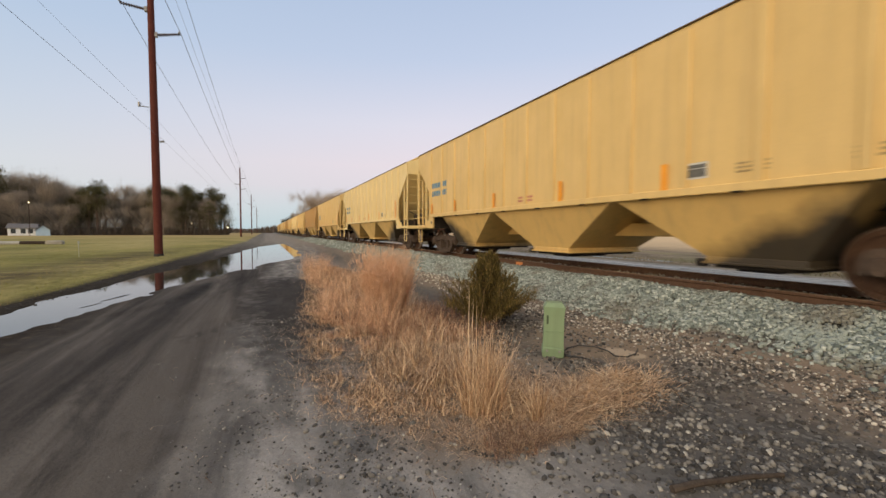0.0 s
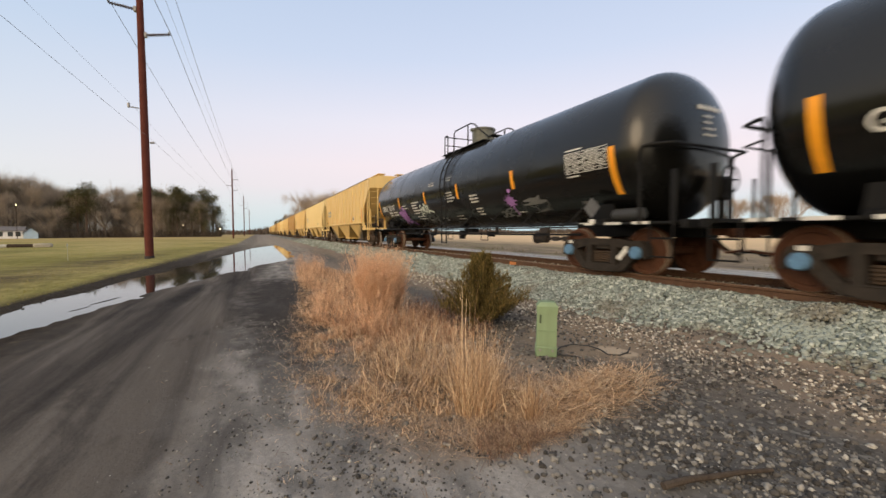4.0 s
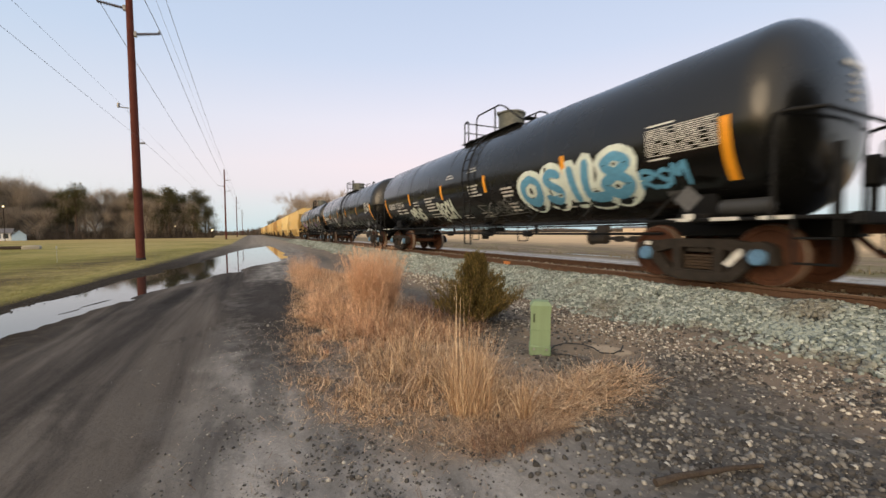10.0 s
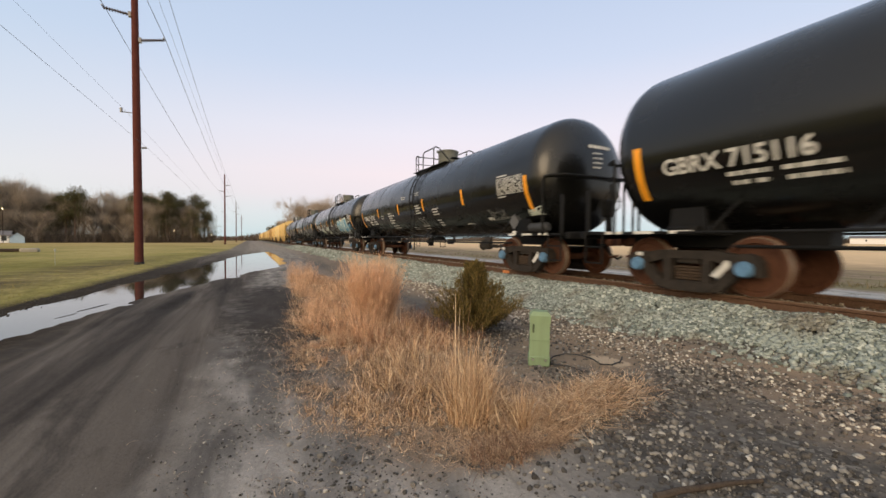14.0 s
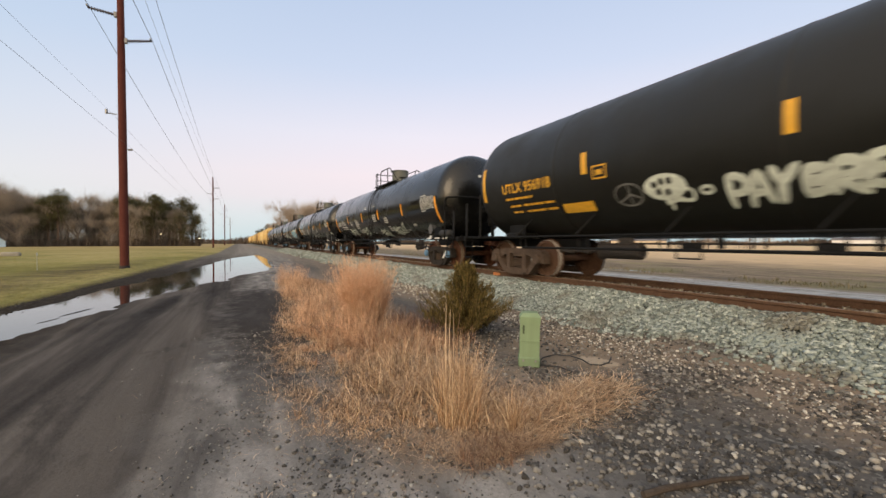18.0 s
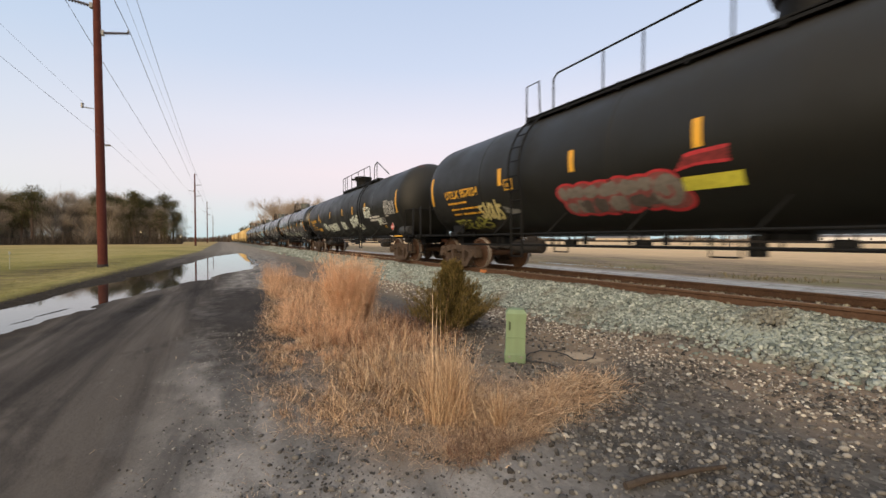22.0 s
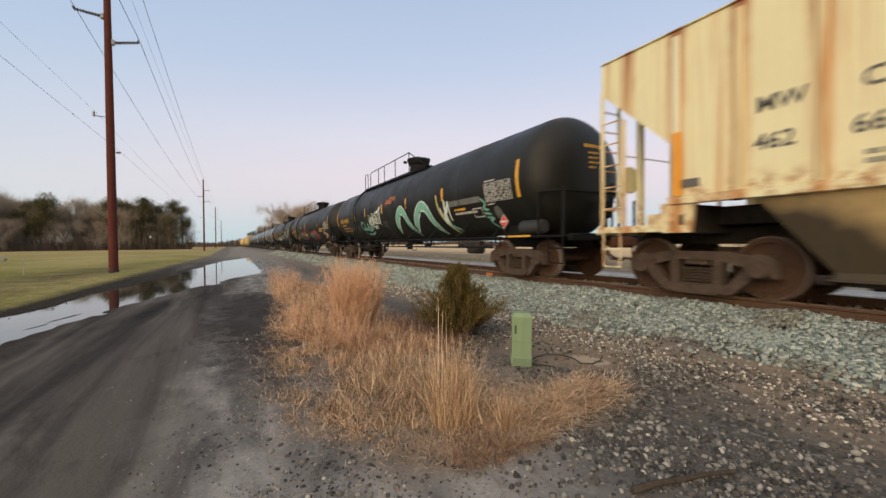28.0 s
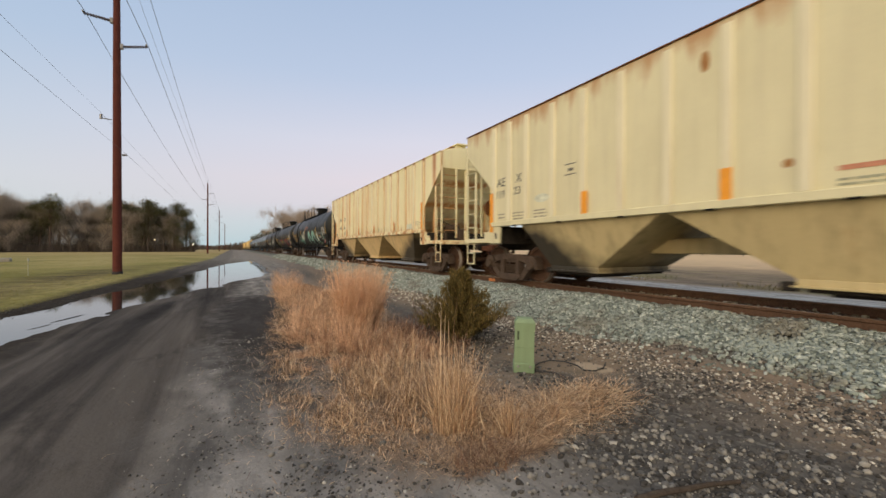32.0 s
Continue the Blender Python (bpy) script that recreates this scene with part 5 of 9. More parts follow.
        # slope supports and the brake gear behind the ladders
        for x in (-1.15, 1.15):
            s = Shape().prism([(k * 6.98, 1.16), (k * 7.34, 1.16), (k * 7.34, 2.36), (k * 7.10, 2.40)], x - 0.025, x + 0.025)
            part("slope_support", s.mesh("slope_support", paint, smooth=0), car)
        s = Shape().box((0, k * 7.12, 1.24), (2.95, 0.40, 0.46), 0, 0.02).box((0, k * 6.4, 1.30), (1.4, 1.3, 0.30), 0, 0.02)
        part("body_bolster", s.mesh("body_bolster", BOGIE_DARK), car)
        for x in (-1, 1):
            s = Shape()
            for y in (8.52, 8.06):
                s.box((x * w, k * y, 2.42 if y > 8.3 else 2.10), (0.05, 0.07, 2.60 if y > 8.3 else 1.96), 0, 0.01)
            ladder = part("corner_ladder", s.mesh("corner_ladder", paint), car)
            for i in range(5):
                part("rung", side_rung, ladder, at=(x * (w + 0.02), k * 8.29, 1.50 + 0.40 * i))
            s = Shape()
            for y in (8.48, 8.12):
                s.tube([(x * (w + 0.02), k * y, 1.1), (x * (w + 0.02), k * y, 0.42)], 0.018, 6)
            for z in (0.42, 0.74):
                s.tube([(x * (w + 0.02), k * 8.12, z), (x * (w + 0.02), k * 8.48, z)], 0.016, 6)
            part("stirrup_step", s.mesh("stirrup_step", paint), car)
            s = Shape()
            s.box((x * 1.03, k * 8.58, 2.45), (0.06, 0.06, 2.4), 0, 0.01)
            ladder = part("end_ladder", s.mesh("end_ladder", paint), car)
            for i in range(6):
                part("rung", end_rung, ladder, at=(x * 1.275, k * 8.60, 1.5 + 0.38 * i))
        for x in (0.28, 0.86):
            part("board_brace", Shape().tube([(x, k * (e + 0.02), zt - 0.32), (x + 0.06, k * (e + 0.34), zt + 0.26)], 0.028, 6).mesh("board_brace", paint), car)
        part("end_board", Shape().box((0.58, k * (e + 0.16), zt + 0.29), (0.95, 0.50, 0.04), 0, 0.006).mesh("end_board", paint), car)
        part("hand_rail", Shape().tube([(-1.05, k * 8.62, 2.62), (1.05, k * 8.62, 2.62)], 0.014, 6).mesh("hand_rail", paint), car)
        part("air_hose", Shape().tube([(0.28, k * 8.62, 0.82), (0.32, k * 8.85, 0.55), (0.30, k * 9.15, 0.42), (0.24, k * 9.3, 0.5)], 0.025, 8).mesh("air_hose", STEEL_DARK), car)
        part("coupler", coupler_shape(k * 8.6, k * 9.33).mesh("coupler", COUPLER_RUST), car)
    s = Shape()
    s.lathe([(0.0, 0.26), (0.03, 0.28), (0.06, 0.26)], "y", 20, 0, (-0.6, 8.62, 2.15))
    part("brake_wheel", s.mesh("brake_wheel", edge or paint), car)
    s = Shape().lathe([(-7.75, 0.14), (-7.71, 0.17), (-7.05, 0.17), (-7.01, 0.14)], "y", 18, 0, (-0.55, 0, 1.62))
    s.tube([(-0.8, -7.4, 1.5), (-0.8, -7.4, 1.15)], 0.05, 8).box((-0.35, -7.9, 1.38), (0.34, 0.4, 0.42), 0, 0.04).tube([(-1.2, -7.7, 1.9), (-0.3, -8.3, 1.4)], 0.02, 6)
    part("air_reservoir", s.mesh("air_reservoir", BOGIE), car, "rusty brake reservoir and valves")
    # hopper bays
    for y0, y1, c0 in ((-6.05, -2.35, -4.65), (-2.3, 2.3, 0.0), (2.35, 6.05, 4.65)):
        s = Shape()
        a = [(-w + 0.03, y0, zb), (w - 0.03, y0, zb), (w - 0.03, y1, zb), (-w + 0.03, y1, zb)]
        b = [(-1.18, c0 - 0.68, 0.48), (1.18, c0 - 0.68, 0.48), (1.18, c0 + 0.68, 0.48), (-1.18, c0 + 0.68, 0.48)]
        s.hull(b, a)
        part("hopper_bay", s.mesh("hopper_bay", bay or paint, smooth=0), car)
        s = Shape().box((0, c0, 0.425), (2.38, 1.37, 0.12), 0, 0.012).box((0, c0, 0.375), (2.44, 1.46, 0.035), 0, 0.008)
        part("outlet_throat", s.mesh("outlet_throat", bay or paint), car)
        s = Shape().box((0, c0, 0.33), (2.2, 1.20, 0.06), 0, 0.012).box((-1.12, c0 + 0.78, 0.37), (0.10, 0.20, 0.13), 0, 0.02)
        s.box((0, c0 + 0.2, 0.26), (1.3, 0.6, 0.07), 0, 0.01)
        part("outlet_gate", s.mesh("outlet_gate", BOGIE_DARK), car)
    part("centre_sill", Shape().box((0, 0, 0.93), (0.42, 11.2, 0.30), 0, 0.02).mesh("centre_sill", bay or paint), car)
    add_trucks(car, 6.92 if paint == YELLOW else 7.08, BOGIE, BOGIE, turning)
    CARS.append((car, c))
    return car


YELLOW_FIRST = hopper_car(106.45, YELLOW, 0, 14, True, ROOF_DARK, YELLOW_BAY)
tagged(YELLOW_FIRST, "mustard-yellow covered grain hopper car, lightly soiled", "hopper car", "cars of the freight train")
TANKS = [tank_car(c, 0, True, d) for c, d in ((87.5, -0.75), (67.95, 0.40), (48.40, -0.75), (28.70, -0.75), (9.01, -0.75))] + [tank_car(c, 1, True, 0, f) for c, f in ((-11.95, 1.25), (-33.90, 5.36), (-55.76, 5.28))]
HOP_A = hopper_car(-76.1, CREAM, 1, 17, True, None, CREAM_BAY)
tagged(HOP_A, "cream covered hopper car with rust-streaked side posts", "hopper car", "cars of the freight train")
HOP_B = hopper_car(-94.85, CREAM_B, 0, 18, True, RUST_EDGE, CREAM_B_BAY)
tagged(HOP_B, "pale grey-cream covered hopper car with rusty roof edge", "hopper car", "cars of the freight train")


# ---- markings and sprayed tags on the cars ----
PURPLE = plain("purple_spray", (0.36, 0.17, 0.44), 0.7)
CHALK = plain("white_spray", (0.62, 0.67, 0.58), 0.7, 0, 0.2)
GREY_SPRAY = plain("grey_spray", (0.16, 0.16, 0.15), 0.75, 0, 0.3)
BLUE_SPRAY = plain("blue_spray", (0.11, 0.34, 0.52), 0.65, 0, 0.2)
ICE_SPRAY = plain("ice_white_spray", (0.74, 0.82, 0.74), 0.65, 0, 0.12)
RED_SPRAY = plain("red_spray", (0.47, 0.030, 0.038), 0.65, 0, 0.25)
MAUVE_SPRAY = plain("mauve_grey_spray", (0.175, 0.155, 0.135), 0.75, 0, 0.3)
DARK_RED = plain("dark_red_spray", (0.21, 0.022, 0.022), 0.7, 0, 0.5)
FAINT_RED = plain("worn_red_spray", (0.23, 0.060, 0.055), 0.7, 0, 0.4)
DIM_SPRAY = plain("worn_mauve_spray", (0.075, 0.062, 0.054), 0.75, 0, 0.35)
OLIVE_PATCH = plain("yellow_panel_paint", (0.56, 0.52, 0.055), 0.7, 0, 0.2)
FAINT_SPRAY = plain("faint_grey_green_spray", (0.13, 0.14, 0.12), 0.75, 0, 0.3)
PALE_GOLD = plain("pale_gold_spray", (0.55, 0.47, 0.20), 0.7, 0, 0.25)
OLIVE_SPRAY = plain("olive_yellow_spray", (0.27, 0.26, 0.05), 0.7, 0, 0.3)
TEAL_SPRAY = plain("teal_spray", (0.22, 0.52, 0.42), 0.65, 0, 0.2)
RUST_SPRAY = plain("orange_spray", (0.42, 0.14, 0.05), 0.7, 0, 0.25)
PAINT_OUT = plain("fresh_black_patch", (0.008, 0.008, 0.008), 0.6)
PLACARD_RED = plain("red_placard", (0.60, 0.06, 0.04), 0.5, 0, 0.08)
PLACARD_GREY = plain("grey_placard_board", (0.10, 0.10, 0.10), 0.6)
RED_STENCIL = plain("red_stencil", (0.56, 0.24, 0.14), 0.7)
GREEN_STENCIL = plain("grey_green_stencil", (0.34, 0.34, 0.23), 0.7)
FADED_ORANGE = plain("faded_orange_tape", (0.70, 0.31, 0.08), 0.6, 0, 0.15)
PALE_BLUE = plain("pale_blue_patch", (0.66, 0.67, 0.52), 0.7)


def disc(y, z, ry, rz, n=14):
    return [(y + ry * math.cos(2 * math.pi * i / n), z + rz * math.sin(2 * math.pi * i / n)) for i in range(n)]


def diamond(y, z, r):
    return [(y + r, z), (y, z + r), (y - r, z), (y, z - r)]


def ring(y, z, ry, rz, w, n=22):
    out = []
    for i in range(n):
        a, b = 2 * math.pi * i / n, 2 * math.pi * (i + 1) / n
        out.append([(y + ry * math.cos(a), z + rz * math.sin(a)), (y + ry * math.cos(b), z + rz * math.sin(b)), (y + (ry - w) * math.cos(b), z + (rz - w) * math.sin(b)), (y + (ry - w) * math.cos(a), z + (rz - w) * math.sin(a))])
    return out


def spec_panel(rng, y0, y1, z0, z1, skin, mat, car):
    """Table of test dates: a frame, ruled lines and rows of small stencilled words."""
    h = (z1 - z0) / 7
    rules = [rect(y0, z0 + h * i - 0.006, y0 - y1, 0.013) for i in range(8)]
    rules += [rect(y0, z0, 0.014, z1 - z0), rect(y1 + 0.014, z0, 0.014, z1 - z0)]
    decal("data_panel", rules, skin, mat, car, 0.006, "white ruled data table")
    words = []
    for i in range(7):
        y = y0 - 0.04
        while y > y1 + 0.08:
            l = min(rng.uniform(0.05, 0.17), y - y1 - 0.03)
            words.append(rect(y, z0 + h * (i + 0.34), l, h * 0.34))
            y -= l + rng.choice((0.03, 0.05, 0.14))
    decal("data_text", words, skin, mat, car, 0.007)
    decal("data_heading", [rect(y0 - 0.02, z1 + 0.05, (y0 - y1) * 0.42, 0.03)], skin, mat, car)
    decal("data_heading", [rect(y0 - 0.02, z0 - 0.08, (y0 - y1) * 0.30, 0.03)], skin, mat, car)


def blob_tag(rng, y0, y1, z0, z1, skin, rim, fill, car, n, rise=0.0):
    """A bubble tag: a mass of soft letters with a red outline, a dull red ground and grey blotches on it."""
    soft, w = [], abs(y1 - y0) / n
    for row in (0, 1):
        for i in range(n):
            u = (i + 0.5 + 0.35 * row) / (n + 0.35)
            z = z0 + (z1 - z0) * (0.68 - 0.36 * row) + rise * (u - 0.5) + rng.uniform(-0.02, 0.02)
            soft.append((y0 + (y1 - y0) * u, z, w * rng.uniform(0.70, 0.86), (z1 - z0) * rng.uniform(0.28, 0.34), rng.uniform(-0.15, 0.15), row))
    for k, (y, z, ry, rz, tilt, row) in enumerate(soft):
        for name, cut, mat, off, label in (("graffiti_outline", 0.0, rim, 0.006, "red sprayed outline of a bubble letter"), ("graffiti_ground", 0.045, FAINT_RED, 0.013, "dull red ground of a bubble tag")):
            decal(name, [[(a + tilt * (b - z), b) for a, b in disc(y, z, ry - cut, rz - cut, 18)]], skin, mat, car, off + 0.0003 * k, label)
        if k in (n - 1, 2 * n - 1):
            continue
        for m in range(2):
            ey, ez = ry * rng.uniform(0.30, 0.44), rz * rng.uniform(0.48, 0.74)
            cy, cz = y + (m - 0.5) * 0.85 * ry * rng.uniform(0.7, 1.1), z + rng.uniform(-0.12, 0.12) * rz
            blot = [(a + tilt * (b - cz) + 0.03 * noise.noise((a * 9, b * 9, 1)), b + 0.04 * noise.noise((a * 8, b * 8, 5))) for a, b in disc(cy, cz, ey, ez, 16)]
            decal("graffiti_fill", [blot], skin, fill if row == 0 or rng.random() < 0.25 else DIM_SPRAY, car, 0.020 + 0.0004 * k + 0.0002 * m, "grey sprayed blotch in a bubble letter")
    u = (n - 0.55) / n
    cy, cz = y0 + (y1 - y0) * u, (z0 + z1) / 2 + rise * (u - 0.5)
    decal("graffiti_fill", [[(a, b + 0.03 * noise.noise((a * 5, b * 5, 2))) for a, b in disc(cy, cz, 0.62 * w, 0.37 * (z1 - z0), 22)]], skin, fill, car, 0.027, "large grey bubble letter")
    spray("graffiti_line", [((cy + 0.20, cz - 0.02), (cy + 0.08, cz - 0.12), (cy - 0.06, cz - 0.06), (cy - 0.04, cz + 0.06))], 0.05, skin, FAINT_RED, car, 0.030, "worn red line in a bubble letter")


def grab_marks():
    rng = random.Random(17)
    numbers = ("715197", "715096", "715114", "715198", "715116")
    for i, (car, skin) in enumerate(TANKS[:5]):
        lettering("GBRX " + numbers[i], 7.74, 2.00, 0.36, skin, WHITE, car, 0.006, 0.008, 0.98)
        for y, z, w in ((6.75, 1.86, 0.55), (6.05, 1.86, 0.62), (6.70, 1.73, 0.22), (6.40, 1.73, 0.18), (6.02, 1.73, 0.60)):
            decal("stencil_line", text_bars(rng, y, z, w, 1, 0.1, 0.06, 0), skin, WHITE, car)
        decal("stencil_line", text_bars(rng, 4.45, 2.10, 0.66, 2, 0.12, 0.045, 0.3), skin, WHITE, car)
        decal("stencil_block", text_bars(rng, 3.18, 2.16, 1.02, 5, 0.115, 0.055, 0.5), skin, WHITE, car)
        decal("stencil_line", text_bars(rng, 3.10, 1.56, 1.05, 2, 0.10, 0.03, 0.3), skin, WHITE, car)
        decal("stencil_line", text_bars(rng, 1.05, 2.80, 0.6, 2, 0.09, 0.03, 0.3), skin, WHITE, car)
        decal("stencil_line", text_bars(rng, 0.65, 1.42, 0.6, 2, 0.07, 0.025, 0.3), skin, WHITE, car)
        decal("stencil_block", text_bars(rng, -0.45, 2.28, 0.75, 4, 0.10, 0.055, 0.3), skin, WHITE, car)
        decal("stencil_line", text_bars(rng, -0.45, 2.84, 0.6, 2, 0.09, 0.03, 0.3), skin, WHITE, car)
        decal("stencil_line", text_bars(rng, -0.62, 1.45, 0.65, 2, 0.10, 0.03, 0.3), skin, WHITE, car)
        decal("stencil_block", text_bars(rng, -2.25, 2.04, 0.55, 3, 0.10, 0.055, 0.2), skin, WHITE, car)
        decal("stencil_block", text_bars(rng, -2.35, 1.62, 0.42, 3, 0.09, 0.045, 0.2), skin, WHITE, car)
        decal("stencil_line", text_bars(rng, -4.4, 1.42, 0.5, 1, 0.1, 0.03, 0.2), skin, WHITE, car)
        spec_panel(rng, -6.90, -8.10, 2.16, 2.60, skin, WHITE, car)
        decal("placard_board", [diamond(-7.60, 1.38, 0.225)], flat_skin(-1.41), PLACARD_GREY, car, 0.0, "grey diamond placard board")
        part("placard_bracket", Shape().box((-1.395, -7.60, 1.18), (0.02, 0.05, 0.40), 0, 0.004).mesh("placard_bracket", STEEL_DARK), car)
        decal("bracket_mark", [rect(-7.53, 1.04, 0.17, 0.09)], flat_skin(-1.415), WHITE, car, 0.0)
        decal("square_patch", [rect(-7.05, 1.32, 0.40, 0.24)], skin, PLACARD_GREY, car)
    car, skin = TANKS[0]
    tag_word("SWM", 5.22, 4.25, 1.36, 0.58, 0.085, skin, PURPLE, car, "purple sprayed letter", 0.0, seed=3, wild=0.14)
    tag_word("NSE", 5.0, 4.2, 1.48, 0.46, 0.07, skin, PURPLE, car, "purple sprayed letter", -0.1, 0.012, 4, wild=0.14)
    spray("graffiti", [((4.9, 1.5), (4.6, 1.36), (4.3, 1.33), (3.98, 1.24))], 0.07, skin, PURPLE, car, 0.016, "purple sprayed tail")
    tag_word("EMOU", 2.36, 1.42, 1.68, 0.30, 0.075, skin, CHALK, car, "white sprayed letter", 0.02, seed=5)
    spray("graffiti", [((1.55, 1.98), (1.42, 1.80), (1.30, 1.76), (1.05, 1.70)), ((2.40, 1.62), (2.28, 1.70))], 0.07, skin, CHALK, car, 0.016, "white sprayed tail")
    tag_word("WHATSEY", 2.05, 1.0, 1.28, 0.20, 0.032, skin, GREY_SPRAY, car, "grey sprayed letter", 0.02, seed=6)
    decal("graffiti", [splat(rng, -4.43, 1.74, 0.29, 0.19), disc(-4.53, 2.02, 0.08, 0.06)] + brush([(-4.42, 1.66), (-4.44, 1.5), (-4.43, 1.36)], 0.07), skin, PURPLE, car, 0.008, "purple sprayed blot")
    decal("graffiti", scrawl(rng, -3.55, 1.34, 0.8, 0.16, 4, 0.05), skin, GREY_SPRAY, car, 0.008, "grey sprayed scrawl")
    decal("graffiti", scrawl(rng, -4.95, 1.62, 0.75, 0.14, 3, 0.09), skin, GREY_SPRAY, car, 0.008, "grey sprayed scrawl")
    decal("graffiti", scrawl(rng, -5.2, 1.42, 0.7, 0.3, 3, 0.03), skin, GREY_SPRAY, car, 0.008, "grey sprayed scrawl")
    car, skin = TANKS[2]
    tag_word("PRVS", 5.12, 3.76, 1.46, 0.42, 0.10, skin, CHALK, car, "white sprayed letter", -0.02, seed=7)
    tag_word("BECH", 2.22, 0.98, 1.36, 0.52, 0.135, skin, CHALK, car, "fat white sprayed letter", 0.0, seed=8, wild=0.04)
    decal("graffiti", scrawl(rng, -0.5, 1.36, 2.3, 0.36, 8, 0.035), skin, GREY_SPRAY, car, 0.008, "grey sprayed scrawl")
    # bubble word: soft white rim round fat blue letters
    for ch, y0, y1, z, h in (("O", -3.18, -3.92, 1.60, 0.58), ("S", -4.10, -4.66, 1.60, 0.62), ("I", -4.70, -5.36, 1.60, 0.64), ("L", -5.32, -5.86, 1.58, 0.70), ("8", -5.78, -6.56, 1.60, 0.72)):
        lines = [[(y0 + (y1 - y0) * (u + 0.1 * (v - 0.5)), z + h * v) for u, v in line] for line in LETTERS[ch]]
        spray("graffiti_rim", lines, 0.50, skin, ICE_SPRAY, car, 0.008 - 0.0004 * y0 - 0.002, "ice-white rim of a big bubble letter", 0.1)
        spray("graffiti_letter", lines, 0.205, skin, BLUE_SPRAY, car, 0.018 - 0.0004 * y0, "fat blue sprayed bubble letter", 0.1)
    for y, z, ry, rz in ((-3.55, 1.88, 0.10, 0.14), (-4.50, 1.70, 0.09, 0.05), (-6.18, 2.16, 0.07, 0.06), (-6.14, 1.75, 0.09, 0.06)):
        decal("graffiti_dot", [disc(y, z, ry, rz)], skin, ICE_SPRAY, car, 0.023, "ice-white eye of a bubble letter")
        decal("graffiti_dot", [disc(y, z, ry * 0.6, rz * 0.6)], skin, PAINT_OUT, car, 0.024, "black eye of a bubble letter")
    tag_word("RSM", -6.66, -7.55, 1.64, 0.30, 0.085, skin, BLUE_SPRAY, car, "blue sprayed letter", 0.05, seed=9)
    car, skin = TANKS[3]
    decal("graffiti", scrawl(rng, -6.0, 1.50, 0.95, 0.26, 6, 0.03), skin, GREY_SPRAY, car, 0.008, "grey sprayed scrawl")
    decal("graffiti", scrawl(rng, -0.62, 1.52, 0.65, 0.24, 3, 0.04), skin, GREY_SPRAY, car, 0.008, "grey sprayed scrawl")
    decal("white_patch", [rect(-5.92, 1.50, 0.30, 0.08)], skin, WHITE, car)
    decal("graffiti", scrawl(rng, -8.0, 1.56, 0.5, 0.16, 3, 0.05), skin, CHALK, car, 0.008, "white sprayed splash")
    car, skin = TANKS[4]
    tag_word("RAWSONE", 5.08, 3.68, 1.40, 0.30, 0.062, skin, CHALK, car, "white sprayed letter", -0.04, seed=11, wild=0.1)
    tag_word("GKSO", 2.40, 1.20, 1.34, 0.32, 0.062, skin, CHALK, car, "white sprayed letter", 0.0, seed=12, wild=0.1)
    tag_word("RANSE", -0.80, -1.92, 1.26, 0.26, 0.06, skin, CHALK, car, "white sprayed letter", -0.03, seed=13, wild=0.1)
    tag_word("AWSOUT", -2.78, -4.46, 1.30, 0.32, 0.065, skin, CHALK, car, "white sprayed letter", 0.02, seed=14, wild=0.12)
    decal("white_patch", [rect(-5.50, 1.58, 0.34, 0.08)], skin, WHITE, car)
    # flat-black cars
    marks = ("956918", "957024", "958470")
    for i, (car, skin) in enumerate(TANKS[5:]):
        lettering("UTLX " + marks[i], 8.55, 2.16, 0.335, skin, STENCIL, car, 0.006, 0.008, 0.95)
        decal("stencil_line", text_bars(rng, 8.45, 1.98, 1.05, 1, 0.1, 0.055, 0), skin, STENCIL, car)
        for y, z, w in ((8.35, 1.80, 0.45), (7.80, 1.80, 0.75), (7.0, 1.80, 0.30), (8.30, 1.65, 0.40), (7.75, 1.65, 0.70), (6.98, 1.65, 0.30)):
            decal("stencil_line", text_bars(rng, y, z, w, 1, 0.1, 0.05, 0), skin, STENCIL, car)
        decal("inspection_box", [rect(5.50, 2.14, 0.34, 0.03), rect(5.50, 2.38, 0.34, 0.03), rect(5.50, 2.14, 0.03, 0.27), rect(5.19, 2.14, 0.03, 0.27), rect(5.40, 2.22, 0.14, 0.10)], skin, STENCIL, car, 0.006, "small yellow stencilled box")
        spec_panel(rng, -7.80, -9.00, 2.02, 2.52, skin, WHITE, car)
        decal("placard", [diamond(-8.50, 1.45, 0.20)], flat_skin(-1.41), WHITE, car, 0.0, "red and white diamond hazard placard")
        decal("placard_field", [diamond(-8.50, 1.45, 0.178)], flat_skin(-1.41), PLACARD_RED, car, 0.003)
        part("placard_bracket", Shape().box((-1.395, -8.50, 1.24), (0.02, 0.05, 0.46), 0, 0.004).mesh("placard_bracket", STEEL_DARK), car)
        decal("placard_band", [rect(-8.38, 1.425, 0.24, 0.05)], flat_skin(-1.41), WHITE, car, 0.006)
        decal("sill_mark", [rect(-8.2, 1.02, 0.36, 0.05)], flat_skin(-1.40), WHITE, car)
        decal("sill_mark", [rect(-8.65, 1.02, 0.9, 0.05)], flat_skin(-1.40), STENCIL, car)
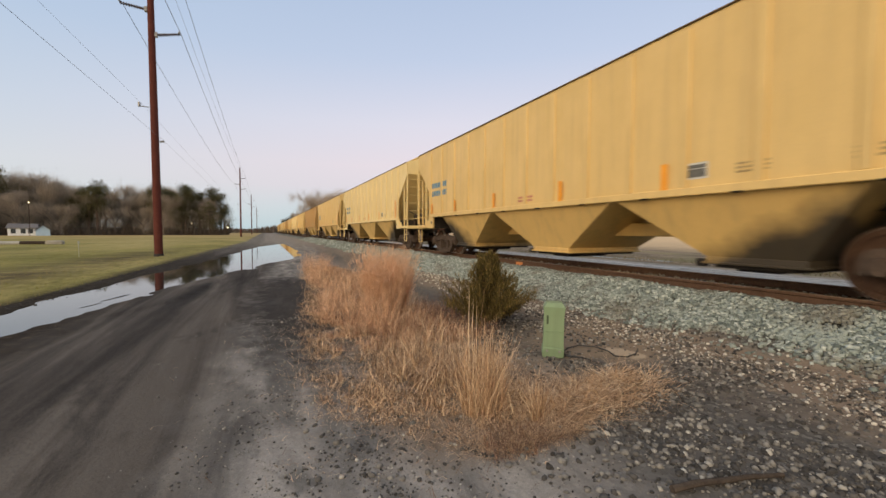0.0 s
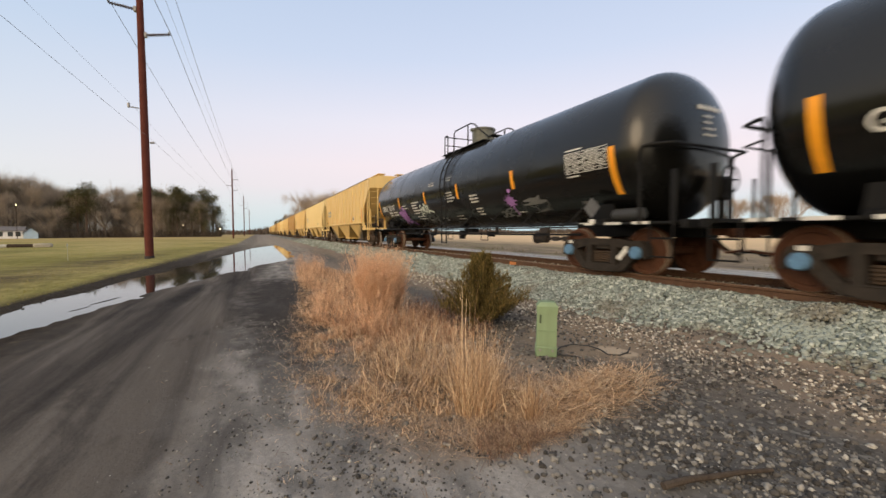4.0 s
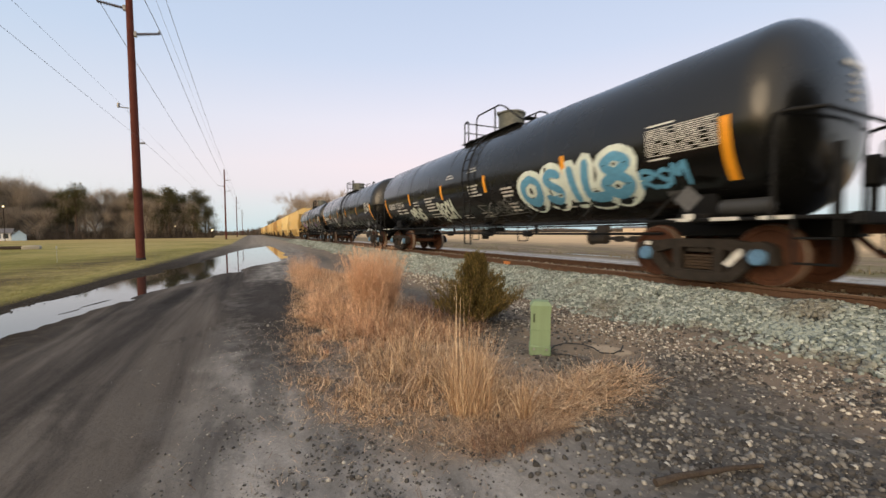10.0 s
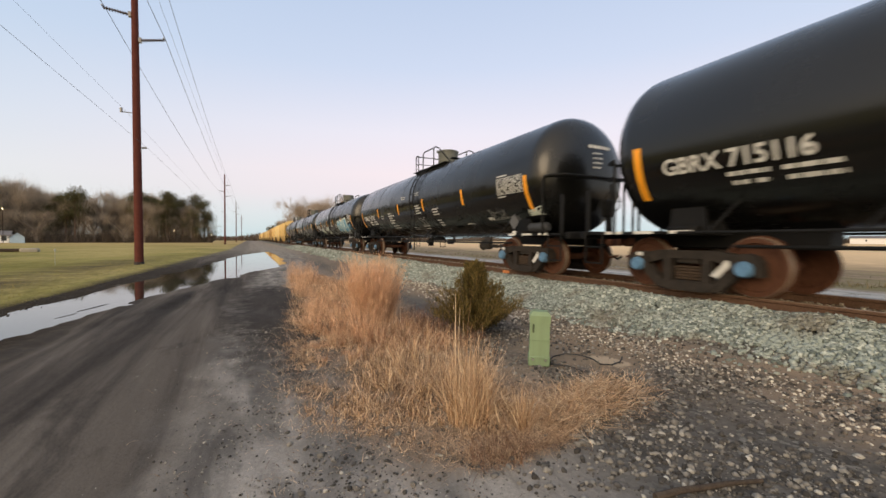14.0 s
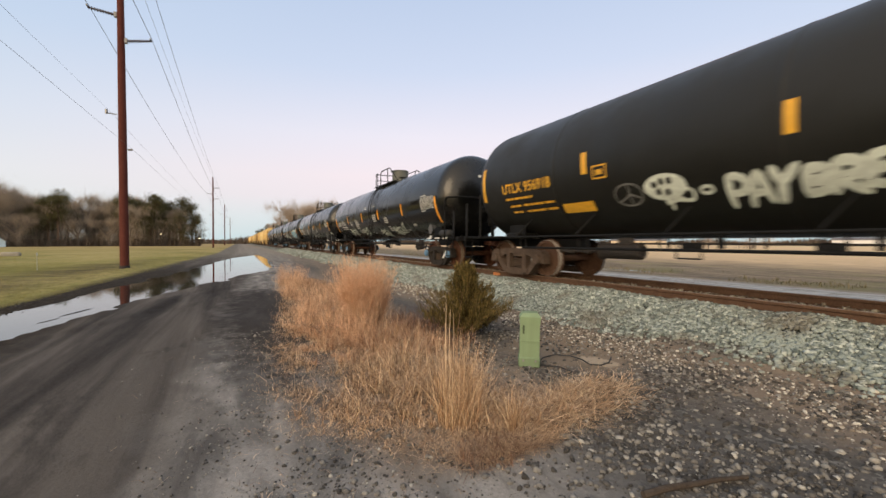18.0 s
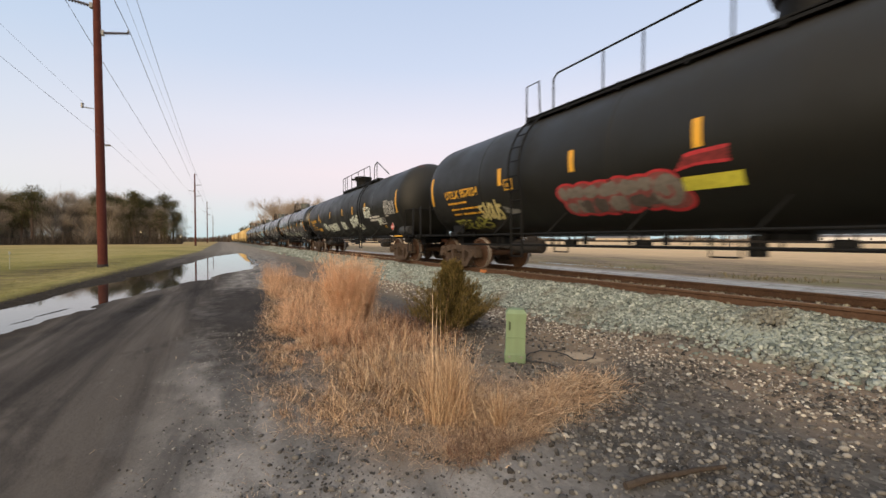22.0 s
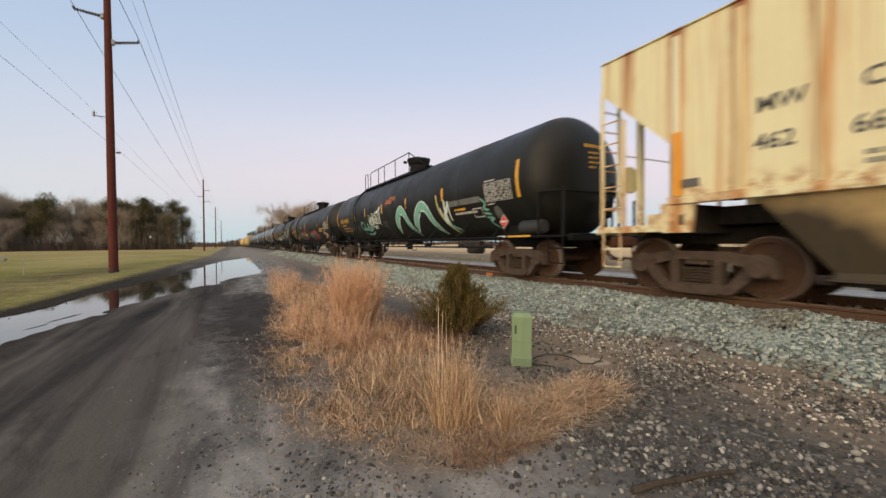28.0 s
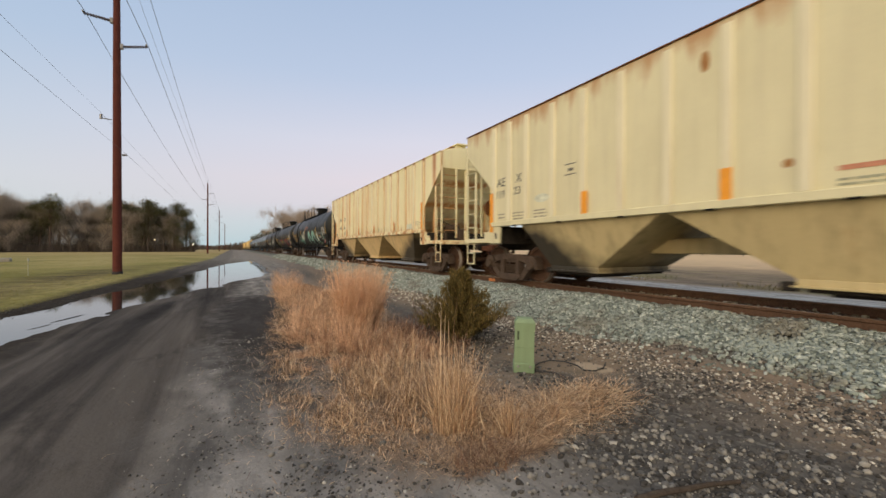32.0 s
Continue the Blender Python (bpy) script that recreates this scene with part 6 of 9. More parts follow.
    # small lines of stencil on the rear heads
    for car, skin in TANKS:
        old = car in [t[0] for t in TANKS[5:]]
        half, head, hr, hz = (9.42, 0.75, 1.585, 2.545) if old else (8.35, 0.73, 1.545, 2.59)
        quads, f = [], []
        for i, (w, h) in enumerate(((0.72, 0.085), (0.40, 0.04), (0.34, 0.04), (0.46, 0.04), (0.36, 0.04))):
            z0, x0 = 3.22 - 0.12 * i - (0.03 if i else 0), -0.20 + (0.12 if i else 0)
            while x0 < -0.2 + w:
                l = min(rng.uniform(0.06, 0.14), w - 0.2 - x0 + 0.4)
                for a, b in ((x0, z0), (x0 + l, z0), (x0 + l, z0 + h), (x0, z0 + h)):
                    c8 = min(0.999, (math.hypot(a, b - hz) / hr) ** 1.25)
                    quads.append((a, -(half + head * math.sqrt(1 - c8 * c8)) - 0.02, b))
                f.append(tuple(range(len(quads) - 4, len(quads))))
                x0 += l + 0.03
        me = Shape().add(quads, f).mesh("head_stencil", STENCIL if old else WHITE)
        part("head_stencil", me, car, "small stencilled lines on the tank head")
    car, skin = TANKS[5]
    decal("stencil_patch", [rect(6.50, 1.54, 0.86, 0.20)], skin, STENCIL, car)
    decal("graffiti", ring(4.78, 1.77, 0.31, 0.21, 0.03), skin, GREY_SPRAY, car, 0.008, "grey sprayed round sign")
    spray("graffiti", [((4.78, 1.97), (4.76, 1.78), (4.98, 1.66)), ((4.76, 1.78), (4.56, 1.70)), ((4.76, 1.78), (4.74, 1.57))], 0.03, skin, GREY_SPRAY, car, 0.009, "grey sprayed spokes")
    decal("graffiti", [disc(4.06, 1.83, 0.38, 0.22, 20)], skin, CHALK, car, 0.008, "white sprayed oval face")
    for i, (y, z) in enumerate(((4.24, 1.88), (4.10, 1.92), (3.96, 1.92), (4.18, 1.76), (4.02, 1.74))):
        decal("graffiti_dot", [disc(y, z, 0.05, 0.06, 10)], skin, PAINT_OUT, car, 0.011, "black dot on a sprayed face")
    spray("graffiti", [((3.80, 1.80), (3.62, 1.72), (3.66, 1.58), (3.90, 1.60), (4.10, 1.56), (3.98, 1.66), (3.80, 1.62)), ((4.0, 1.58), (4.04, 1.46))], 0.06, skin, CHALK, car, 0.010, "white sprayed loop")
    decal("graffiti", ring(3.40, 1.71, 0.11, 0.08, 0.05), skin, CHALK, car, 0.008, "white sprayed ring")
    tag_word("PAY", 3.12, 2.26, 1.47, 0.36, 0.11, skin, CHALK, car, "fat white sprayed letter", 0.02, seed=21)
    tag_word("BREAD", 2.20, 0.80, 1.50, 0.34, 0.125, skin, CHALK, car, "fat white sprayed letter", 0.04, seed=22)
    tag_word("ESR", -0.20, -1.02, 1.55, 0.34, 0.10, skin, CHALK, car, "white sprayed letter", -0.02, seed=23, wild=0.1)
    spray("graffiti", [((-0.72, 1.94), (-1.05, 1.86), (-1.16, 1.66), (-1.06, 1.54))], 0.06, skin, CHALK, car, 0.013, "white sprayed arc")
    tag_word("SKEME", -2.26, -3.80, 1.56, 0.38, 0.135, skin, GREY_SPRAY, car, "grey sprayed shadow of a letter", 0.20, 0.006, 24)
    tag_word("SKEME", -2.22, -3.76, 1.58, 0.38, 0.11, skin, CHALK, car, "white sprayed letter", 0.20, 0.014, 24)
    tag_word("ROCH", -3.46, -4.20, 1.46, 0.28, 0.075, skin, CHALK, car, "white sprayed letter", 0.0, seed=25)
    tag_word("SKOTE", -4.92, -5.98, 2.02, 0.30, 0.085, skin, CHALK, car, "white sprayed letter", 0.02, seed=26, wild=0.1)
    spray("graffiti", [((-4.94, 2.46), (-5.3, 2.50), (-5.72, 2.46), (-5.3, 2.42), (-4.98, 2.42))], 0.05, skin, CHALK, car, 0.016, "white sprayed halo")
    decal("painted_out", [rect(-5.62, 1.56, 1.02, 0.48), rect(-6.64, 1.78, 0.6, 0.40)], skin, PAINT_OUT, car, 0.0045, "fresh black paint-out patch")
    decal("warning_text", text_bars(rng, -5.66, 1.93, 1.36, 1, 0.15, 0.085, 0.0), skin, WHITE, car, 0.008)
    decal("warning_text", text_bars(rng, -5.66, 1.80, 1.18, 1, 0.15, 0.085, 0.0), skin, WHITE, car, 0.008)
    tag_word("SM", -6.62, -7.06, 1.60, 0.18, 0.07, skin, CHALK, car, "white sprayed letter", 0.04, seed=27)
    decal("stencil_line", text_bars(rng, -7.10, 1.52, 0.26, 2, 0.06, 0.03, 0.0), skin, STENCIL, car)
    decal("painted_out", [rect(-7.68, 1.46, 0.52, 0.38)], skin, PAINT_OUT, car, 0.004, "fresh black paint-out patch")
    decal("frame_mark", [rect(-6.95, 1.62, 0.62, 0.03), rect(-6.95, 1.86, 0.62, 0.03), rect(-6.95, 1.62, 0.03, 0.27), rect(-7.54, 1.62, 0.03, 0.27), rect(-7.15, 1.69, 0.06, 0.14), rect(-7.35, 1.69, 0.06, 0.14)], skin, WHITE, car, 0.009)
    car, skin = TANKS[6]
    blob_tag(rng, 3.66, 1.08, 1.36, 2.06, skin, RED_SPRAY, MAUVE_SPRAY, car, 6)
    blob_tag(rng, -1.40, -4.30, 1.26, 2.02, skin, RED_SPRAY, MAUVE_SPRAY, car, 6, 0.22)
    for i in range(5):
        spray("graffiti", [((-4.02 - 0.05 * i, 1.98 - 0.06 * i), (-4.4, 1.86 - 0.05 * i), (-4.74, 1.68 - 0.03 * i))], 0.075, skin, RED_SPRAY, car, 0.030 + 0.001 * i, "red sprayed flash")
        spray("graffiti", [((1.12 - 0.04 * i, 1.99 + 0.05 * i), (0.8, 2.05 + 0.04 * i), (0.36, 2.03 + 0.05 * i))], 0.06, skin, RED_SPRAY if i in (0, 4) else DARK_RED, car, 0.012 + 0.001 * i, "dark red sprayed dab")
    decal("yellow_patch", [rect(1.06, 1.66, 0.86, 0.21)], skin, OLIVE_PATCH, car, 0.022)
    tag_word("SIOUS", 6.86, 5.84, 1.54, 0.40, 0.095, skin, PALE_GOLD, car, "pale gold sprayed letter", -0.06, 0.012, 31, wild=0.1)
    tag_word("TBEARS", 8.50, 6.60, 1.26, 0.24, 0.055, skin, OLIVE_SPRAY, car, "olive-yellow sprayed letter", -0.02, seed=32, wild=0.12)
    spray("graffiti", [((5.74, 1.74), (5.5, 1.66), (5.16, 1.62)), ((5.70, 1.64), (5.5, 1.58), (5.2, 1.60))], 0.07, skin, GREY_SPRAY, car, 0.008, "blue-grey smear")
    decal("graffiti", ring(-5.15, 1.60, 0.16, 0.11, 0.06), skin, GREY_SPRAY, car, 0.008, "grey sprayed ring")
    decal("warning_text", text_bars(rng, -5.65, 2.06, 2.3, 1, 0.1, 0.09, 0), skin, STENCIL, car)
    decal("warning_text", text_bars(rng, -5.98, 1.90, 0.75, 1, 0.1, 0.08, 0), skin, STENCIL, car)
    decal("white_patch", [rect(-5.63, 1.90, 0.30, 0.07)], skin, WHITE, car)
    decal("frame_mark", [rect(-7.0, 1.64, 0.62, 0.03), rect(-7.0, 1.88, 0.62, 0.03), rect(-7.0, 1.64, 0.03, 0.27), rect(-7.59, 1.64, 0.03, 0.27), rect(-7.2, 1.70, 0.20, 0.14)], skin, WHITE, car, 0.009)
    tag_word("SEUS", -7.52, -8.42, 1.56, 0.20, 0.065, skin, PALE_GOLD, car, "pale gold sprayed letter", 0.02, 0.017, 33, wild=0.1)
    spray("graffiti", [((-7.6, 1.50), (-7.9, 1.48), (-8.3, 1.52))], 0.05, skin, PALE_GOLD, car, 0.012, "pale gold sprayed underline")
    car, skin = TANKS[7]
    spray("graffiti", [((6.75, 1.79), (6.3, 1.79), (5.9, 1.82), (5.52, 1.80), (5.7, 1.74)), ((6.5, 1.72), (6.3, 1.64), (6.1, 1.70), (5.9, 1.62)), ((6.35, 1.58), (6.2, 1.50), (6.0, 1.56), (5.85, 1.66))], 0.045, skin, FAINT_SPRAY, car, 0.008, "grey-green sprayed swirl")
    spray("graffiti", [((5.34, 1.96), (5.16, 1.95), (5.15, 1.56), (5.34, 1.54)), ((5.15, 1.95), (5.0, 1.82), (5.02, 1.70), (5.16, 1.72))], 0.03, skin, FAINT_SPRAY, car, 0.008, "faint grey sprayed letter")
    spray("graffiti", [((7.4, 1.42), (7.2, 1.50), (7.0, 1.40), (6.8, 1.46))], 0.04, skin, FAINT_SPRAY, car, 0.008, "faint grey scribble")
    spray("graffiti", [((4.02, 1.74), (4.24, 1.68), (4.38, 1.92), (4.14, 2.06), (3.88, 1.92), (3.70, 1.72), (3.46, 1.66), (3.30, 1.94), (3.22, 1.70), (3.04, 1.72), (2.86, 2.06), (2.68, 2.06), (2.68, 1.76), (2.96, 1.70)),
                       ((4.26, 1.62), (3.74, 1.66), (3.30, 1.57), (2.68, 1.66)), ((4.14, 1.55), (4.10, 1.44), (3.50, 1.39), (3.10, 1.42), (2.80, 1.52))], 0.075, skin, TEAL_SPRAY, car, 0.008, "teal sprayed tag")
    tag_word("WNBOST", 2.84, 1.22, 1.80, 0.52, 0.075, skin, CHALK, car, "white-green sprayed letter", 0.10, 0.012, 41, wild=0.14)
    tag_word("EVKE", 2.70, 1.40, 1.86, 0.34, 0.05, skin, CHALK, car, "white-green sprayed letter", 0.06, 0.024, 45, wild=0.14)
    spray("graffiti", [((1.56, 2.36), (1.26, 2.46), (1.02, 2.62), (1.06, 2.42), (1.16, 2.0), (1.18, 1.80))], 0.085, skin, ICE_SPRAY, car, 0.022, "white-green sprayed arrow")
    spray("graffiti", [((2.50, 1.76), (2.1, 1.74), (1.74, 1.78)), ((2.30, 1.68), (2.05, 1.66), (1.85, 1.68))], 0.045, skin, ICE_SPRAY, car, 0.022, "white-green underline")
    spray("graffiti", [((0.92, 1.92), (0.7, 1.80), (0.5, 1.92), (0.34, 1.82)), ((0.8, 1.74), (0.5, 1.70))], 0.04, skin, GREY_SPRAY, car, 0.008, "faint grey scribble")
    for y, w in ((-0.72, 1.45), (-2.62, 1.75)):
        arch = [(y + 0.10, 1.46), (y - 0.16 * w, 1.86), (y - 0.52 * w, 2.26), (y - 0.78 * w, 2.10), (y - 0.90 * w, 1.66), (y - 1.04 * w, 1.34)]
        spray("graffiti_rim", [arch], 0.40, skin, ICE_SPRAY, car, 0.008, "ice-white rim of a big bubble letter", 0.7)
        spray("graffiti", [arch], 0.31, skin, TEAL_SPRAY, car, 0.011, "teal sprayed bubble letter", 0.75)
        spray("graffiti", [((y - 0.44 * w, 2.04), (y - 0.62 * w, 1.98), (y - 0.60 * w, 1.86), (y - 0.50 * w, 1.82)), ((y - 0.20 * w, 1.40), (y - 0.34 * w, 1.60), (y - 0.52 * w, 1.62), (y - 0.66 * w, 1.36))], 0.07, skin, PAINT_OUT, car, 0.015, "black eye of a sprayed letter")
    spray("graffiti", [((-4.86, 2.50), (-4.92, 2.05), (-5.10, 1.60), (-5.42, 1.24))], 0.12, skin, PALE_GOLD, car, 0.009, "pale gold sprayed stroke")
    tag_word("WM", -5.02, -5.62, 1.52, 0.66, 0.09, skin, ICE_SPRAY, car, "white-green sprayed letter", 0.1, 0.012, 42, wild=0.12)
    spray("graffiti", [((-5.2, 1.5), (-5.5, 1.40), (-5.72, 1.30))], 0.10, skin, TEAL_SPRAY, car, 0.010, "teal sprayed tail")
    spray("graffiti", [((-7.56, 2.14), (-7.72, 2.0), (-7.60, 1.86), (-7.80, 1.82)), ((-7.58, 1.74), (-7.82, 1.70)), ((-7.60, 1.62), (-7.86, 1.58), (-7.64, 1.50), (-7.90, 1.28))], 0.07, skin, TEAL_SPRAY, car, 0.011, "teal sprayed tag running down")
    decal("graffiti", [disc(-8.20, 1.70, 0.17, 0.20, 18)], skin, FAINT_SPRAY, car, 0.007, "faint grey sprayed face")
    tag_word("AEM", 0.26, -0.95, 2.64, 0.22, 0.085, skin, RUST_SPRAY, car, "fat orange sprayed letter", 0.06, seed=43)
    decal("warning_text", text_bars(rng, -5.95, 1.90, 0.7, 1, 0.1, 0.07, 0), skin, STENCIL, car, 0.010)
    decal("warning_text", text_bars(rng, -5.95, 1.78, 1.25, 1, 0.1, 0.07, 0), skin, WHITE, car, 0.010)
    decal("frame_mark", [rect(-7.0, 1.64, 0.50, 0.03), rect(-7.0, 1.88, 0.50, 0.03), rect(-7.0, 1.64, 0.03, 0.27), rect(-7.47, 1.64, 0.03, 0.27)], skin, WHITE, car, 0.009)
    decal("painted_out", [rect(-5.56, 2.06, 1.95, 0.17)], skin, GREY_SPRAY, car, 0.005, "grey paint-out patch")
    # hoppers
    f = flat_skin(-1.592)
    car = HOP_A
    lettering("MW", 6.00, 2.60, 0.30, f, BLACK_STENCIL, car, 0.004, 0.006)
    lettering("462", 6.02, 2.10, 0.30, f, BLACK_STENCIL, car, 0.004, 0.006)
    lettering("CX", 4.98, 2.60, 0.30, f, BLACK_STENCIL, car, 0.004, 0.006)
    lettering("666", 5.06, 2.10, 0.30, f, BLACK_STENCIL, car, 0.004, 0.006)
    decal("black_patch", [rect(7.0, 1.72, 0.27, 0.13)], f, BLACK_STENCIL, car, 0.004)
    decal("stencil_block", text_bars(rng, 4.95, 1.84, 0.5, 2, 0.10, 0.06, 0.2), f, GREY_STENCIL, car, 0.004)
    decal("stencil_block", text_bars(rng, 1.14, 1.80, 0.5, 4, 0.055, 0.03, 0.3), f, GREEN_STENCIL, car, 0.004)
    for y in (-1.6, -2.5):
        decal("stencil_block", text_bars(rng, y, 1.82, 0.45, 4, 0.05, 0.03, 0.3), f, GREEN_STENCIL, car, 0.004)
    decal("stencil_block", text_bars(rng, 0.24, 1.80, 0.5, 4, 0.06, 0.035, 0.2), f, RED_STENCIL, car, 0.004)
    decal("stencil_block", text_bars(rng, -0.66, 1.80, 0.5, 4, 0.05, 0.03, 0.3), f, GREEN_STENCIL, car, 0.004)
    decal("stencil_block", text_bars(rng, -6.33, 1.90, 0.5, 3, 0.055, 0.022, 0.3), f, GREY_STENCIL, car, 0.004)
    decal("pale_patch", [rect(-5.45, 1.66, 0.55, 0.20)], f, PALE_BLUE, car, 0.004)
    for y, h in ((7.05, 1.0), (4.15, 0.42), (1.45, 0.42), (-1.3, 0.42), (-4.1, 0.42), (-7.0, 1.0)):
        decal("reflector_strip", [rect(y + 0.07, 1.60, 0.14, h)], flat_skin(-1.632), FADED_ORANGE if abs(y) < 7 else ORANGE, car, 0.004)
    car = HOP_B
    lettering("AE", 6.97, 2.52, 0.31, f, BLACK_STENCIL, car, 0.004, 0.004)
    lettering("119", 7.02, 2.22, 0.27, f, BLACK_STENCIL, car, 0.004, 0.004)
    lettering("X", 6.16, 2.54, 0.31, f, BLACK_STENCIL, car, 0.004, 0.004)
    lettering("23", 6.24, 2.25, 0.27, f, BLACK_STENCIL, car, 0.004, 0.004)
    decal("stencil_block", text_bars(rng, 6.90, 1.76, 0.28, 2, 0.09, 0.04, 0.1), f, GREY_STENCIL, car, 0.004)
    decal("stencil_block", text_bars(rng, 6.28, 1.76, 0.5, 3, 0.075, 0.035, 0.2), f, GREY_STENCIL, car, 0.004)
    decal("stencil_block", text_bars(rng, 5.48, 1.76, 0.46, 3, 0.075, 0.035, 0.2), f, GREY_STENCIL, car, 0.004)
    decal("pale_patch", [disc(5.22, 2.05, 0.25, 0.10, 18)], f, PALE_BLUE, car, 0.004)
    decal("box_mark", [rect(4.49, 2.44, 0.3, 0.02), rect(4.49, 2.66, 0.3, 0.02), rect(4.40, 2.52, 0.14, 0.06)], f, BLACK_STENCIL, car, 0.004)
    decal("stencil_block", [rect(0.14, 1.80, 0.9, 0.06)], f, RED_STENCIL, car, 0.004)
    decal("stencil_block", text_bars(rng, 0.14, 1.68, 0.9, 3, 0.06, 0.03, 0.2), f, GREEN_STENCIL, car, 0.004)
    for hole in ((1.64, 3.70, 0.07, 0.16), (0.62, 1.98, 0.06, 0.06)):
        decal("rust_stain", [disc(*hole)], f, RUST_STAIN, car, 0.004, "rust stain below a dent")
    for y, z, h in ((7.17, 1.32, 1.05), (3.93, 1.58, 0.46), (1.33, 1.58, 0.46), (-2.4, 1.58, 0.46), (-7.0, 1.58, 0.9)):
        decal("reflector_strip", [rect(y + 0.08, z, 0.16, h)], flat_skin(-1.632), ORANGE, car, 0.004)
    for car in (HOP_A, HOP_B, YELLOW_FIRST):
        for k in (-1, 1):
            decal("jacking_hole", [rect(k * 6.99 + 0.035, 1.14, 0.07, 0.16)] if car is not YELLOW_FIRST else [disc(k * 6.98, 1.24, 0.06, 0.06)], flat_skin(-1.612), PAINT_OUT, car, 0.004, "dark jacking hole in the sill")
    car = YELLOW_FIRST
    decal("number_stencil", text_bars(rng, 6.95, 2.62, 1.4, 2, 0.32, 0.20, 0.0), f, BLUE_STENCIL, car, 0.004)
    decal("stencil_block", text_bars(rng, 0.85, 1.76, 0.65, 2, 0.09, 0.06, 0.0), f, RED_STENCIL, car, 0.004)
    decal("info_panel", [rect(-3.75, 1.72, 0.46, 0.26)], f, WHITE, car, 0.004, "white framed information panel")
    decal("info_panel_field", [rect(-3.78, 1.75, 0.40, 0.13), rect(-3.78, 1.89, 0.40, 0.06)], f, BLACK_STENCIL, car, 0.007)
    decal("stencil_block", text_bars(rng, -4.62, 1.86, 0.5, 3, 0.06, 0.03, 0.3), f, FADED_STENCIL, car, 0.004)
    decal("stencil_block", text_bars(rng, -5.9, 1.86, 0.5, 3, 0.06, 0.03, 0.3), f, FADED_STENCIL, car, 0.004)
    for y, h in ((6.9, 0.45), (4.75, 0.46), (2.07, 0.48), (-0.87, 0.50), (-3.5, 0.48), (-6.75, 0.95)):
        decal("reflector_strip", [rect(y + 0.065, 1.55, 0.13, h)], flat_skin(-1.632), ORANGE, car, 0.004)


grab_marks()

# the yellow hoppers ahead, three shades of the same paint
SHADES = (YELLOW, YELLOW_PALE, YELLOW, YELLOW_DARK)
for k in range(1, 13):
    ob = copy_thing(YELLOW_FIRST, pose(TRACK_X, 106.45 + 18.66 * k, RAIL_Z))
    CARS.append((ob, 106.45 + 18.66 * k))
    for o in ob.children_recursive:
        if o.data and o.data.materials[0] == YELLOW and SHADES[k % 4] != YELLOW:
            o.material_slots[0].link = "OBJECT"
            o.material_slots[0].material = SHADES[k % 4]

# ---- power line ----
INSULATOR = plain("grey_polymer_insulator", (0.10, 0.085, 0.10), 0.5)
WIRE = plain("dull_aluminium_wire", (0.10, 0.11, 0.13), 0.5, 0.4)
BAND = plain("galvanised_fitting", (0.30, 0.29, 0.28), 0.45, 0.7)
POLES = [(-5.25, -57.0), (-5.15, 25.2), (-5.41, 108.4), (-5.2, 186.0), (-5.0, 289.0)]
ARMS = [(1.28, 14.15, 0.15), (-1.28, 12.75, 0.10), (1.22, 11.55, 0.22)]  # reach to the right, height, rise


def utility_pole(x, y, lean=0.0, near=False):
    ob = empty("utility_pole", (x, y, 0), (0, lean, 0))
    tagged(ob, "tall red-brown weathering-steel power pole with side arms", "utility pole", "poles of the power line")
    h = 16.75
    s = Shape().lathe([(-0.3, 0.205), (0.12, 0.20), (0.14, 0.197), (h * 0.5, 0.168), (h, 0.130), (h + 0.03, 0.09)], "z", 28)
    part("shaft", s.mesh("shaft", POLE_STEEL), ob)
    s = Shape().lathe([(-0.2, 0.225), (0.22, 0.220), (0.25, 0.204)], "z", 28)
    part("base_sleeve", s.mesh("base_sleeve", plain("dark_coating", (0.025, 0.02, 0.018), 0.8)), ob, "dark protective coating at the foot")
    for reach, z, rise in ARMS:
        k = 1 if reach > 0 else -1
        s = Shape().tube([(k * 0.18, 0, z), (reach, 0, z + rise)], 0.055, 12, 0, True, 0.035)
        for i in range(9):
            p = Vector((k * 0.30, 0, z)).lerp(Vector((reach, 0, z + rise)), (i + 0.5) / 9)
            s.tube([p - Vector((0.015, 0, 0)), p + Vector((0.015, 0, 0))], 0.085, 10)
        arm = part("insulator_arm", s.mesh("insulator_arm", INSULATOR), ob, "grey ribbed insulator arm")
        part("clamp", Shape().box((k * 0.20, 0, z), (0.14, 0.18, 0.26), 0, 0.02).mesh("clamp", BAND), arm)
        part("wire_shoe", Shape().tube([(reach, -0.16, z + rise + 0.05), (reach, 0.16, z + rise + 0.05)], 0.035, 8).mesh("wire_shoe", BAND), arm)
    s = Shape().tube([(-0.2, 0, 7.82), (-0.62, 0, 7.84)], 0.025, 8).tube([(-0.62, -0.02, 7.80), (-0.62, -0.02, 8.02)], 0.06, 10)
    part("wire_bracket", s.mesh("wire_bracket", BAND), ob)
    s = Shape().tube([(0.2, 0, 6.10), (0.40, 0, 6.12)], 0.05, 8)
    part("cable_clamp", s.mesh("cable_clamp", BAND), ob)
    return ob


for i, (px, py) in enumerate(POLES):
    utility_pole(px, py, -0.25 if i == 1 else 0.0)

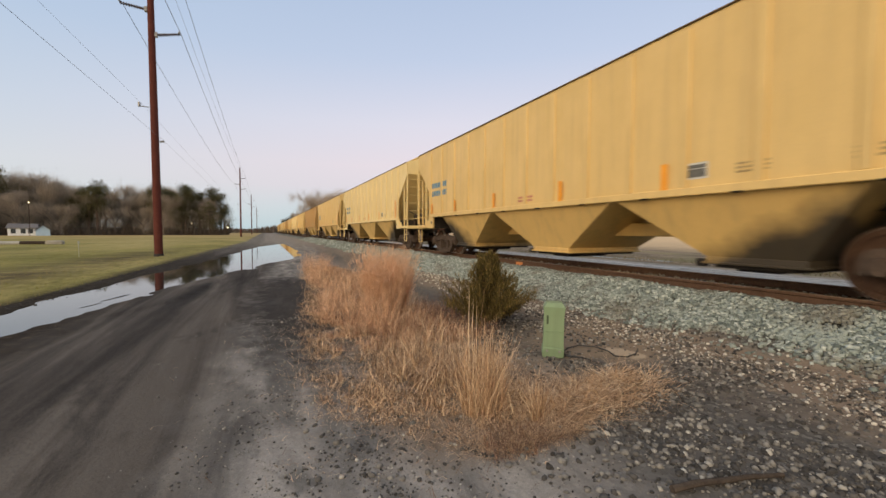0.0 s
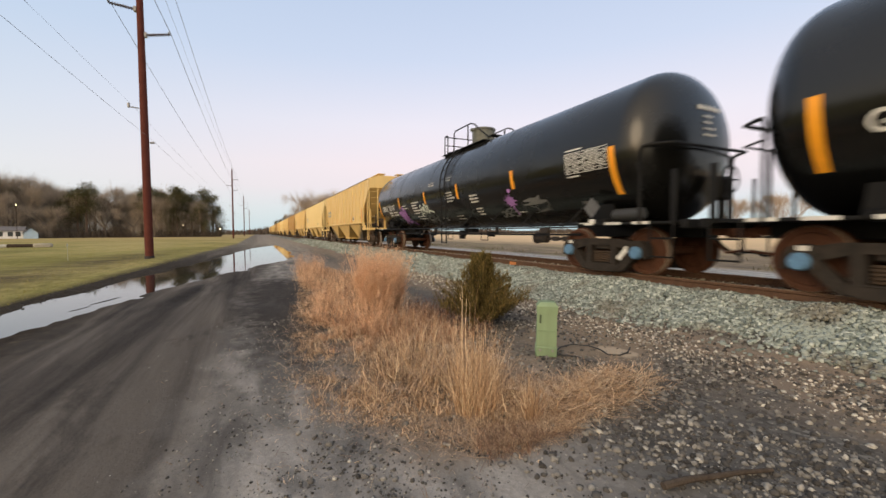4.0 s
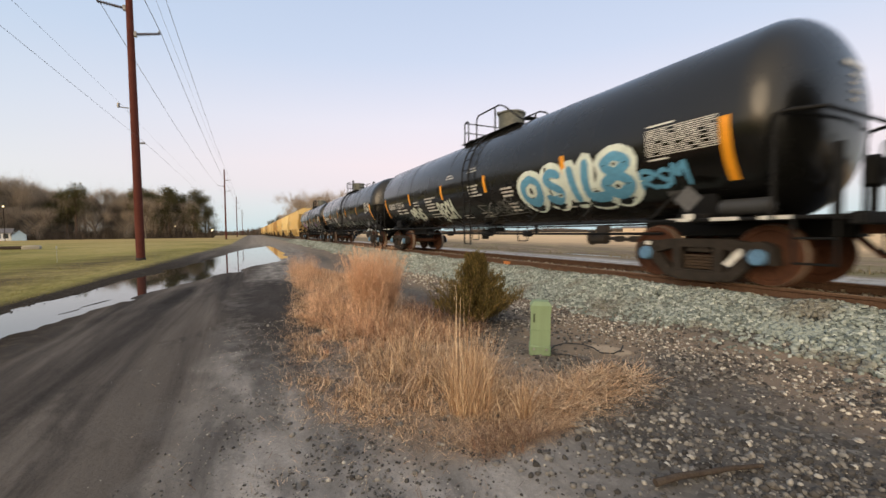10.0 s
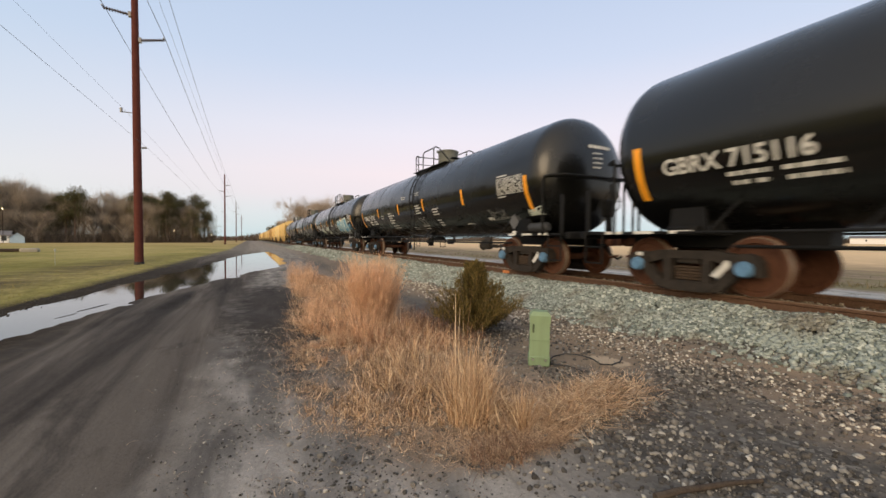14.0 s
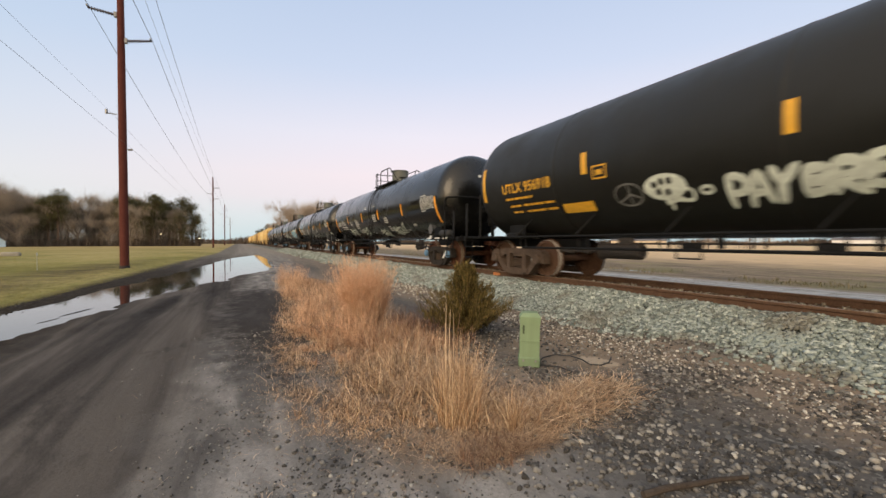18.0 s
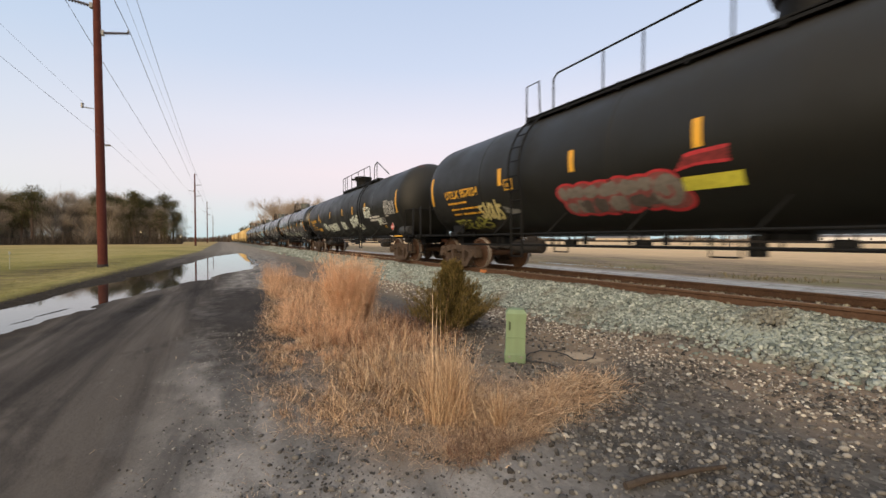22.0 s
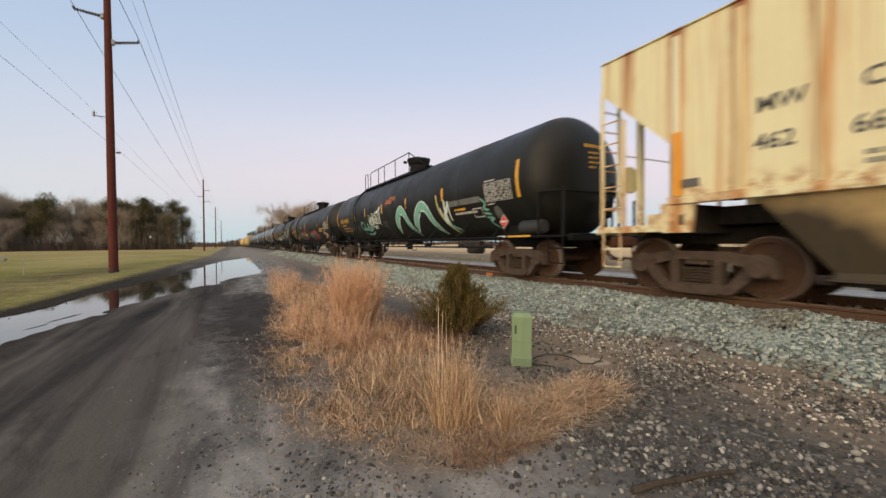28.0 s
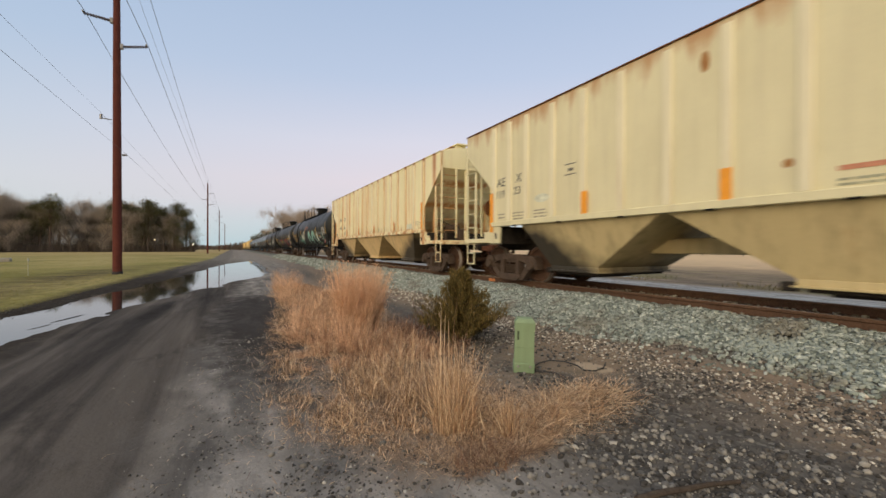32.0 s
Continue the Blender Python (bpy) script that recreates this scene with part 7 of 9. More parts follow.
LINES = [(1.28, 14.38, 0.9, 0.014), (-1.28, 12.93, 0.9, 0.014), (1.22, 11.85, 0.9, 0.014), (0.0, 16.8, 0.6, 0.009), (-0.62, 8.05, 0.25, 0.004), (0.38, 6.14, 0.25, 0.005)]
for dx, z, sag, rad in LINES:
    for (ax, ay), (bx, by) in zip(POLES, POLES[1:]):
        pts = []
        for i in range(25):
            u = i / 24
            pts.append((ax + (bx - ax) * u + dx, ay + (by - ay) * u, z - 4 * sag * u * (1 - u)))
        s = Shape().tube(pts, rad, 5, 0, False)
        tagged(new("power_line", s.mesh("power_line", WIRE)), "thin sagging overhead wire from pole to pole", "cable", "wires of the power line")


# ---- cable pedestal ----
def cable_pedestal():
    ob = empty("cable_pedestal", (3.05, 3.70, 0), (0, 1.2, -36))
    tagged(ob, "weathered green plastic cable pedestal standing in the gravel", "pedestal")
    s = Shape()
    s.hull([(-0.115, -0.095, -0.05), (0.115, -0.095, -0.05), (0.115, 0.095, -0.05), (-0.115, 0.095, -0.05)], [(-0.11, -0.09, 0.57), (0.11, -0.09, 0.57), (0.11, 0.09, 0.57), (-0.11, 0.09, 0.57)])
    part("body", s.mesh("body", BOX_GREEN), ob)
    s = Shape()
    s.hull([(-0.115, -0.095, 0.50), (0.115, -0.095, 0.50), (0.115, 0.095, 0.50), (-0.115, 0.095, 0.50)], [(-0.120, -0.100, 0.585), (0.120, -0.100, 0.585), (0.120, 0.100, 0.585), (-0.120, 0.100, 0.585)])
    s.hull([(-0.120, -0.100, 0.585), (0.120, -0.100, 0.585), (0.120, 0.100, 0.585), (-0.120, 0.100, 0.585)], [(-0.085, -0.07, 0.632), (0.085, -0.07, 0.632), (0.085, 0.07, 0.632), (-0.085, 0.07, 0.632)])
    part("cap", s.mesh("cap", BOX_GREEN), ob)
    part("base_flange", Shape().box((0, 0, 0.06), (0.244, 0.206, 0.12), 0, 0.012).mesh("base_flange", BOX_GREEN), ob)
    part("slot", Shape().box((-0.075, -0.103, 0.44), (0.022, 0.012, 0.10), 0, 0.004).mesh("slot", plain("dark_slot", (0.07, 0.10, 0.055), 0.8)), ob, "dark vent slot")
    part("seam", Shape().box((0.0, -0.0975, 0.30), (0.225, 0.006, 0.008)).mesh("seam", plain("seam_green", (0.18, 0.26, 0.145), 0.7)), ob)
    part("bolt", Shape().lathe([(-0.012, 0.014), (0.0, 0.014)], "y", 8, 0, (0.07, -0.108, 0.08)).mesh("bolt", BAND), ob)
    part("bolt", Shape().lathe([(-0.012, 0.014), (0.0, 0.014)], "y", 8, 0, (-0.07, -0.108, 0.08)).mesh("bolt", BAND), ob)
    return ob


cable_pedestal()

RUBBER = plain("black_cable_sheath", (0.02, 0.02, 0.02), 0.6)
s = Shape().tube([(3.15, 3.66, 0.03), (3.35, 3.78, 0.03), (3.55, 3.80, 0.035), (3.70, 3.68, 0.03), (3.72, 3.50, 0.025), (3.66, 3.34, 0.02), (3.76, 3.26, 0.02), (3.92, 3.28, 0.03), (4.05, 3.36, 0.05)], 0.008, 8)
tagged(new("loose_cable", s.mesh("loose_cable", RUBBER)), "loose black cable lying in a curve on the gravel", "cable")
s = Shape().tube([(3.12, 3.58, 0.02), (3.25, 3.42, 0.03), (3.30, 3.22, 0.015)], 0.008, 8)
tagged(new("loose_cable", s.mesh("loose_cable", RUBBER)), "loose black cable lying in a curve on the gravel", "cable")
STICK = rusty("dry_stick_bark", (0.045, 0.034, 0.027), (0.12, 0.095, 0.075), 0.9, 12)
s = Shape().tube([(2.02, 1.45, 0.03), (2.18, 1.42, 0.04), (2.36, 1.385, 0.03), (2.52, 1.335, 0.04), (2.74, 1.275, 0.03)], 0.022, 8, 0, True, 0.012)
tagged(new("stick", s.mesh("stick", STICK)), "dry brown broken stick lying on dark gravel", "stick")

# ---- far houses and lamps across the field ----
def siding_house(x, y, w, d, h, roof, wall, rz, label):
    ob = empty("house", (x, y, 0.1), (0, 0, rz))
    tagged(ob, label, "house")
    part("wall", Shape().box((0, 0, h / 2), (w, d, h), 0, 0.02).prism([(-d / 2, h), (d / 2, h), (0, h + roof)], -w / 2, w / 2).mesh("wall", wall), ob)
    for k in (-1, 1):
        s = Shape()
        s.hull([(-w / 2 - 0.3, k * (d / 2 + 0.3), h - 0.15), (w / 2 + 0.3, k * (d / 2 + 0.3), h - 0.15), (w / 2 + 0.3, 0, h + roof + 0.05), (-w / 2 - 0.3, 0, h + roof + 0.05)],
               [(-w / 2 - 0.3, k * (d / 2 + 0.3), h), (w / 2 + 0.3, k * (d / 2 + 0.3), h), (w / 2 + 0.3, 0, h + roof + 0.2), (-w / 2 - 0.3, 0, h + roof + 0.2)])
        part("roof_slope", s.mesh("roof_slope", ROOF), ob)
    for i in (-0.3, 0.05, 0.32):
        part("window", Shape().box((i * w, -d / 2 - 0.02, h * 0.58), (0.9, 0.06, 1.2), 0, 0.01).mesh("window", GLASS_DARK), ob)
    return ob


ROOF = plain("grey_shingle_roof", (0.16, 0.15, 0.15), 0.9)
GLASS_DARK = plain("dark_window_glass", (0.03, 0.035, 0.04), 0.15)
WALL_WHITE = plain("white_siding", (0.72, 0.72, 0.72), 0.7, 0, 0.06)
WALL_BLUE = plain("pale_blue_siding", (0.42, 0.55, 0.66), 0.7, 0, 0.06)
WALL_TAN = plain("tan_metal_siding", (0.55, 0.45, 0.33), 0.6, 0, 0.08)
siding_house(-57.2, 138.6, 5, 4.4, 2.0, 0.9, WALL_WHITE, 12, "small white-sided house at the edge of the wood")
siding_house(-52.5, 136.2, 2.8, 2.6, 1.4, 1.2, WALL_BLUE, 110, "small pale-blue shed with a gable front")
siding_house(-67.0, 137.7, 6, 5, 2.1, 1.0, WALL_WHITE, 8, "low white farm building under bare trees")
siding_house(330, 245, 46, 12, 3.6, 1.5, WALL_TAN, -52, "long low tan farm building across the bare field")
siding_house(395, 110, 40, 12, 4.0, 1.6, WALL_WHITE, -72, "long low white farm building across the bare field")


def yard_lamp(x, y, z, strength):
    m = bpy.data.materials.new("warm_lamp_glow")
    m.use_nodes = True
    b = m.node_tree.nodes["Principled BSDF"]
    b.inputs["Emission Color"].default_value = (1.0, 0.80, 0.42, 1)
    b.inputs["Emission Strength"].default_value = strength
    ob = empty("yard_lamp", (x, y, 0))
    tagged(ob, "small lit yard lamp on a post before the wood", "lamp")
    part("post", Shape().tube([(0, 0, 0), (0, 0, z - 0.2)], 0.07, 8).mesh("post", TIE), ob)
    part("globe", Shape().lathe([(z - 0.18, 0.04), (z - 0.08, 0.09), (z, 0.11), (z + 0.08, 0.09), (z + 0.12, 0.03)], "z", 12).mesh("globe", m), ob)


yard_lamp(-52.6, 130.0, 8.3, 5)
yard_lamp(-21.6, 150.0, 3.9, 3)
yard_lamp(-11.4, 150.0, 2.6, 8)

# ---- small things on the field ----
s = Shape().tube([(0, 0, 0), (0, 0, 0.72)], 0.011, 8).lathe([(0.70, 0.03), (0.80, 0.04), (0.84, 0.02)], "z", 8)
ob = tagged(new("marker_post", s.mesh("marker_post", plain("faded_plastic", (0.36, 0.36, 0.30), 0.7))), "short pale marker post in the winter grass", "post")
ob.matrix_basis = pose(-8.55, 25.6, 0.08)
s = Shape().tube([(0, 0, 0.16), (3.2, 0, 0.16)], 0.17, 12)
ob = tagged(new("culvert_pipe", s.mesh("culvert_pipe", plain("concrete", (0.42, 0.40, 0.36), 0.9))), "pale concrete pipe lying in the field", "pipe")
ob.matrix_basis = pose(-24.6, 51.5, 0.06, 0, 0, 4)
s = Shape().tube([(0, 0, 0.18), (2.2, 0, 0.18)], 0.18, 12)
ob = tagged(new("log", s.mesh("log", TIE)), "dark log lying in the field", "log")
ob.matrix_basis = pose(-21.6, 51.6, 0.06, 0, 0, -2)
s = Shape().box((0, 0, 0.18), (1.3, 0.8, 0.44), 0, 0.10)
ob = tagged(new("boulder", s.mesh("boulder", plain("pale_stone", (0.36, 0.32, 0.25), 0.9))), "pale block of stone in the field", "stone")
ob.matrix_basis = pose(-18.9, 51.2, 0.06, 0, 0, 12)

s = Shape().box((0, 0, 0), (0.012, 0.34, 0.10), 0, 0.004)
ob = tagged(new("rail_mark", s.mesh("rail_mark", plain("orange_mark_paint", (0.55, 0.20, 0.06), 0.7))), "faded orange paint mark on the side of the rail", "paint mark")
ob.matrix_basis = pose(TRACK_X - 0.755 - 0.022, 10.15, RAIL_Z - 0.09)

# ---- stones ----
ICO = [(0, -0.526, 0.851), (0, 0.526, 0.851), (0, -0.526, -0.851), (0, 0.526, -0.851), (-0.526, 0.851, 0), (0.526, 0.851, 0), (-0.526, -0.851, 0), (0.526, -0.851, 0), (0.851, 0, -0.526), (0.851, 0, 0.526), (-0.851, 0, -0.526), (-0.851, 0, 0.526)]
ICO_F = [(0, 9, 1), (0, 1, 11), (0, 11, 6), (0, 6, 7), (0, 7, 9), (1, 9, 5), (1, 5, 4), (1, 4, 11), (11, 4, 10), (11, 10, 6), (6, 10, 2), (6, 2, 7), (7, 2, 8), (7, 8, 9), (9, 8, 5), (3, 5, 8), (3, 8, 2), (3, 2, 10), (3, 10, 4), (3, 4, 5)]


CHUNK = [(a, b, c) for a in (-0.68, 0.68) for b in (-0.68, 0.68) for c in (-0.68, 0.68)]
CHUNK_F = [(0, 1, 3), (0, 3, 2), (4, 6, 7), (4, 7, 5), (0, 4, 5), (0, 5, 1), (2, 3, 7), (2, 7, 6), (0, 2, 6), (0, 6, 4), (1, 5, 7), (1, 7, 3)]


def stone_mesh(name, pos, size, mat, rng, flat=0.7, round_=0.0, crushed=False):
    """Many stones joined in one mesh: rounded pebbles, or crushed ones with flat faces and sharp corners."""
    n = len(pos)
    base, faces = (np.array(CHUNK), np.array(CHUNK_F)) if crushed else (np.array(ICO), np.array(ICO_F))
    k = len(base)
    sc = size[:, None, None] * rng.uniform(0.65, 1.25, (n, 1, 3)) * np.array([1, 1, flat])
    v = base[None] * (1 + rng.uniform(-0.36, 0.36, (n, k, 1)) * (1 - round_)) * sc
    a, b = rng.uniform(0, 6.28, n), rng.uniform(-0.7, 0.7, n)
    ca, sa, cb, sb = np.cos(a), np.sin(a), np.cos(b), np.sin(b)
    x, y, z = v[..., 0], v[..., 1], v[..., 2]
    y, z = y * cb[:, None] - z * sb[:, None], y * sb[:, None] + z * cb[:, None]
    x, y = x * ca[:, None] - y * sa[:, None], x * sa[:, None] + y * ca[:, None]
    v = np.stack([x, y, z], -1) + pos[:, None, :]
    f = faces[None] + k * np.arange(n)[:, None, None]
    return fast_mesh(name, v.reshape(-1, 3), f.reshape(-1, 3), mat)


def fast_mesh(name, v, f, mat, smooth=False):
    me = bpy.data.meshes.new(name)
    k = f.shape[1]
    me.vertices.add(len(v))
    me.vertices.foreach_set("co", np.ascontiguousarray(v, dtype=np.float32).ravel())
    me.loops.add(f.size)
    me.loops.foreach_set("vertex_index", np.ascontiguousarray(f, dtype=np.int32).ravel())
    me.polygons.add(len(f))
    me.polygons.foreach_set("loop_start", np.arange(0, f.size, k, dtype=np.int32))
    me.update(calc_edges=True)
    me.validate()
    me.materials.append(mat)
    if smooth:
        me.shade_smooth()
    return me


def stone_material(name, dark, mid, pale, share, dirt=0.0):
    n = Nodes(name, 0.9)
    r = n.island()
    c = n.ramp(r, (0.0, dark), (0.5, mid), (share, tuple((a + b) / 2 for a, b in zip(mid, pale))), (min(1, share + 0.06), pale))
    f = n.noise(n.pos, 60, 3)
    c = n.mix(n.range(f, 0.35, 0.75, 0, 0.35), c, dark)
    if dirt:
        c = n.mix(n.range(n.noise(n.scaled(n.pos, (1, 1, 0)), 1.3, 4, 0.6), 0.50, 0.66, 0, dirt), c, (0.15, 0.12, 0.088))
    n.b.inputs["Specular IOR Level"].default_value = 0.15
    return n.done(c)


BALLAST = stone_material("ballast_granite", (0.120, 0.142, 0.128), (0.300, 0.345, 0.312), (0.56, 0.60, 0.545), 0.87, 0.6)
BALLAST_CRIB = stone_material("ballast_between_rails", (0.115, 0.090, 0.064), (0.235, 0.195, 0.140), (0.46, 0.43, 0.34), 0.80)
GRAVEL = stone_material("verge_gravel", (0.042, 0.039, 0.036), (0.105, 0.097, 0.088), (0.50, 0.47, 0.41), 0.935)
nrng = np.random.default_rng(7)
GROUND = bpy.data.objects["ground"]


def heights(xy):
    return np.array([ground_z(x, y) for x, y in xy])


def scatter_ballast():
    xs, ys, sz = [], [], []
    for y0, y1, n, s in ((0.2, 5, 9600, 0.030), (5, 14, 15500, 0.031), (14, 30, 9500, 0.043), (30, 70, 4500, 0.068)):
        u = nrng.random(n)
        x = np.minimum(5.15 + 1.80 * u ** 0.62 + 0.10 * nrng.standard_normal(n), 6.99 - 0.05 * nrng.random(n))
        xs.append(x), ys.append(nrng.uniform(y0, y1, n)), sz.append(s * nrng.uniform(0.55, 1.35, n))
    x, y, s = np.concatenate(xs), np.concatenate(ys), np.concatenate(sz)
    edge = 5.30 + 0.22 * np.sin(y * 0.8) + 0.18 * np.sin(y * 2.1 + 1)
    keep = (x > edge) | (nrng.random(len(x)) < 0.16)
    x, y, s = x[keep], y[keep], s[keep]
    mound = np.array([noise.noise((p * 1.1, q * 1.4, 5)) for p, q in zip(x, y)])
    z = heights(zip(x, y)) + s * 0.25 + np.clip((x - 6.20) / 0.38, 0, 1) * np.clip(0.098 + 0.07 * mound, 0.055, 0.15) * nrng.uniform(0.8, 1.0, len(x))
    near = np.argsort(np.hypot(x - 6.0, y - 2.5))[:300]
    rest = np.setdiff1d(np.arange(len(x)), near)
    p = np.stack([x, y, z], 1)
    me = stone_mesh("ballast_stones", p[rest], s[rest], BALLAST, nrng, 0.85, 0.0, True)
    ob = part("ballast_stones", me, GROUND)
    tagged(ob, "grey-green crushed granite ballast on the track's shoulder", kind="stuff")
    shapes = [stone_mesh("stone", np.zeros((1, 3)), np.array([1.0]), BALLAST, nrng, 0.85, 0.0, True) for _ in range(8)]
    for i, k in enumerate(near):
        o = part("stone", shapes[i % 8], GROUND)
        o.matrix_basis = pose(*p[k], 0, 0, 47.0 * i) @ Matrix.Diagonal((s[k], s[k], s[k], 1))
    # stones between the sleepers
    n = 11000
    x, y = nrng.uniform(7.0, 9.3, n), nrng.uniform(0.5, 26, n)
    d = np.minimum(np.abs(x - TRACK_X + 0.755), np.abs(x - TRACK_X - 0.755))
    keep = d > 0.09
    x, y = x[keep], y[keep]
    s = 0.032 * nrng.uniform(0.6, 1.3, len(x))
    me = stone_mesh("crib_stones", np.stack([x, y, 0.40 + 0.045 * nrng.random(len(x))], 1), s, BALLAST_CRIB, nrng, 0.8, 0.0, True)
    tagged(part("crib_stones", me, GROUND), "grey-brown ballast between the sleepers", kind="stuff")


def scatter_gravel():
    n = 46000
    r = 0.8 + 6.6 * nrng.random(n) ** 0.75
    a = nrng.uniform(radians(-2), radians(82), n)
    x, y = r * np.sin(a) * 1.0, r * np.cos(a)
    x += 0.3
    lim = 1.0 + 0.05 * y + 0.5 * np.sin(y * 1.3)
    keep = (x < 5.7) & ((x > lim) | (nrng.random(n) < 0.08)) & (y > 0.40 + 0.15 * np.sin(4.1 * x) + 0.12 * np.sin(11 * x))
    x, y = x[keep], y[keep]
    patch = np.array([noise.noise((p * 0.9, q * 0.9, 3)) for p, q in zip(x, y)])
    keep = (patch > -0.08) | (nrng.random(len(x)) < 0.30)
    keep &= (np.hypot((x - 3.9) / 0.95, (y - 4.0) / 1.0) > 1) | (nrng.random(len(x)) < 0.35)
    # few stones lie bare under the grass
    lo, hi = np.interp(y, [2.15, 2.35, 2.75, 3.1, 4.5, 6, 8], [1.45, 1.2, 0.8, 0.4, 0.3, 0.4, 0.6]), np.interp(y, [2.0, 2.3, 2.9, 3.2, 4.2, 5, 8], [1.7, 2.3, 3.2, 2.5, 2.35, 2.7, 2.9])
    keep &= (x < lo) | (x > hi) | (y < 2.1) | (nrng.random(len(x)) < 0.12)
    x, y = x[keep], y[keep]
    s = 0.0060 + 0.024 * nrng.random(len(x)) ** 3.2
    s *= np.where(nrng.random(len(x)) < 0.02, 1.3, 1.0)
    z = heights(zip(x, y)) + s * 0.15
    p = np.stack([x, y, z], 1)
    order = np.argsort(-s / np.hypot(x, y))
    near, rest = order[:300], order[300:]
    tagged(part("gravel_stones", stone_mesh("gravel_stones", p[rest], s[rest], GRAVEL, nrng, 0.8, 0.15), GROUND), "small dark and pale gravel stones on the verge", kind="stuff")
    shapes = [stone_mesh("pebble", np.zeros((1, 3)), np.array([1.0]), PEBBLE, nrng, 0.75, 0.3) for _ in range(8)]
    for i, k in enumerate(near):
        o = part("pebble", shapes[i % 8], GROUND)
        o.matrix_basis = pose(*p[k], 0, 0, 61.0 * i) @ Matrix.Diagonal((s[k], s[k], s[k], 1))


def pebble_material():
    n = Nodes("loose_pebbles", 0.85)
    r = n.random()
    c = n.ramp(r, (0.0, (0.055, 0.052, 0.049)), (0.55, (0.115, 0.106, 0.096)), (0.86, (0.20, 0.19, 0.175)), (0.94, (0.52, 0.50, 0.44)))
    return n.done(n.mix(n.range(n.noise(n.obj, 3, 4), 0.35, 0.75, 0, 0.4), c, (0.06, 0.055, 0.05)))


PEBBLE = pebble_material()
TAN_PEBBLE = stone_material("tan_foot_pebbles", (0.11, 0.090, 0.072), (0.265, 0.222, 0.178), (0.70, 0.65, 0.55), 0.74)
scatter_ballast()
scatter_gravel()


def scatter_foot():
    """Brown soil crumbs and pale pebbles where the ballast runs out."""
    n = 9000
    y = 0.8 + 13 * nrng.random(n) ** 1.2
    x = nrng.normal(4.75, 0.42, n)
    pat = np.array([noise.noise((p * 1.6, q * 1.1, 8)) for p, q in zip(x, y)])
    keep = (x < 5.7) & (x > 3.7) & ((pat > -0.05) | (nrng.random(n) < 0.3)) & (np.hypot(x - 3.88, y - 3.42) > 0.35)
    x, y = x[keep], y[keep]
    s = (0.006 + 0.016 * nrng.random(len(x)) ** 2.2) * (1 + y / 30)
    p = np.stack([x, y, heights(zip(x, y)) + s * 0.2], 1)
    tagged(part("foot_pebbles", stone_mesh("foot_pebbles", p, s, TAN_PEBBLE, nrng, 0.75, 0.1), GROUND), "tan soil crumbs and pale pebbles below the ballast", kind="stuff")


scatter_foot()


def scatter_clods():
    n = 900
    y = 7 + 38 * nrng.random(n) ** 1.5
    lo = np.interp(y, [p[0] for p in FIELD_EDGE], [p[1] for p in FIELD_EDGE])
    hi = np.interp(y, [p[0] for p in PUDDLE_L], [p[1] for p in PUDDLE_L])
    x = lo + 0.1 + (hi - lo + 0.1) * nrng.random(n)
    s = 0.008 + 0.028 * nrng.random(n) ** 2.5
    p = np.stack([x, y, heights(zip(x, y)) + s * 0.1], 1)
    tagged(part("mud_clods", stone_mesh("mud_clods", p, s, plain("wet_black_mud", (0.030, 0.022, 0.015), 0.7), nrng, 0.6, 0.3), GROUND), "dark clods of wet mud along the puddle", kind="stuff")


scatter_clods()


def mud_bars():
    """Low ridges of mud that stand out of the puddle."""
    mat = plain("wet_puddle_mud", (0.045, 0.036, 0.028), 0.6)
    for x0, y0, x1, y1, w in ((-3.12, 10.25, -2.84, 11.25, 0.045), (-3.22, 9.55, -3.02, 10.1, 0.03), (-2.62, 8.0, -2.36, 9.3, 0.035)):
        rows = 16
        vs, fs = [], []
        for i in range(rows + 1):
            u = i / rows
            r = w * math.sin(math.pi * u) ** 0.6 * (0.8 + 0.5 * noise.noise((7 * u, x0, 0))) + 0.002
            x, y = x0 + (x1 - x0) * u + 0.03 * noise.noise((3 * u, y0, 2)), y0 + (y1 - y0) * u
            vs += [(x - r, y, -0.03), (x, y, -0.012 + 0.35 * r), (x + r, y, -0.03)]
            if i:
                k = 3 * i
                fs += [(k - 3, k - 2, k + 1, k), (k - 2, k - 1, k + 2, k + 1)]
        part("mud_bar", Shape().add(vs, fs).mesh("mud_bar", mat), GROUND, "low dark ridge of mud standing out of the puddle")


mud_bars()


def scatter_crumbs():
    n = 16000
    y = 0.9 + 6.5 * nrng.random(n) ** 1.3
    x = nrng.normal(0.35, 0.55, n) + 0.05 * y
    pat = np.array([noise.noise((p * 1.3, q * 1.0, 7)) + 0.5 * noise.noise((p * 4, q * 3, 2)) for p, q in zip(x, y)])
    keep = (pat > 0.02) | (nrng.random(n) < 0.10)
    x, y = x[keep], y[keep]
    s = 0.0025 + 0.009 * nrng.random(len(x)) ** 3
    p = np.stack([x, y, heights(zip(x, y)) + s * 0.2], 1)
    tagged(part("road_crumbs", stone_mesh("road_crumbs", p, s, GRAVEL, nrng, 0.8, 0.1), GROUND), "loose crumbs of grit on the grey road shoulder", kind="stuff")


scatter_crumbs()


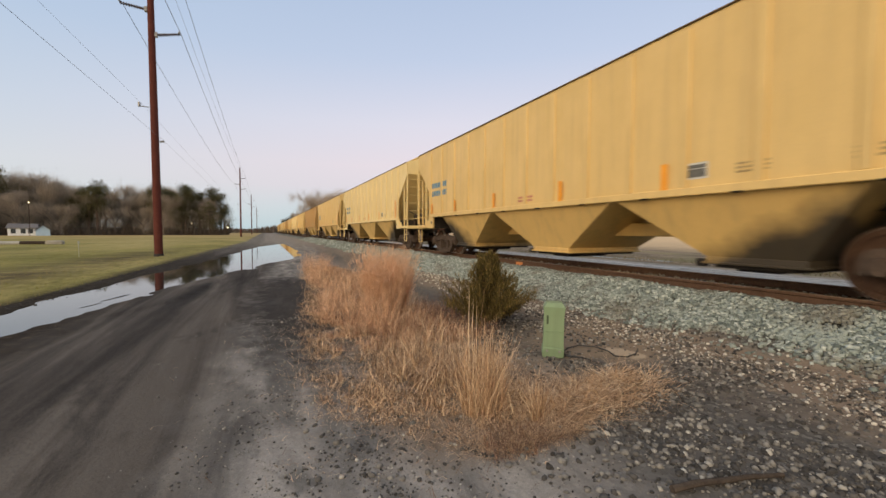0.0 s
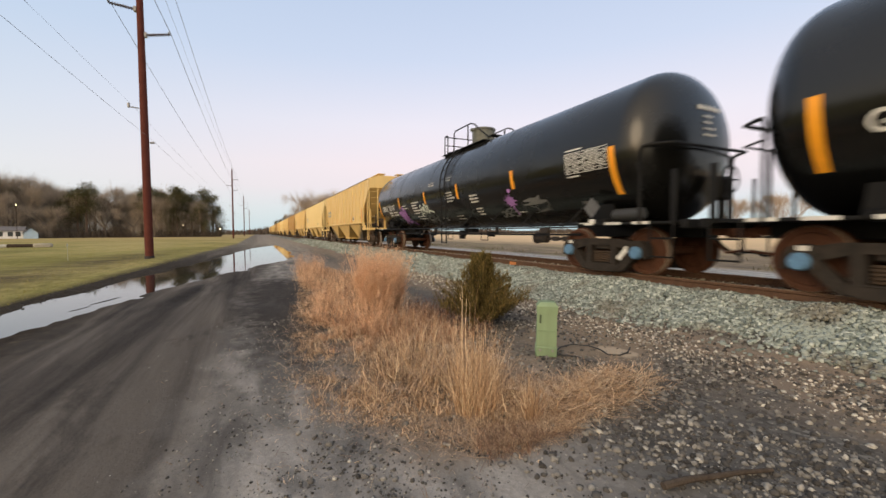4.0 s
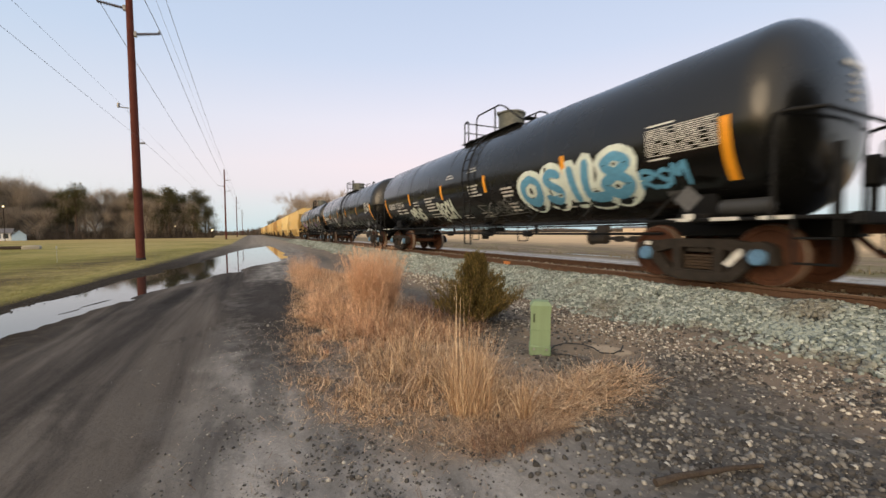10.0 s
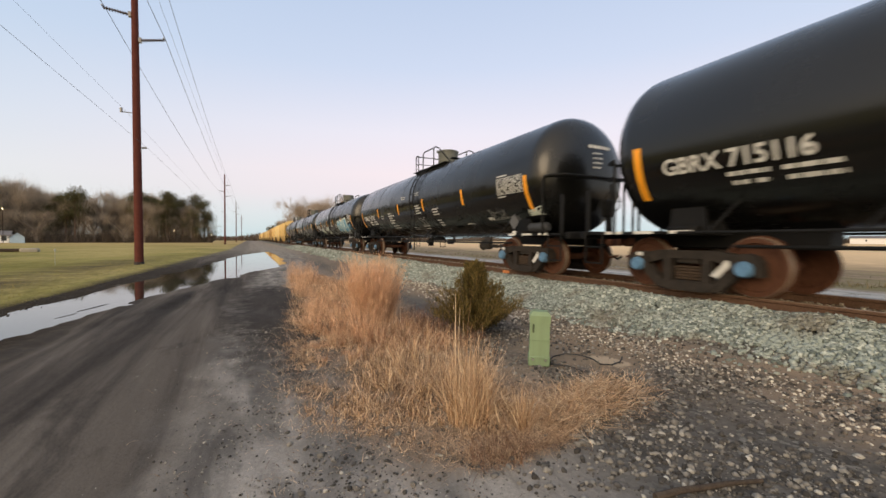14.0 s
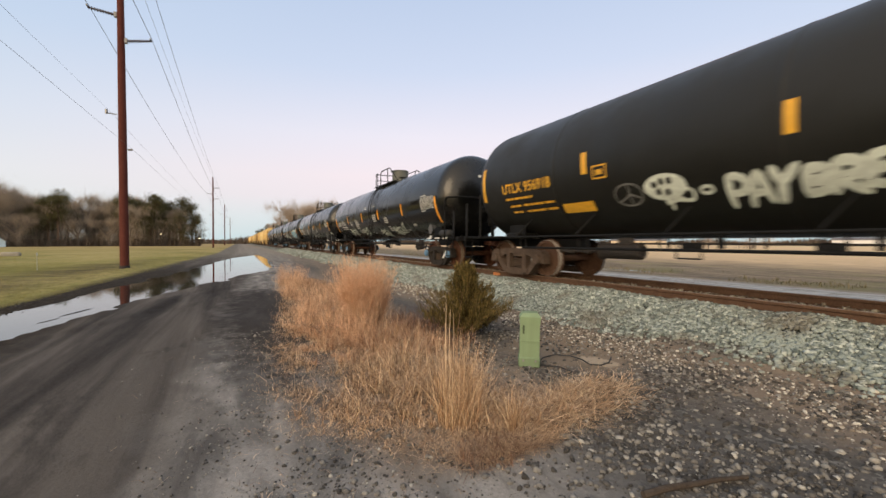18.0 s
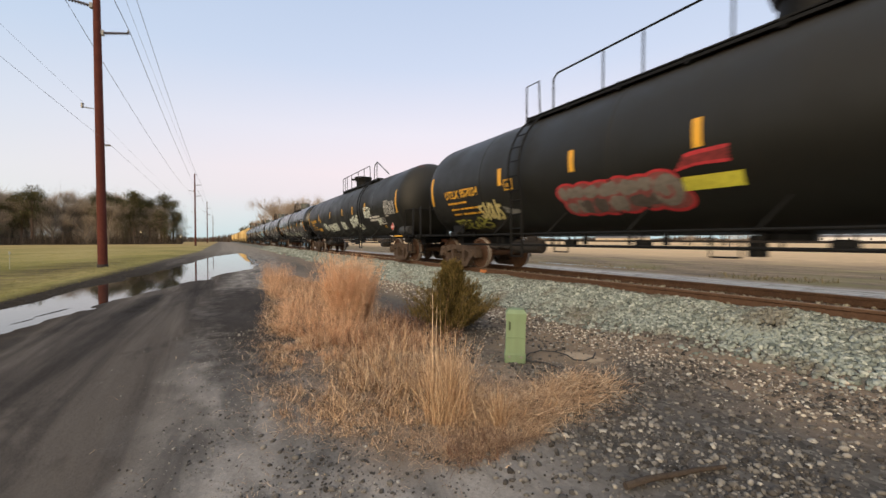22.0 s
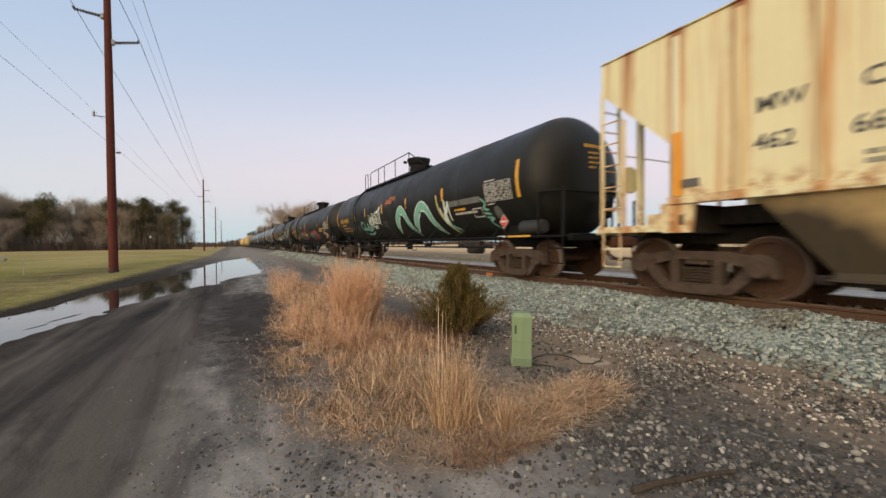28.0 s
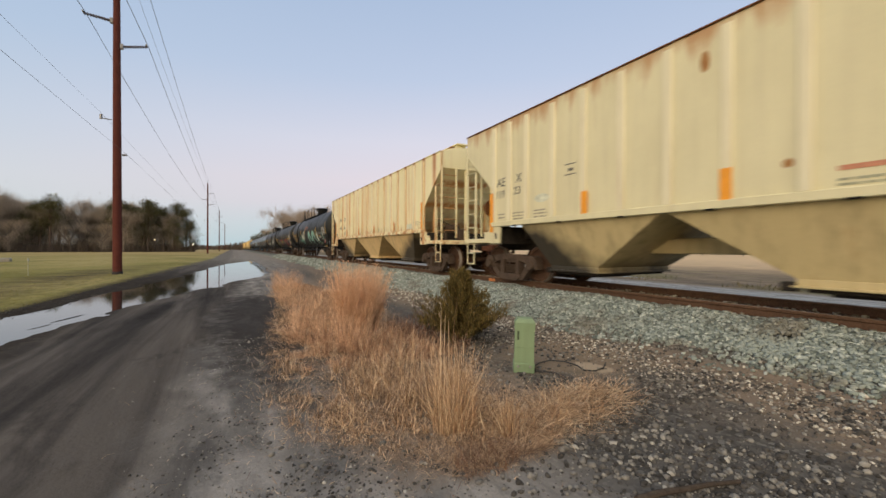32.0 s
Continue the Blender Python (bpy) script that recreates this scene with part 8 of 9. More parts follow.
# ---- dry grass ----
def blades(name, base, length, lean, azim, width, mat, rng, seg=4, droop=1.0, kink=0.0, root=0.45, squash=1.0):
    """Curved tapering blades: base points, lengths, lean from upright in radians; kink bends them at random."""
    n = len(base)
    t = np.linspace(0, 1, seg + 1)
    ang = lean[:, None] * (root + droop * t[None] ** 1.3) + kink * np.cumsum(rng.normal(0, 0.35, (n, seg + 1)), 1)
    azs = azim[:, None] + kink * np.cumsum(rng.normal(0, 0.5, (n, seg + 1)), 1)
    st = (length / seg)[:, None]
    hx, hy, vz = np.sin(ang) * np.cos(azs) * st, np.sin(ang) * np.sin(azs) * st, np.cos(ang) * st
    hx[:, 0] = hy[:, 0] = vz[:, 0] = 0
    cx = base[:, None, 0] + np.cumsum(hx, 1)
    cy = base[:, None, 1] + np.cumsum(hy, 1)
    cz = base[:, None, 2] + np.maximum(squash * np.cumsum(vz, 1), 0.012 * t[None])
    w = width[:, None] * (1 - 0.8 * t[None]) * 0.5
    fa = rng.uniform(0, 6.28, n)
    wx, wy = np.cos(fa)[:, None] * w, np.sin(fa)[:, None] * w
    L, R = np.stack([cx - wx, cy - wy, cz], -1), np.stack([cx + wx, cy + wy, cz], -1)
    v = np.stack([L, R], 2).reshape(n, -1, 3)
    k = np.arange(seg)
    f = np.stack([2 * k, 2 * k + 1, 2 * k + 3, 2 * k + 2], 1)
    f = f[None] + (2 * (seg + 1)) * np.arange(n)[:, None, None]
    return fast_mesh(name, v.reshape(-1, 3), f.reshape(-1, 4), mat)


def grass_material(name, stops):
    n = Nodes(name, 0.85)
    c = n.ramp(n.island(), *stops)
    c = n.mix(n.range(n.noise(n.pos, 2.0, 3), 0.35, 0.7, 0, 0.28), c, tuple(0.6 * v for v in stops[1][1]))
    n.b.inputs["Specular IOR Level"].default_value = 0.2
    return n.done(c)


STRAW = grass_material("dry_straw_grass", ((0.0, (0.095, 0.053, 0.030)), (0.3, (0.41, 0.252, 0.142)), (0.62, (0.69, 0.455, 0.278)), (0.94, (0.92, 0.72, 0.49))))
RUSSET = grass_material("russet_broom_grass", ((0.0, (0.150, 0.075, 0.044)), (0.5, (0.56, 0.325, 0.20)), (0.95, (0.83, 0.565, 0.375))))
FLUFF = grass_material("salmon_seed_fluff", ((0.0, (0.52, 0.28, 0.16)), (0.5, (0.80, 0.485, 0.295)), (0.95, (0.93, 0.67, 0.45))))
THATCH = grass_material("grey_brown_thatch", ((0.0, (0.060, 0.038, 0.026)), (0.5, (0.39, 0.252, 0.162)), (0.95, (0.87, 0.645, 0.435))))
DEAD_WEED = grass_material("dark_red_brown_weeds", ((0.0, (0.05, 0.026, 0.018)), (0.5, (0.17, 0.085, 0.055)), (0.95, (0.36, 0.21, 0.14))))


def region(n, cx, cy, rx, ry, rng, power=0.5):
    a, r = rng.uniform(0, 6.28, n), rng.random(n) ** power
    return np.stack([cx + rx * r * np.cos(a), cy + ry * r * np.sin(a)], 1)


def on_ground(xy):
    return np.concatenate([xy, (heights(xy) - 0.01)[:, None]], 1)


def clump(label, cx, cy, rx, ry, n, h, lean, mat, seed, width=0.005, hair=0, wind=None, kink=0.45, root=0.45):
    rng = np.random.default_rng(seed)
    b = on_ground(region(n, cx, cy, rx, ry, rng))
    ln = h * rng.uniform(0.35, 1.08, n) ** 1.0
    out = np.arctan2(b[:, 1] - cy, b[:, 0] - cx) + rng.normal(0, 0.9, n)
    if wind is not None:
        out = np.where(rng.random(n) < 0.6, wind + rng.normal(0, 0.6, n), out)
    le = np.abs(rng.normal(lean, lean * 0.55, n)) + 0.03
    ob = empty("grass_clump", (0, 0, 0))
    tagged(ob, label, "dry grass", "clumps of dry grass")
    tagged(part("grass_tuft", blades("grass_tuft", b, ln, le, out, width * rng.uniform(0.5, 1.3, n), mat, rng, 5, 1.0 if root < 0.6 else 0.25, kink, root), ob), kind="stuff")
    if hair:
        m = rng.integers(0, n, hair)
        t = rng.uniform(0.38, 1.02, hair)
        p = b[m].copy()
        hl = ln[m] * t
        p[:, 0] += np.cos(out[m]) * np.sin(le[m] * 0.75) * hl
        p[:, 1] += np.sin(out[m]) * np.sin(le[m] * 0.75) * hl
        p[:, 2] += np.cos(le[m] * 0.75) * hl
        tagged(part("seed_fluff", blades("seed_fluff", p, rng.uniform(0.03, 0.10, hair), np.abs(rng.normal(0.95, 0.5, hair)), rng.uniform(0, 6.28, hair), rng.uniform(0.0018, 0.0036, hair) * (1 + 0.06 * cy), FLUFF if mat == RUSSET else mat, rng, 2, 1.0, 0.4), ob), kind="stuff")
    return ob


TALL, LOOSE = "tall russet broom grass standing in a feathery bunch", "russet broom grass, loose and wind-bent, by the road"
UPRIGHT, LOW, FLAT = "upright straw-coloured grass bunch with pale stalks", "low tangled tuft of dry straw grass", "flattened mat of straw on the gravel"
clump(TALL, 1.78, 6.50, 0.17, 0.22, 800, 1.18, 0.30, RUSSET, 11, 0.0030, 44000, None, 0.26, 0.55)
clump(TALL, 2.10, 6.85, 0.18, 0.25, 420, 1.06, 0.32, RUSSET, 10, 0.0030, 22000, None, 0.28, 0.55)
clump(LOOSE, 0.90, 6.55, 0.16, 0.22, 120, 0.46, 0.6, RUSSET, 39, 0.004, 1500, None, 0.5, 0.55)
clump(LOOSE, 1.06, 7.55, 0.12, 0.14, 90, 0.62, 0.46, RUSSET, 12, 0.0045, 1500, None, 0.4, 0.55)
clump(LOOSE, 1.22, 6.15, 0.10, 0.14, 120, 0.62, 0.46, RUSSET, 14, 0.0045, 1500, None, 0.5, 0.55)
clump(LOOSE, 1.45, 5.50, 0.14, 0.16, 190, 0.66, 0.42, RUSSET, 38, 0.0045, 2000, None, 0.5, 0.55)
clump(LOOSE, 1.18, 11.4, 0.18, 0.6, 140, 0.66, 0.36, RUSSET, 13, 0.006, 1500, None, 0.4)
clump(LOOSE, 1.65, 15.0, 0.4, 2.2, 420, 0.75, 0.34, RUSSET, 28, 0.008, 2600, None, 0.35)
clump(UPRIGHT, 1.57, 2.76, 0.17, 0.15, 760, 0.72, 0.22, STRAW, 15, 0.0042, 900, None, 0.45, 0.25)
clump(UPRIGHT, 1.70, 3.25, 0.22, 0.22, 240, 0.46, 0.55, THATCH, 16, 0.004, 600, None, 0.7)
clump(LOW, 1.88, 2.44, 0.05, 0.05, 130, 0.42, 0.20, STRAW, 17, 0.005, 0, None, 0.35)
clump("a few tall pale seed stalks above the grass", 2.16, 4.0, 0.08, 0.06, 8, 1.04, 0.07, STRAW, 24, 0.009, 90, None, 0.12)


def straw_mat(cx, cy, rx, ry, n, toward, seed):
    """Long straws bent over and lying on one another."""
    rng = np.random.default_rng(seed)
    b = on_ground(region(n, cx, cy, rx, ry, rng))
    u = np.hypot((b[:, 0] - cx) / rx, (b[:, 1] - cy) / ry)
    b[:, 2] += 0.01 + 0.16 * rng.random(n) * np.clip(1.1 - u, 0, 1)
    me = blades("bent_straw", b, rng.uniform(0.15, 0.5, n), np.clip(rng.normal(1.46, 0.18, n), 0.8, 1.75), toward + math.pi * rng.integers(0, 2, n) + rng.normal(0, 0.85, n), rng.uniform(0.004, 0.0095, n), STRAW, rng, 6, 0.10, 0.75, 0.98, 0.62)
    ob = empty("grass_clump", (0, 0, 0))
    tagged(ob, FLAT, "dry grass", "clumps of dry grass")
    tagged(part("bent_straw", me, ob), kind="stuff")


straw_mat(2.40, 2.52, 0.50, 0.26, 1000, -0.25, 25)
straw_mat(2.98, 2.66, 0.50, 0.30, 1000, 0.10, 33)
straw_mat(1.85, 2.75, 0.28, 0.25, 420, -0.35, 26)
clump("dark red-brown weeds at the edge of the gravel", 1.52, 2.20, 0.24, 0.13, 170, 0.17, 1.1, DEAD_WEED, 40, 0.003, 420, None, 0.7)


clump("dark brown weeds at the foot of the juniper", 2.70, 6.1, 0.45, 0.6, 420, 0.42, 0.6, DEAD_WEED, 36, 0.006, 1400, None, 0.8)
clump("dark brown weeds at the foot of the juniper", 2.75, 4.9, 0.30, 0.25, 200, 0.28, 0.6, DEAD_WEED, 37, 0.005, 400, None, 0.8)


def tuft_height(x, y):
    """How high the tangled grass stands over the verge."""
    h = 0.11 + 0.12 * noise.noise((x * 1.7, y * 1.3, 3))
    for cx, cy, rx, ry, top in ((1.60, 5.6, 0.35, 0.7, 0.20), (1.75, 4.2, 0.50, 0.5, 0.17), (1.30, 3.5, 0.35, 0.4, 0.12), (1.8, 3.2, 0.30, 0.4, 0.10), (2.3, 5.6, 0.6, 1.0, 0.16), (1.9, 9.5, 0.9, 2.2, 0.24)):
        h += top * math.exp(-(((x - cx) / rx) ** 2 + ((y - cy) / ry) ** 2))
    return max(0.06, h) * min(1.0, max(0.45, (y - 1.5) / 2.2))


def grass_mat():
    rng = np.random.default_rng(31)
    rows = {0: [], 1: [], 2: []}
    count = 0
    while count < 1500:
        y = 2.15 + 13.8 * rng.random() ** 1.8
        lo = float(np.interp(y, [2.15, 2.35, 2.75, 3.1, 4.5, 6, 7.8, 10.9, 16], [1.45, 1.22, 0.82, 0.42, 0.36, 0.48, 0.66, 0.98, 1.3]))
        hi = float(np.interp(y, [1.9, 2.3, 2.9, 3.2, 4.2, 5, 6, 9, 13, 16], [1.5, 2.2, 2.4, 2.3, 2.35, 2.7, 2.9, 3.0, 2.9, 2.7]))
        u = rng.random()
        x = lo + (hi - lo) * u + rng.normal(0, 0.06)
        if noise.noise((x * 1.9, y * 1.5, 9)) < -0.08 and rng.random() < 0.85:
            continue
        count += 1
        h = tuft_height(x, y) * rng.uniform(0.6, 1.25) * min(1.0, 0.35 + 2.6 * min(u, 1 - u))
        m = int(rng.integers(22, 60))
        r = rng.uniform(0.02, 0.09) + 0.004 * y
        a = rng.uniform(0, 6.28, m)
        q = np.abs(rng.normal(0, 1, m)) * r
        sway = math.pi * rng.integers(0, 2) + rng.normal(0, 0.7)
        base = np.stack([x + q * np.cos(a), y + q * np.sin(a)], 1)
        az = np.where(rng.random(m) < 0.7, sway + rng.normal(0, 0.6, m), a + rng.normal(0, 0.5, m))
        kind = 1 if y < 2.45 or x < lo + 0.25 else 2 if y > 4.6 and rng.random() < 0.6 else (0 if rng.random() < 0.5 else 1)
        lean = np.abs(rng.normal(rng.uniform(0.9, 1.7), 0.45, m))
        rows[kind].append((base, h * rng.uniform(0.6, 1.8, m) * (0.6 if y < 2.45 else 1.0), lean, az, rng.uniform(0.0038, 0.0092, m) * (1 + 0.05 * y)))
    for kind, mat in ((0, STRAW), (1, THATCH), (2, RUSSET)):
        b, ln, le, az, wd = (np.concatenate([r[k] for r in rows[kind]]) for k in range(5))
        me = blades("grass_mat", on_ground(b), ln, le, az, wd, mat, rng, 8, 1.45, 0.62, 0.38)
        tagged(new("grass_mat", me), "matted low dry grass between road and track", "dry grass", kind="stuff")
    # thin thatch lying on the soil between the tufts
    n = 42000
    y = 2.2 + 12.7 * rng.random(n) ** 2.1
    lo = np.interp(y, [2.15, 2.35, 2.75, 3.1, 4.5, 6, 7.8, 10.9, 16], [1.40, 1.15, 0.74, 0.34, 0.30, 0.42, 0.62, 0.95, 1.3])
    hi = np.interp(y, [1.9, 2.3, 2.9, 3.2, 4.2, 5, 6, 9, 13, 16], [1.5, 2.3, 3.3, 2.5, 2.35, 2.8, 2.95, 3.0, 2.9, 2.7])
    x = lo + (hi - lo) * rng.random(n) + rng.normal(0, 0.10, n)
    me = blades("straw_litter", on_ground(np.stack([x, y], 1)), rng.uniform(0.06, 0.22, n), np.clip(rng.normal(1.3, 0.25, n), 0.4, 1.7), rng.uniform(0, 6.28, n), rng.uniform(0.002, 0.005, n), THATCH, rng, 3, 0.3, 0.4, 0.95)
    tagged(new("straw_litter", me), "fallen straw lying on the soil of the verge", "dry grass", kind="stuff")
    # stray straws thin out over the grey strip
    n = 1500
    xy = np.stack([rng.normal(0.55, 0.45, n), 1.4 + 5.0 * rng.random(n)], 1)
    me = blades("straw_litter", on_ground(xy), rng.uniform(0.04, 0.16, n), rng.uniform(1.0, 1.5, n), rng.uniform(0, 6.28, n), rng.uniform(0.002, 0.005, n), THATCH, rng, 2)
    tagged(new("straw_litter", me), "broken straw scattered over bare grey soil", "dry grass", kind="stuff")
    # weeds along the far edge of the lane
    n = 5200
    y = 1 + 44 * rng.random(n) ** 1.4
    x = 16.4 + rng.gamma(1.6, 0.8, n) + 0.5 * np.sin(y * 0.5)
    keep = np.array([noise.noise((p * 0.5, q * 0.35, 6)) for p, q in zip(x, y)]) > -0.12
    x, y = x[keep], y[keep]
    n = len(x)
    me = blades("lane_weeds", on_ground(np.stack([x, y], 1)), rng.uniform(0.05, 0.22, n), np.abs(rng.normal(0.8, 0.4, n)), rng.uniform(0, 6.28, n), rng.uniform(0.012, 0.03, n), WEED, rng, 2)
    tagged(new("lane_weeds", me), "low olive weeds along the edge of the bare field", "weeds", kind="stuff")
    # winter turf of the field by the pole and along the ditch
    n = 13000
    y = 9 + 45 * rng.random(n) ** 1.6
    e = np.interp(y, [p[0] for p in FIELD_EDGE], [p[1] for p in FIELD_EDGE])
    x = e + 0.15 - (1.0 + y * 0.45) * rng.random(n) ** 1.3
    me = blades("field_turf", on_ground(np.stack([x, y], 1)), rng.uniform(0.03, 0.085, n), np.abs(rng.normal(0.7, 0.35, n)), rng.uniform(0, 6.28, n), rng.uniform(0.006, 0.012, n) * (1 + y / 40), TURF, rng, 2)
    tagged(new("field_turf", me), "short yellow-green winter turf of the field", "grass", kind="stuff")


WEED = grass_material("olive_brown_weeds", ((0.0, (0.09, 0.075, 0.03)), (0.5, (0.17, 0.14, 0.06)), (0.95, (0.34, 0.26, 0.14))))
TURF = grass_material("winter_turf", ((0.0, (0.15, 0.14, 0.03)), (0.5, (0.24, 0.20, 0.05)), (0.95, (0.36, 0.28, 0.10))))
grass_mat()


# ---- juniper ----
def juniper():
    rng = np.random.default_rng(41)
    ob = empty("juniper", (3.22, 5.45, 0))
    tagged(ob, "small bronze-green juniper bush growing beside the ballast", "shrub")
    bark = plain("juniper_bark", (0.075, 0.05, 0.035), 0.9)
    green = grass_material("juniper_sprays", ((0.0, (0.045, 0.040, 0.013)), (0.5, (0.118, 0.092, 0.029)), (0.95, (0.26, 0.175, 0.060))))
    s = Shape().tube([(0, 0, -0.05), (0.02, 0.0, 0.35), (0.0, 0.03, 0.75), (0.03, 0.02, 1.02)], 0.028, 8, 0, True, 0.006)
    part("trunk", s.mesh("trunk", bark), ob)
    tips, s = [], Shape()
    for i in range(190):
        h = 0.03 + 0.90 * rng.random() ** 1.5
        a = rng.uniform(0, 6.28)
        reach = (0.84 * (1 - h / 1.06) ** 1.25 + 0.04) * rng.uniform(0.40, 1.15)
        rise = reach * rng.uniform(0.05, 0.65) + 0.04 + 0.10 * h
        p0, p1 = Vector((0, 0, h)), Vector((reach * math.cos(a), reach * math.sin(a), h + rise))
        mid = (p0 + p1) / 2 + Vector((0.05 * math.cos(a), 0.05 * math.sin(a), -0.05))
        s.tube([p0, mid, p1], 0.007, 4, 0, False, 0.002)
        tips.append((p0, mid, p1))
    tips.append((Vector((0, 0, 0.6)), Vector((0.02, 0.01, 0.85)), Vector((0.0, 0.0, 1.12))))
    tips.append((Vector((0, 0, 0.5)), Vector((-0.12, 0.05, 0.72)), Vector((-0.16, 0.08, 0.93))))
    part("branchwork", s.mesh("branches", bark), ob)
    base, ln, az, le = [], [], [], []
    for p0, mid, p1 in tips:
        for j in range(150):
            u = rng.random() ** 0.7
            q = (p0.lerp(mid, 2 * u) if u < 0.5 else mid.lerp(p1, 2 * u - 1)) + Vector(rng.normal(0, 0.022, 3))
            q.z = max(q.z, 0.02)
            base.append(q), ln.append(rng.uniform(0.03, 0.085))
            d = p1 - p0
            az.append(math.atan2(d.y, d.x) + rng.normal(0, 0.9)), le.append(abs(rng.normal(0.55, 0.3)))
    n = len(base)
    me = blades("foliage", np.array([tuple(b) for b in base]), np.array(ln), np.array(le), np.array(az), rng.uniform(0.007, 0.014, n), green, rng, 2)
    part("foliage", me, ob)


juniper()


# ---- woods ----
BARK_GREY = plain("grey_brown_bark", (0.15, 0.118, 0.092), 0.95)
BARK_PALE = plain("pale_tan_bark", (0.34, 0.26, 0.19), 0.95)
BARK_PINE = plain("pine_bark", (0.11, 0.07, 0.05), 0.95)
TWIG = grass_material("winter_twigs", ((0.0, (0.22, 0.175, 0.132)), (0.5, (0.35, 0.28, 0.212)), (0.95, (0.49, 0.40, 0.315))))
TWIG_PALE = grass_material("pale_winter_twigs", ((0.0, (0.28, 0.22, 0.17)), (0.5, (0.42, 0.335, 0.26)), (0.95, (0.55, 0.45, 0.36))))
PINE = grass_material("pine_needles", ((0.0, (0.035, 0.038, 0.017)), (0.5, (0.082, 0.080, 0.034)), (0.95, (0.19, 0.16, 0.072))))
THICKET = grass_material("dark_undergrowth", ((0.0, (0.055, 0.042, 0.032)), (0.5, (0.10, 0.076, 0.058)), (0.95, (0.16, 0.125, 0.095))))


def bare_tree(seed, h, spread, trunk_r, bark, twig, twigs=1500, fork=0.35, thin=0.0015):
    rng = random.Random(seed)
    ob = empty("bare_tree")
    tagged(ob, "leafless deciduous tree with a fine twiggy crown", "tree", "trees round the field")
    s = Shape()
    ends = []

    def grow(p, d, ln, r, depth):
        q = p + d * ln
        m = (p + q) / 2 + Vector((rng.uniform(-1, 1), rng.uniform(-1, 1), 0)) * ln * 0.06
        s.tube([p, m, q], r, 6 if depth < 2 else 4, 0, False, r * 0.62)
        if depth >= 1:
            ends.append((p, q))
        if depth < 4:
            for _ in range(rng.choice((3, 3, 4)) if depth < 3 else 3):
                side = Vector((rng.uniform(-1, 1), rng.uniform(-1, 1), rng.uniform(-0.15, 0.6))) * spread
                u = rng.uniform(0.55, 1.0)
                grow(p.lerp(q, u), (d + side).normalized(), ln * rng.uniform(0.55, 0.78), r * 0.55, depth + 1)

    grow(Vector((0, 0, -0.2)), Vector((rng.uniform(-0.05, 0.05), rng.uniform(-0.05, 0.05), 1)).normalized(), h * fork, trunk_r, 0)
    zs = max(q.z for _, q in ends)
    k = h / zs
    s.v = [(x * k, y * k, z * k) for x, y, z in s.v]
    part("trunk", s.mesh("trunk", bark), ob)
    nr = np.random.default_rng(seed)
    cloud = int(twigs * 0.72)
    pick = nr.integers(0, len(ends), twigs - cloud)
    base, ln, az, le = [], [], [], []
    for i in pick:
        p, q = ends[i]
        b = p.lerp(q, nr.uniform(0.1, 1.0)) * k
        d = q - p
        base.append(tuple(b)), ln.append(h * nr.uniform(0.04, 0.13))
        az.append(math.atan2(d.y, d.x) + nr.normal(0, 0.9)), le.append(abs(nr.normal(0.5, 0.4)))
    # finer shoots all through the crown and down the stem
    tips = [ends[i][1] * k for i in nr.integers(0, len(ends), 40)]
    lobes = [(q.x, q.y, q.z, h * nr.uniform(0.07, 0.12)) for q in tips]
    lobes[24:] = [(nr.normal(0, 0.13) * h, nr.normal(0, 0.13) * h, nr.uniform(0.06, 0.62) * h, h * nr.uniform(0.09, 0.15)) for _ in range(16)]
    for i in range(cloud):
        cx, cy, cz, cr = lobes[i % 40]
        o = nr.normal(0, 0.55, 3) * cr
        base.append((cx + o[0], cy + o[1], max(0.3, cz + 1.1 * o[2] - 0.04 * h))), ln.append(h * nr.uniform(0.05, 0.13))
        az.append(math.atan2(o[1] + cy, o[0] + cx) + nr.normal(0, 0.9)), le.append(abs(nr.normal(0.5, 0.35)))
    part("crown", blades("crown", np.array(base), np.array(ln), np.array(le), np.array(az), np.full(twigs, h * thin), twig, nr, 3, 0.6, 0.4), ob)
    return ob


def pine_tree(seed, h, bare, wide, clumps=46):
    nr = np.random.default_rng(seed)
    ob = empty("pine_tree")
    tagged(ob, "tall dark pine with a ragged clumpy crown", "tree", "trees round the field")
    s = Shape().tube([(0, 0, -0.2), (nr.normal(0, 0.1), 0, h * 0.4), (nr.normal(0, 0.2), nr.normal(0, 0.2), h * 0.95)], 0.024 * h, 7, 0, False, 0.006 * h)
    base, ln, az, le = [], [], [], []
    for i in range(clumps):
        u = nr.random() ** 0.8
        z = h * (bare + (0.97 - bare) * u)
        rr = wide * h * (0.25 + 0.75 * math.sin(math.pi * min(1, 0.18 + 0.80 * u))) * nr.uniform(0.2, 1.0)
        a = nr.uniform(0, 6.28)
        c = np.array([rr * math.cos(a), rr * math.sin(a), z])
        s.tube([(0, 0, z - rr * 0.35), tuple(c * 0.98)], 0.005 * h, 4, 0, False, 0.002 * h)
        m = 80
        o = nr.normal(0, 1, (m, 3)) * np.array([0.055, 0.055, 0.032]) * h
        for q in o:
            base.append(c + q), ln.append(h * nr.uniform(0.018, 0.045)), az.append(nr.uniform(0, 6.28)), le.append(nr.uniform(0.2, 1.4))
    part("trunk", s.mesh("trunk", BARK_PINE), ob)
    n = len(base)
    part("crown", blades("crown", np.array(base), np.array(ln), np.array(le), np.array(az), np.full(n, h * 0.011), PINE, nr, 1), ob)
    return ob


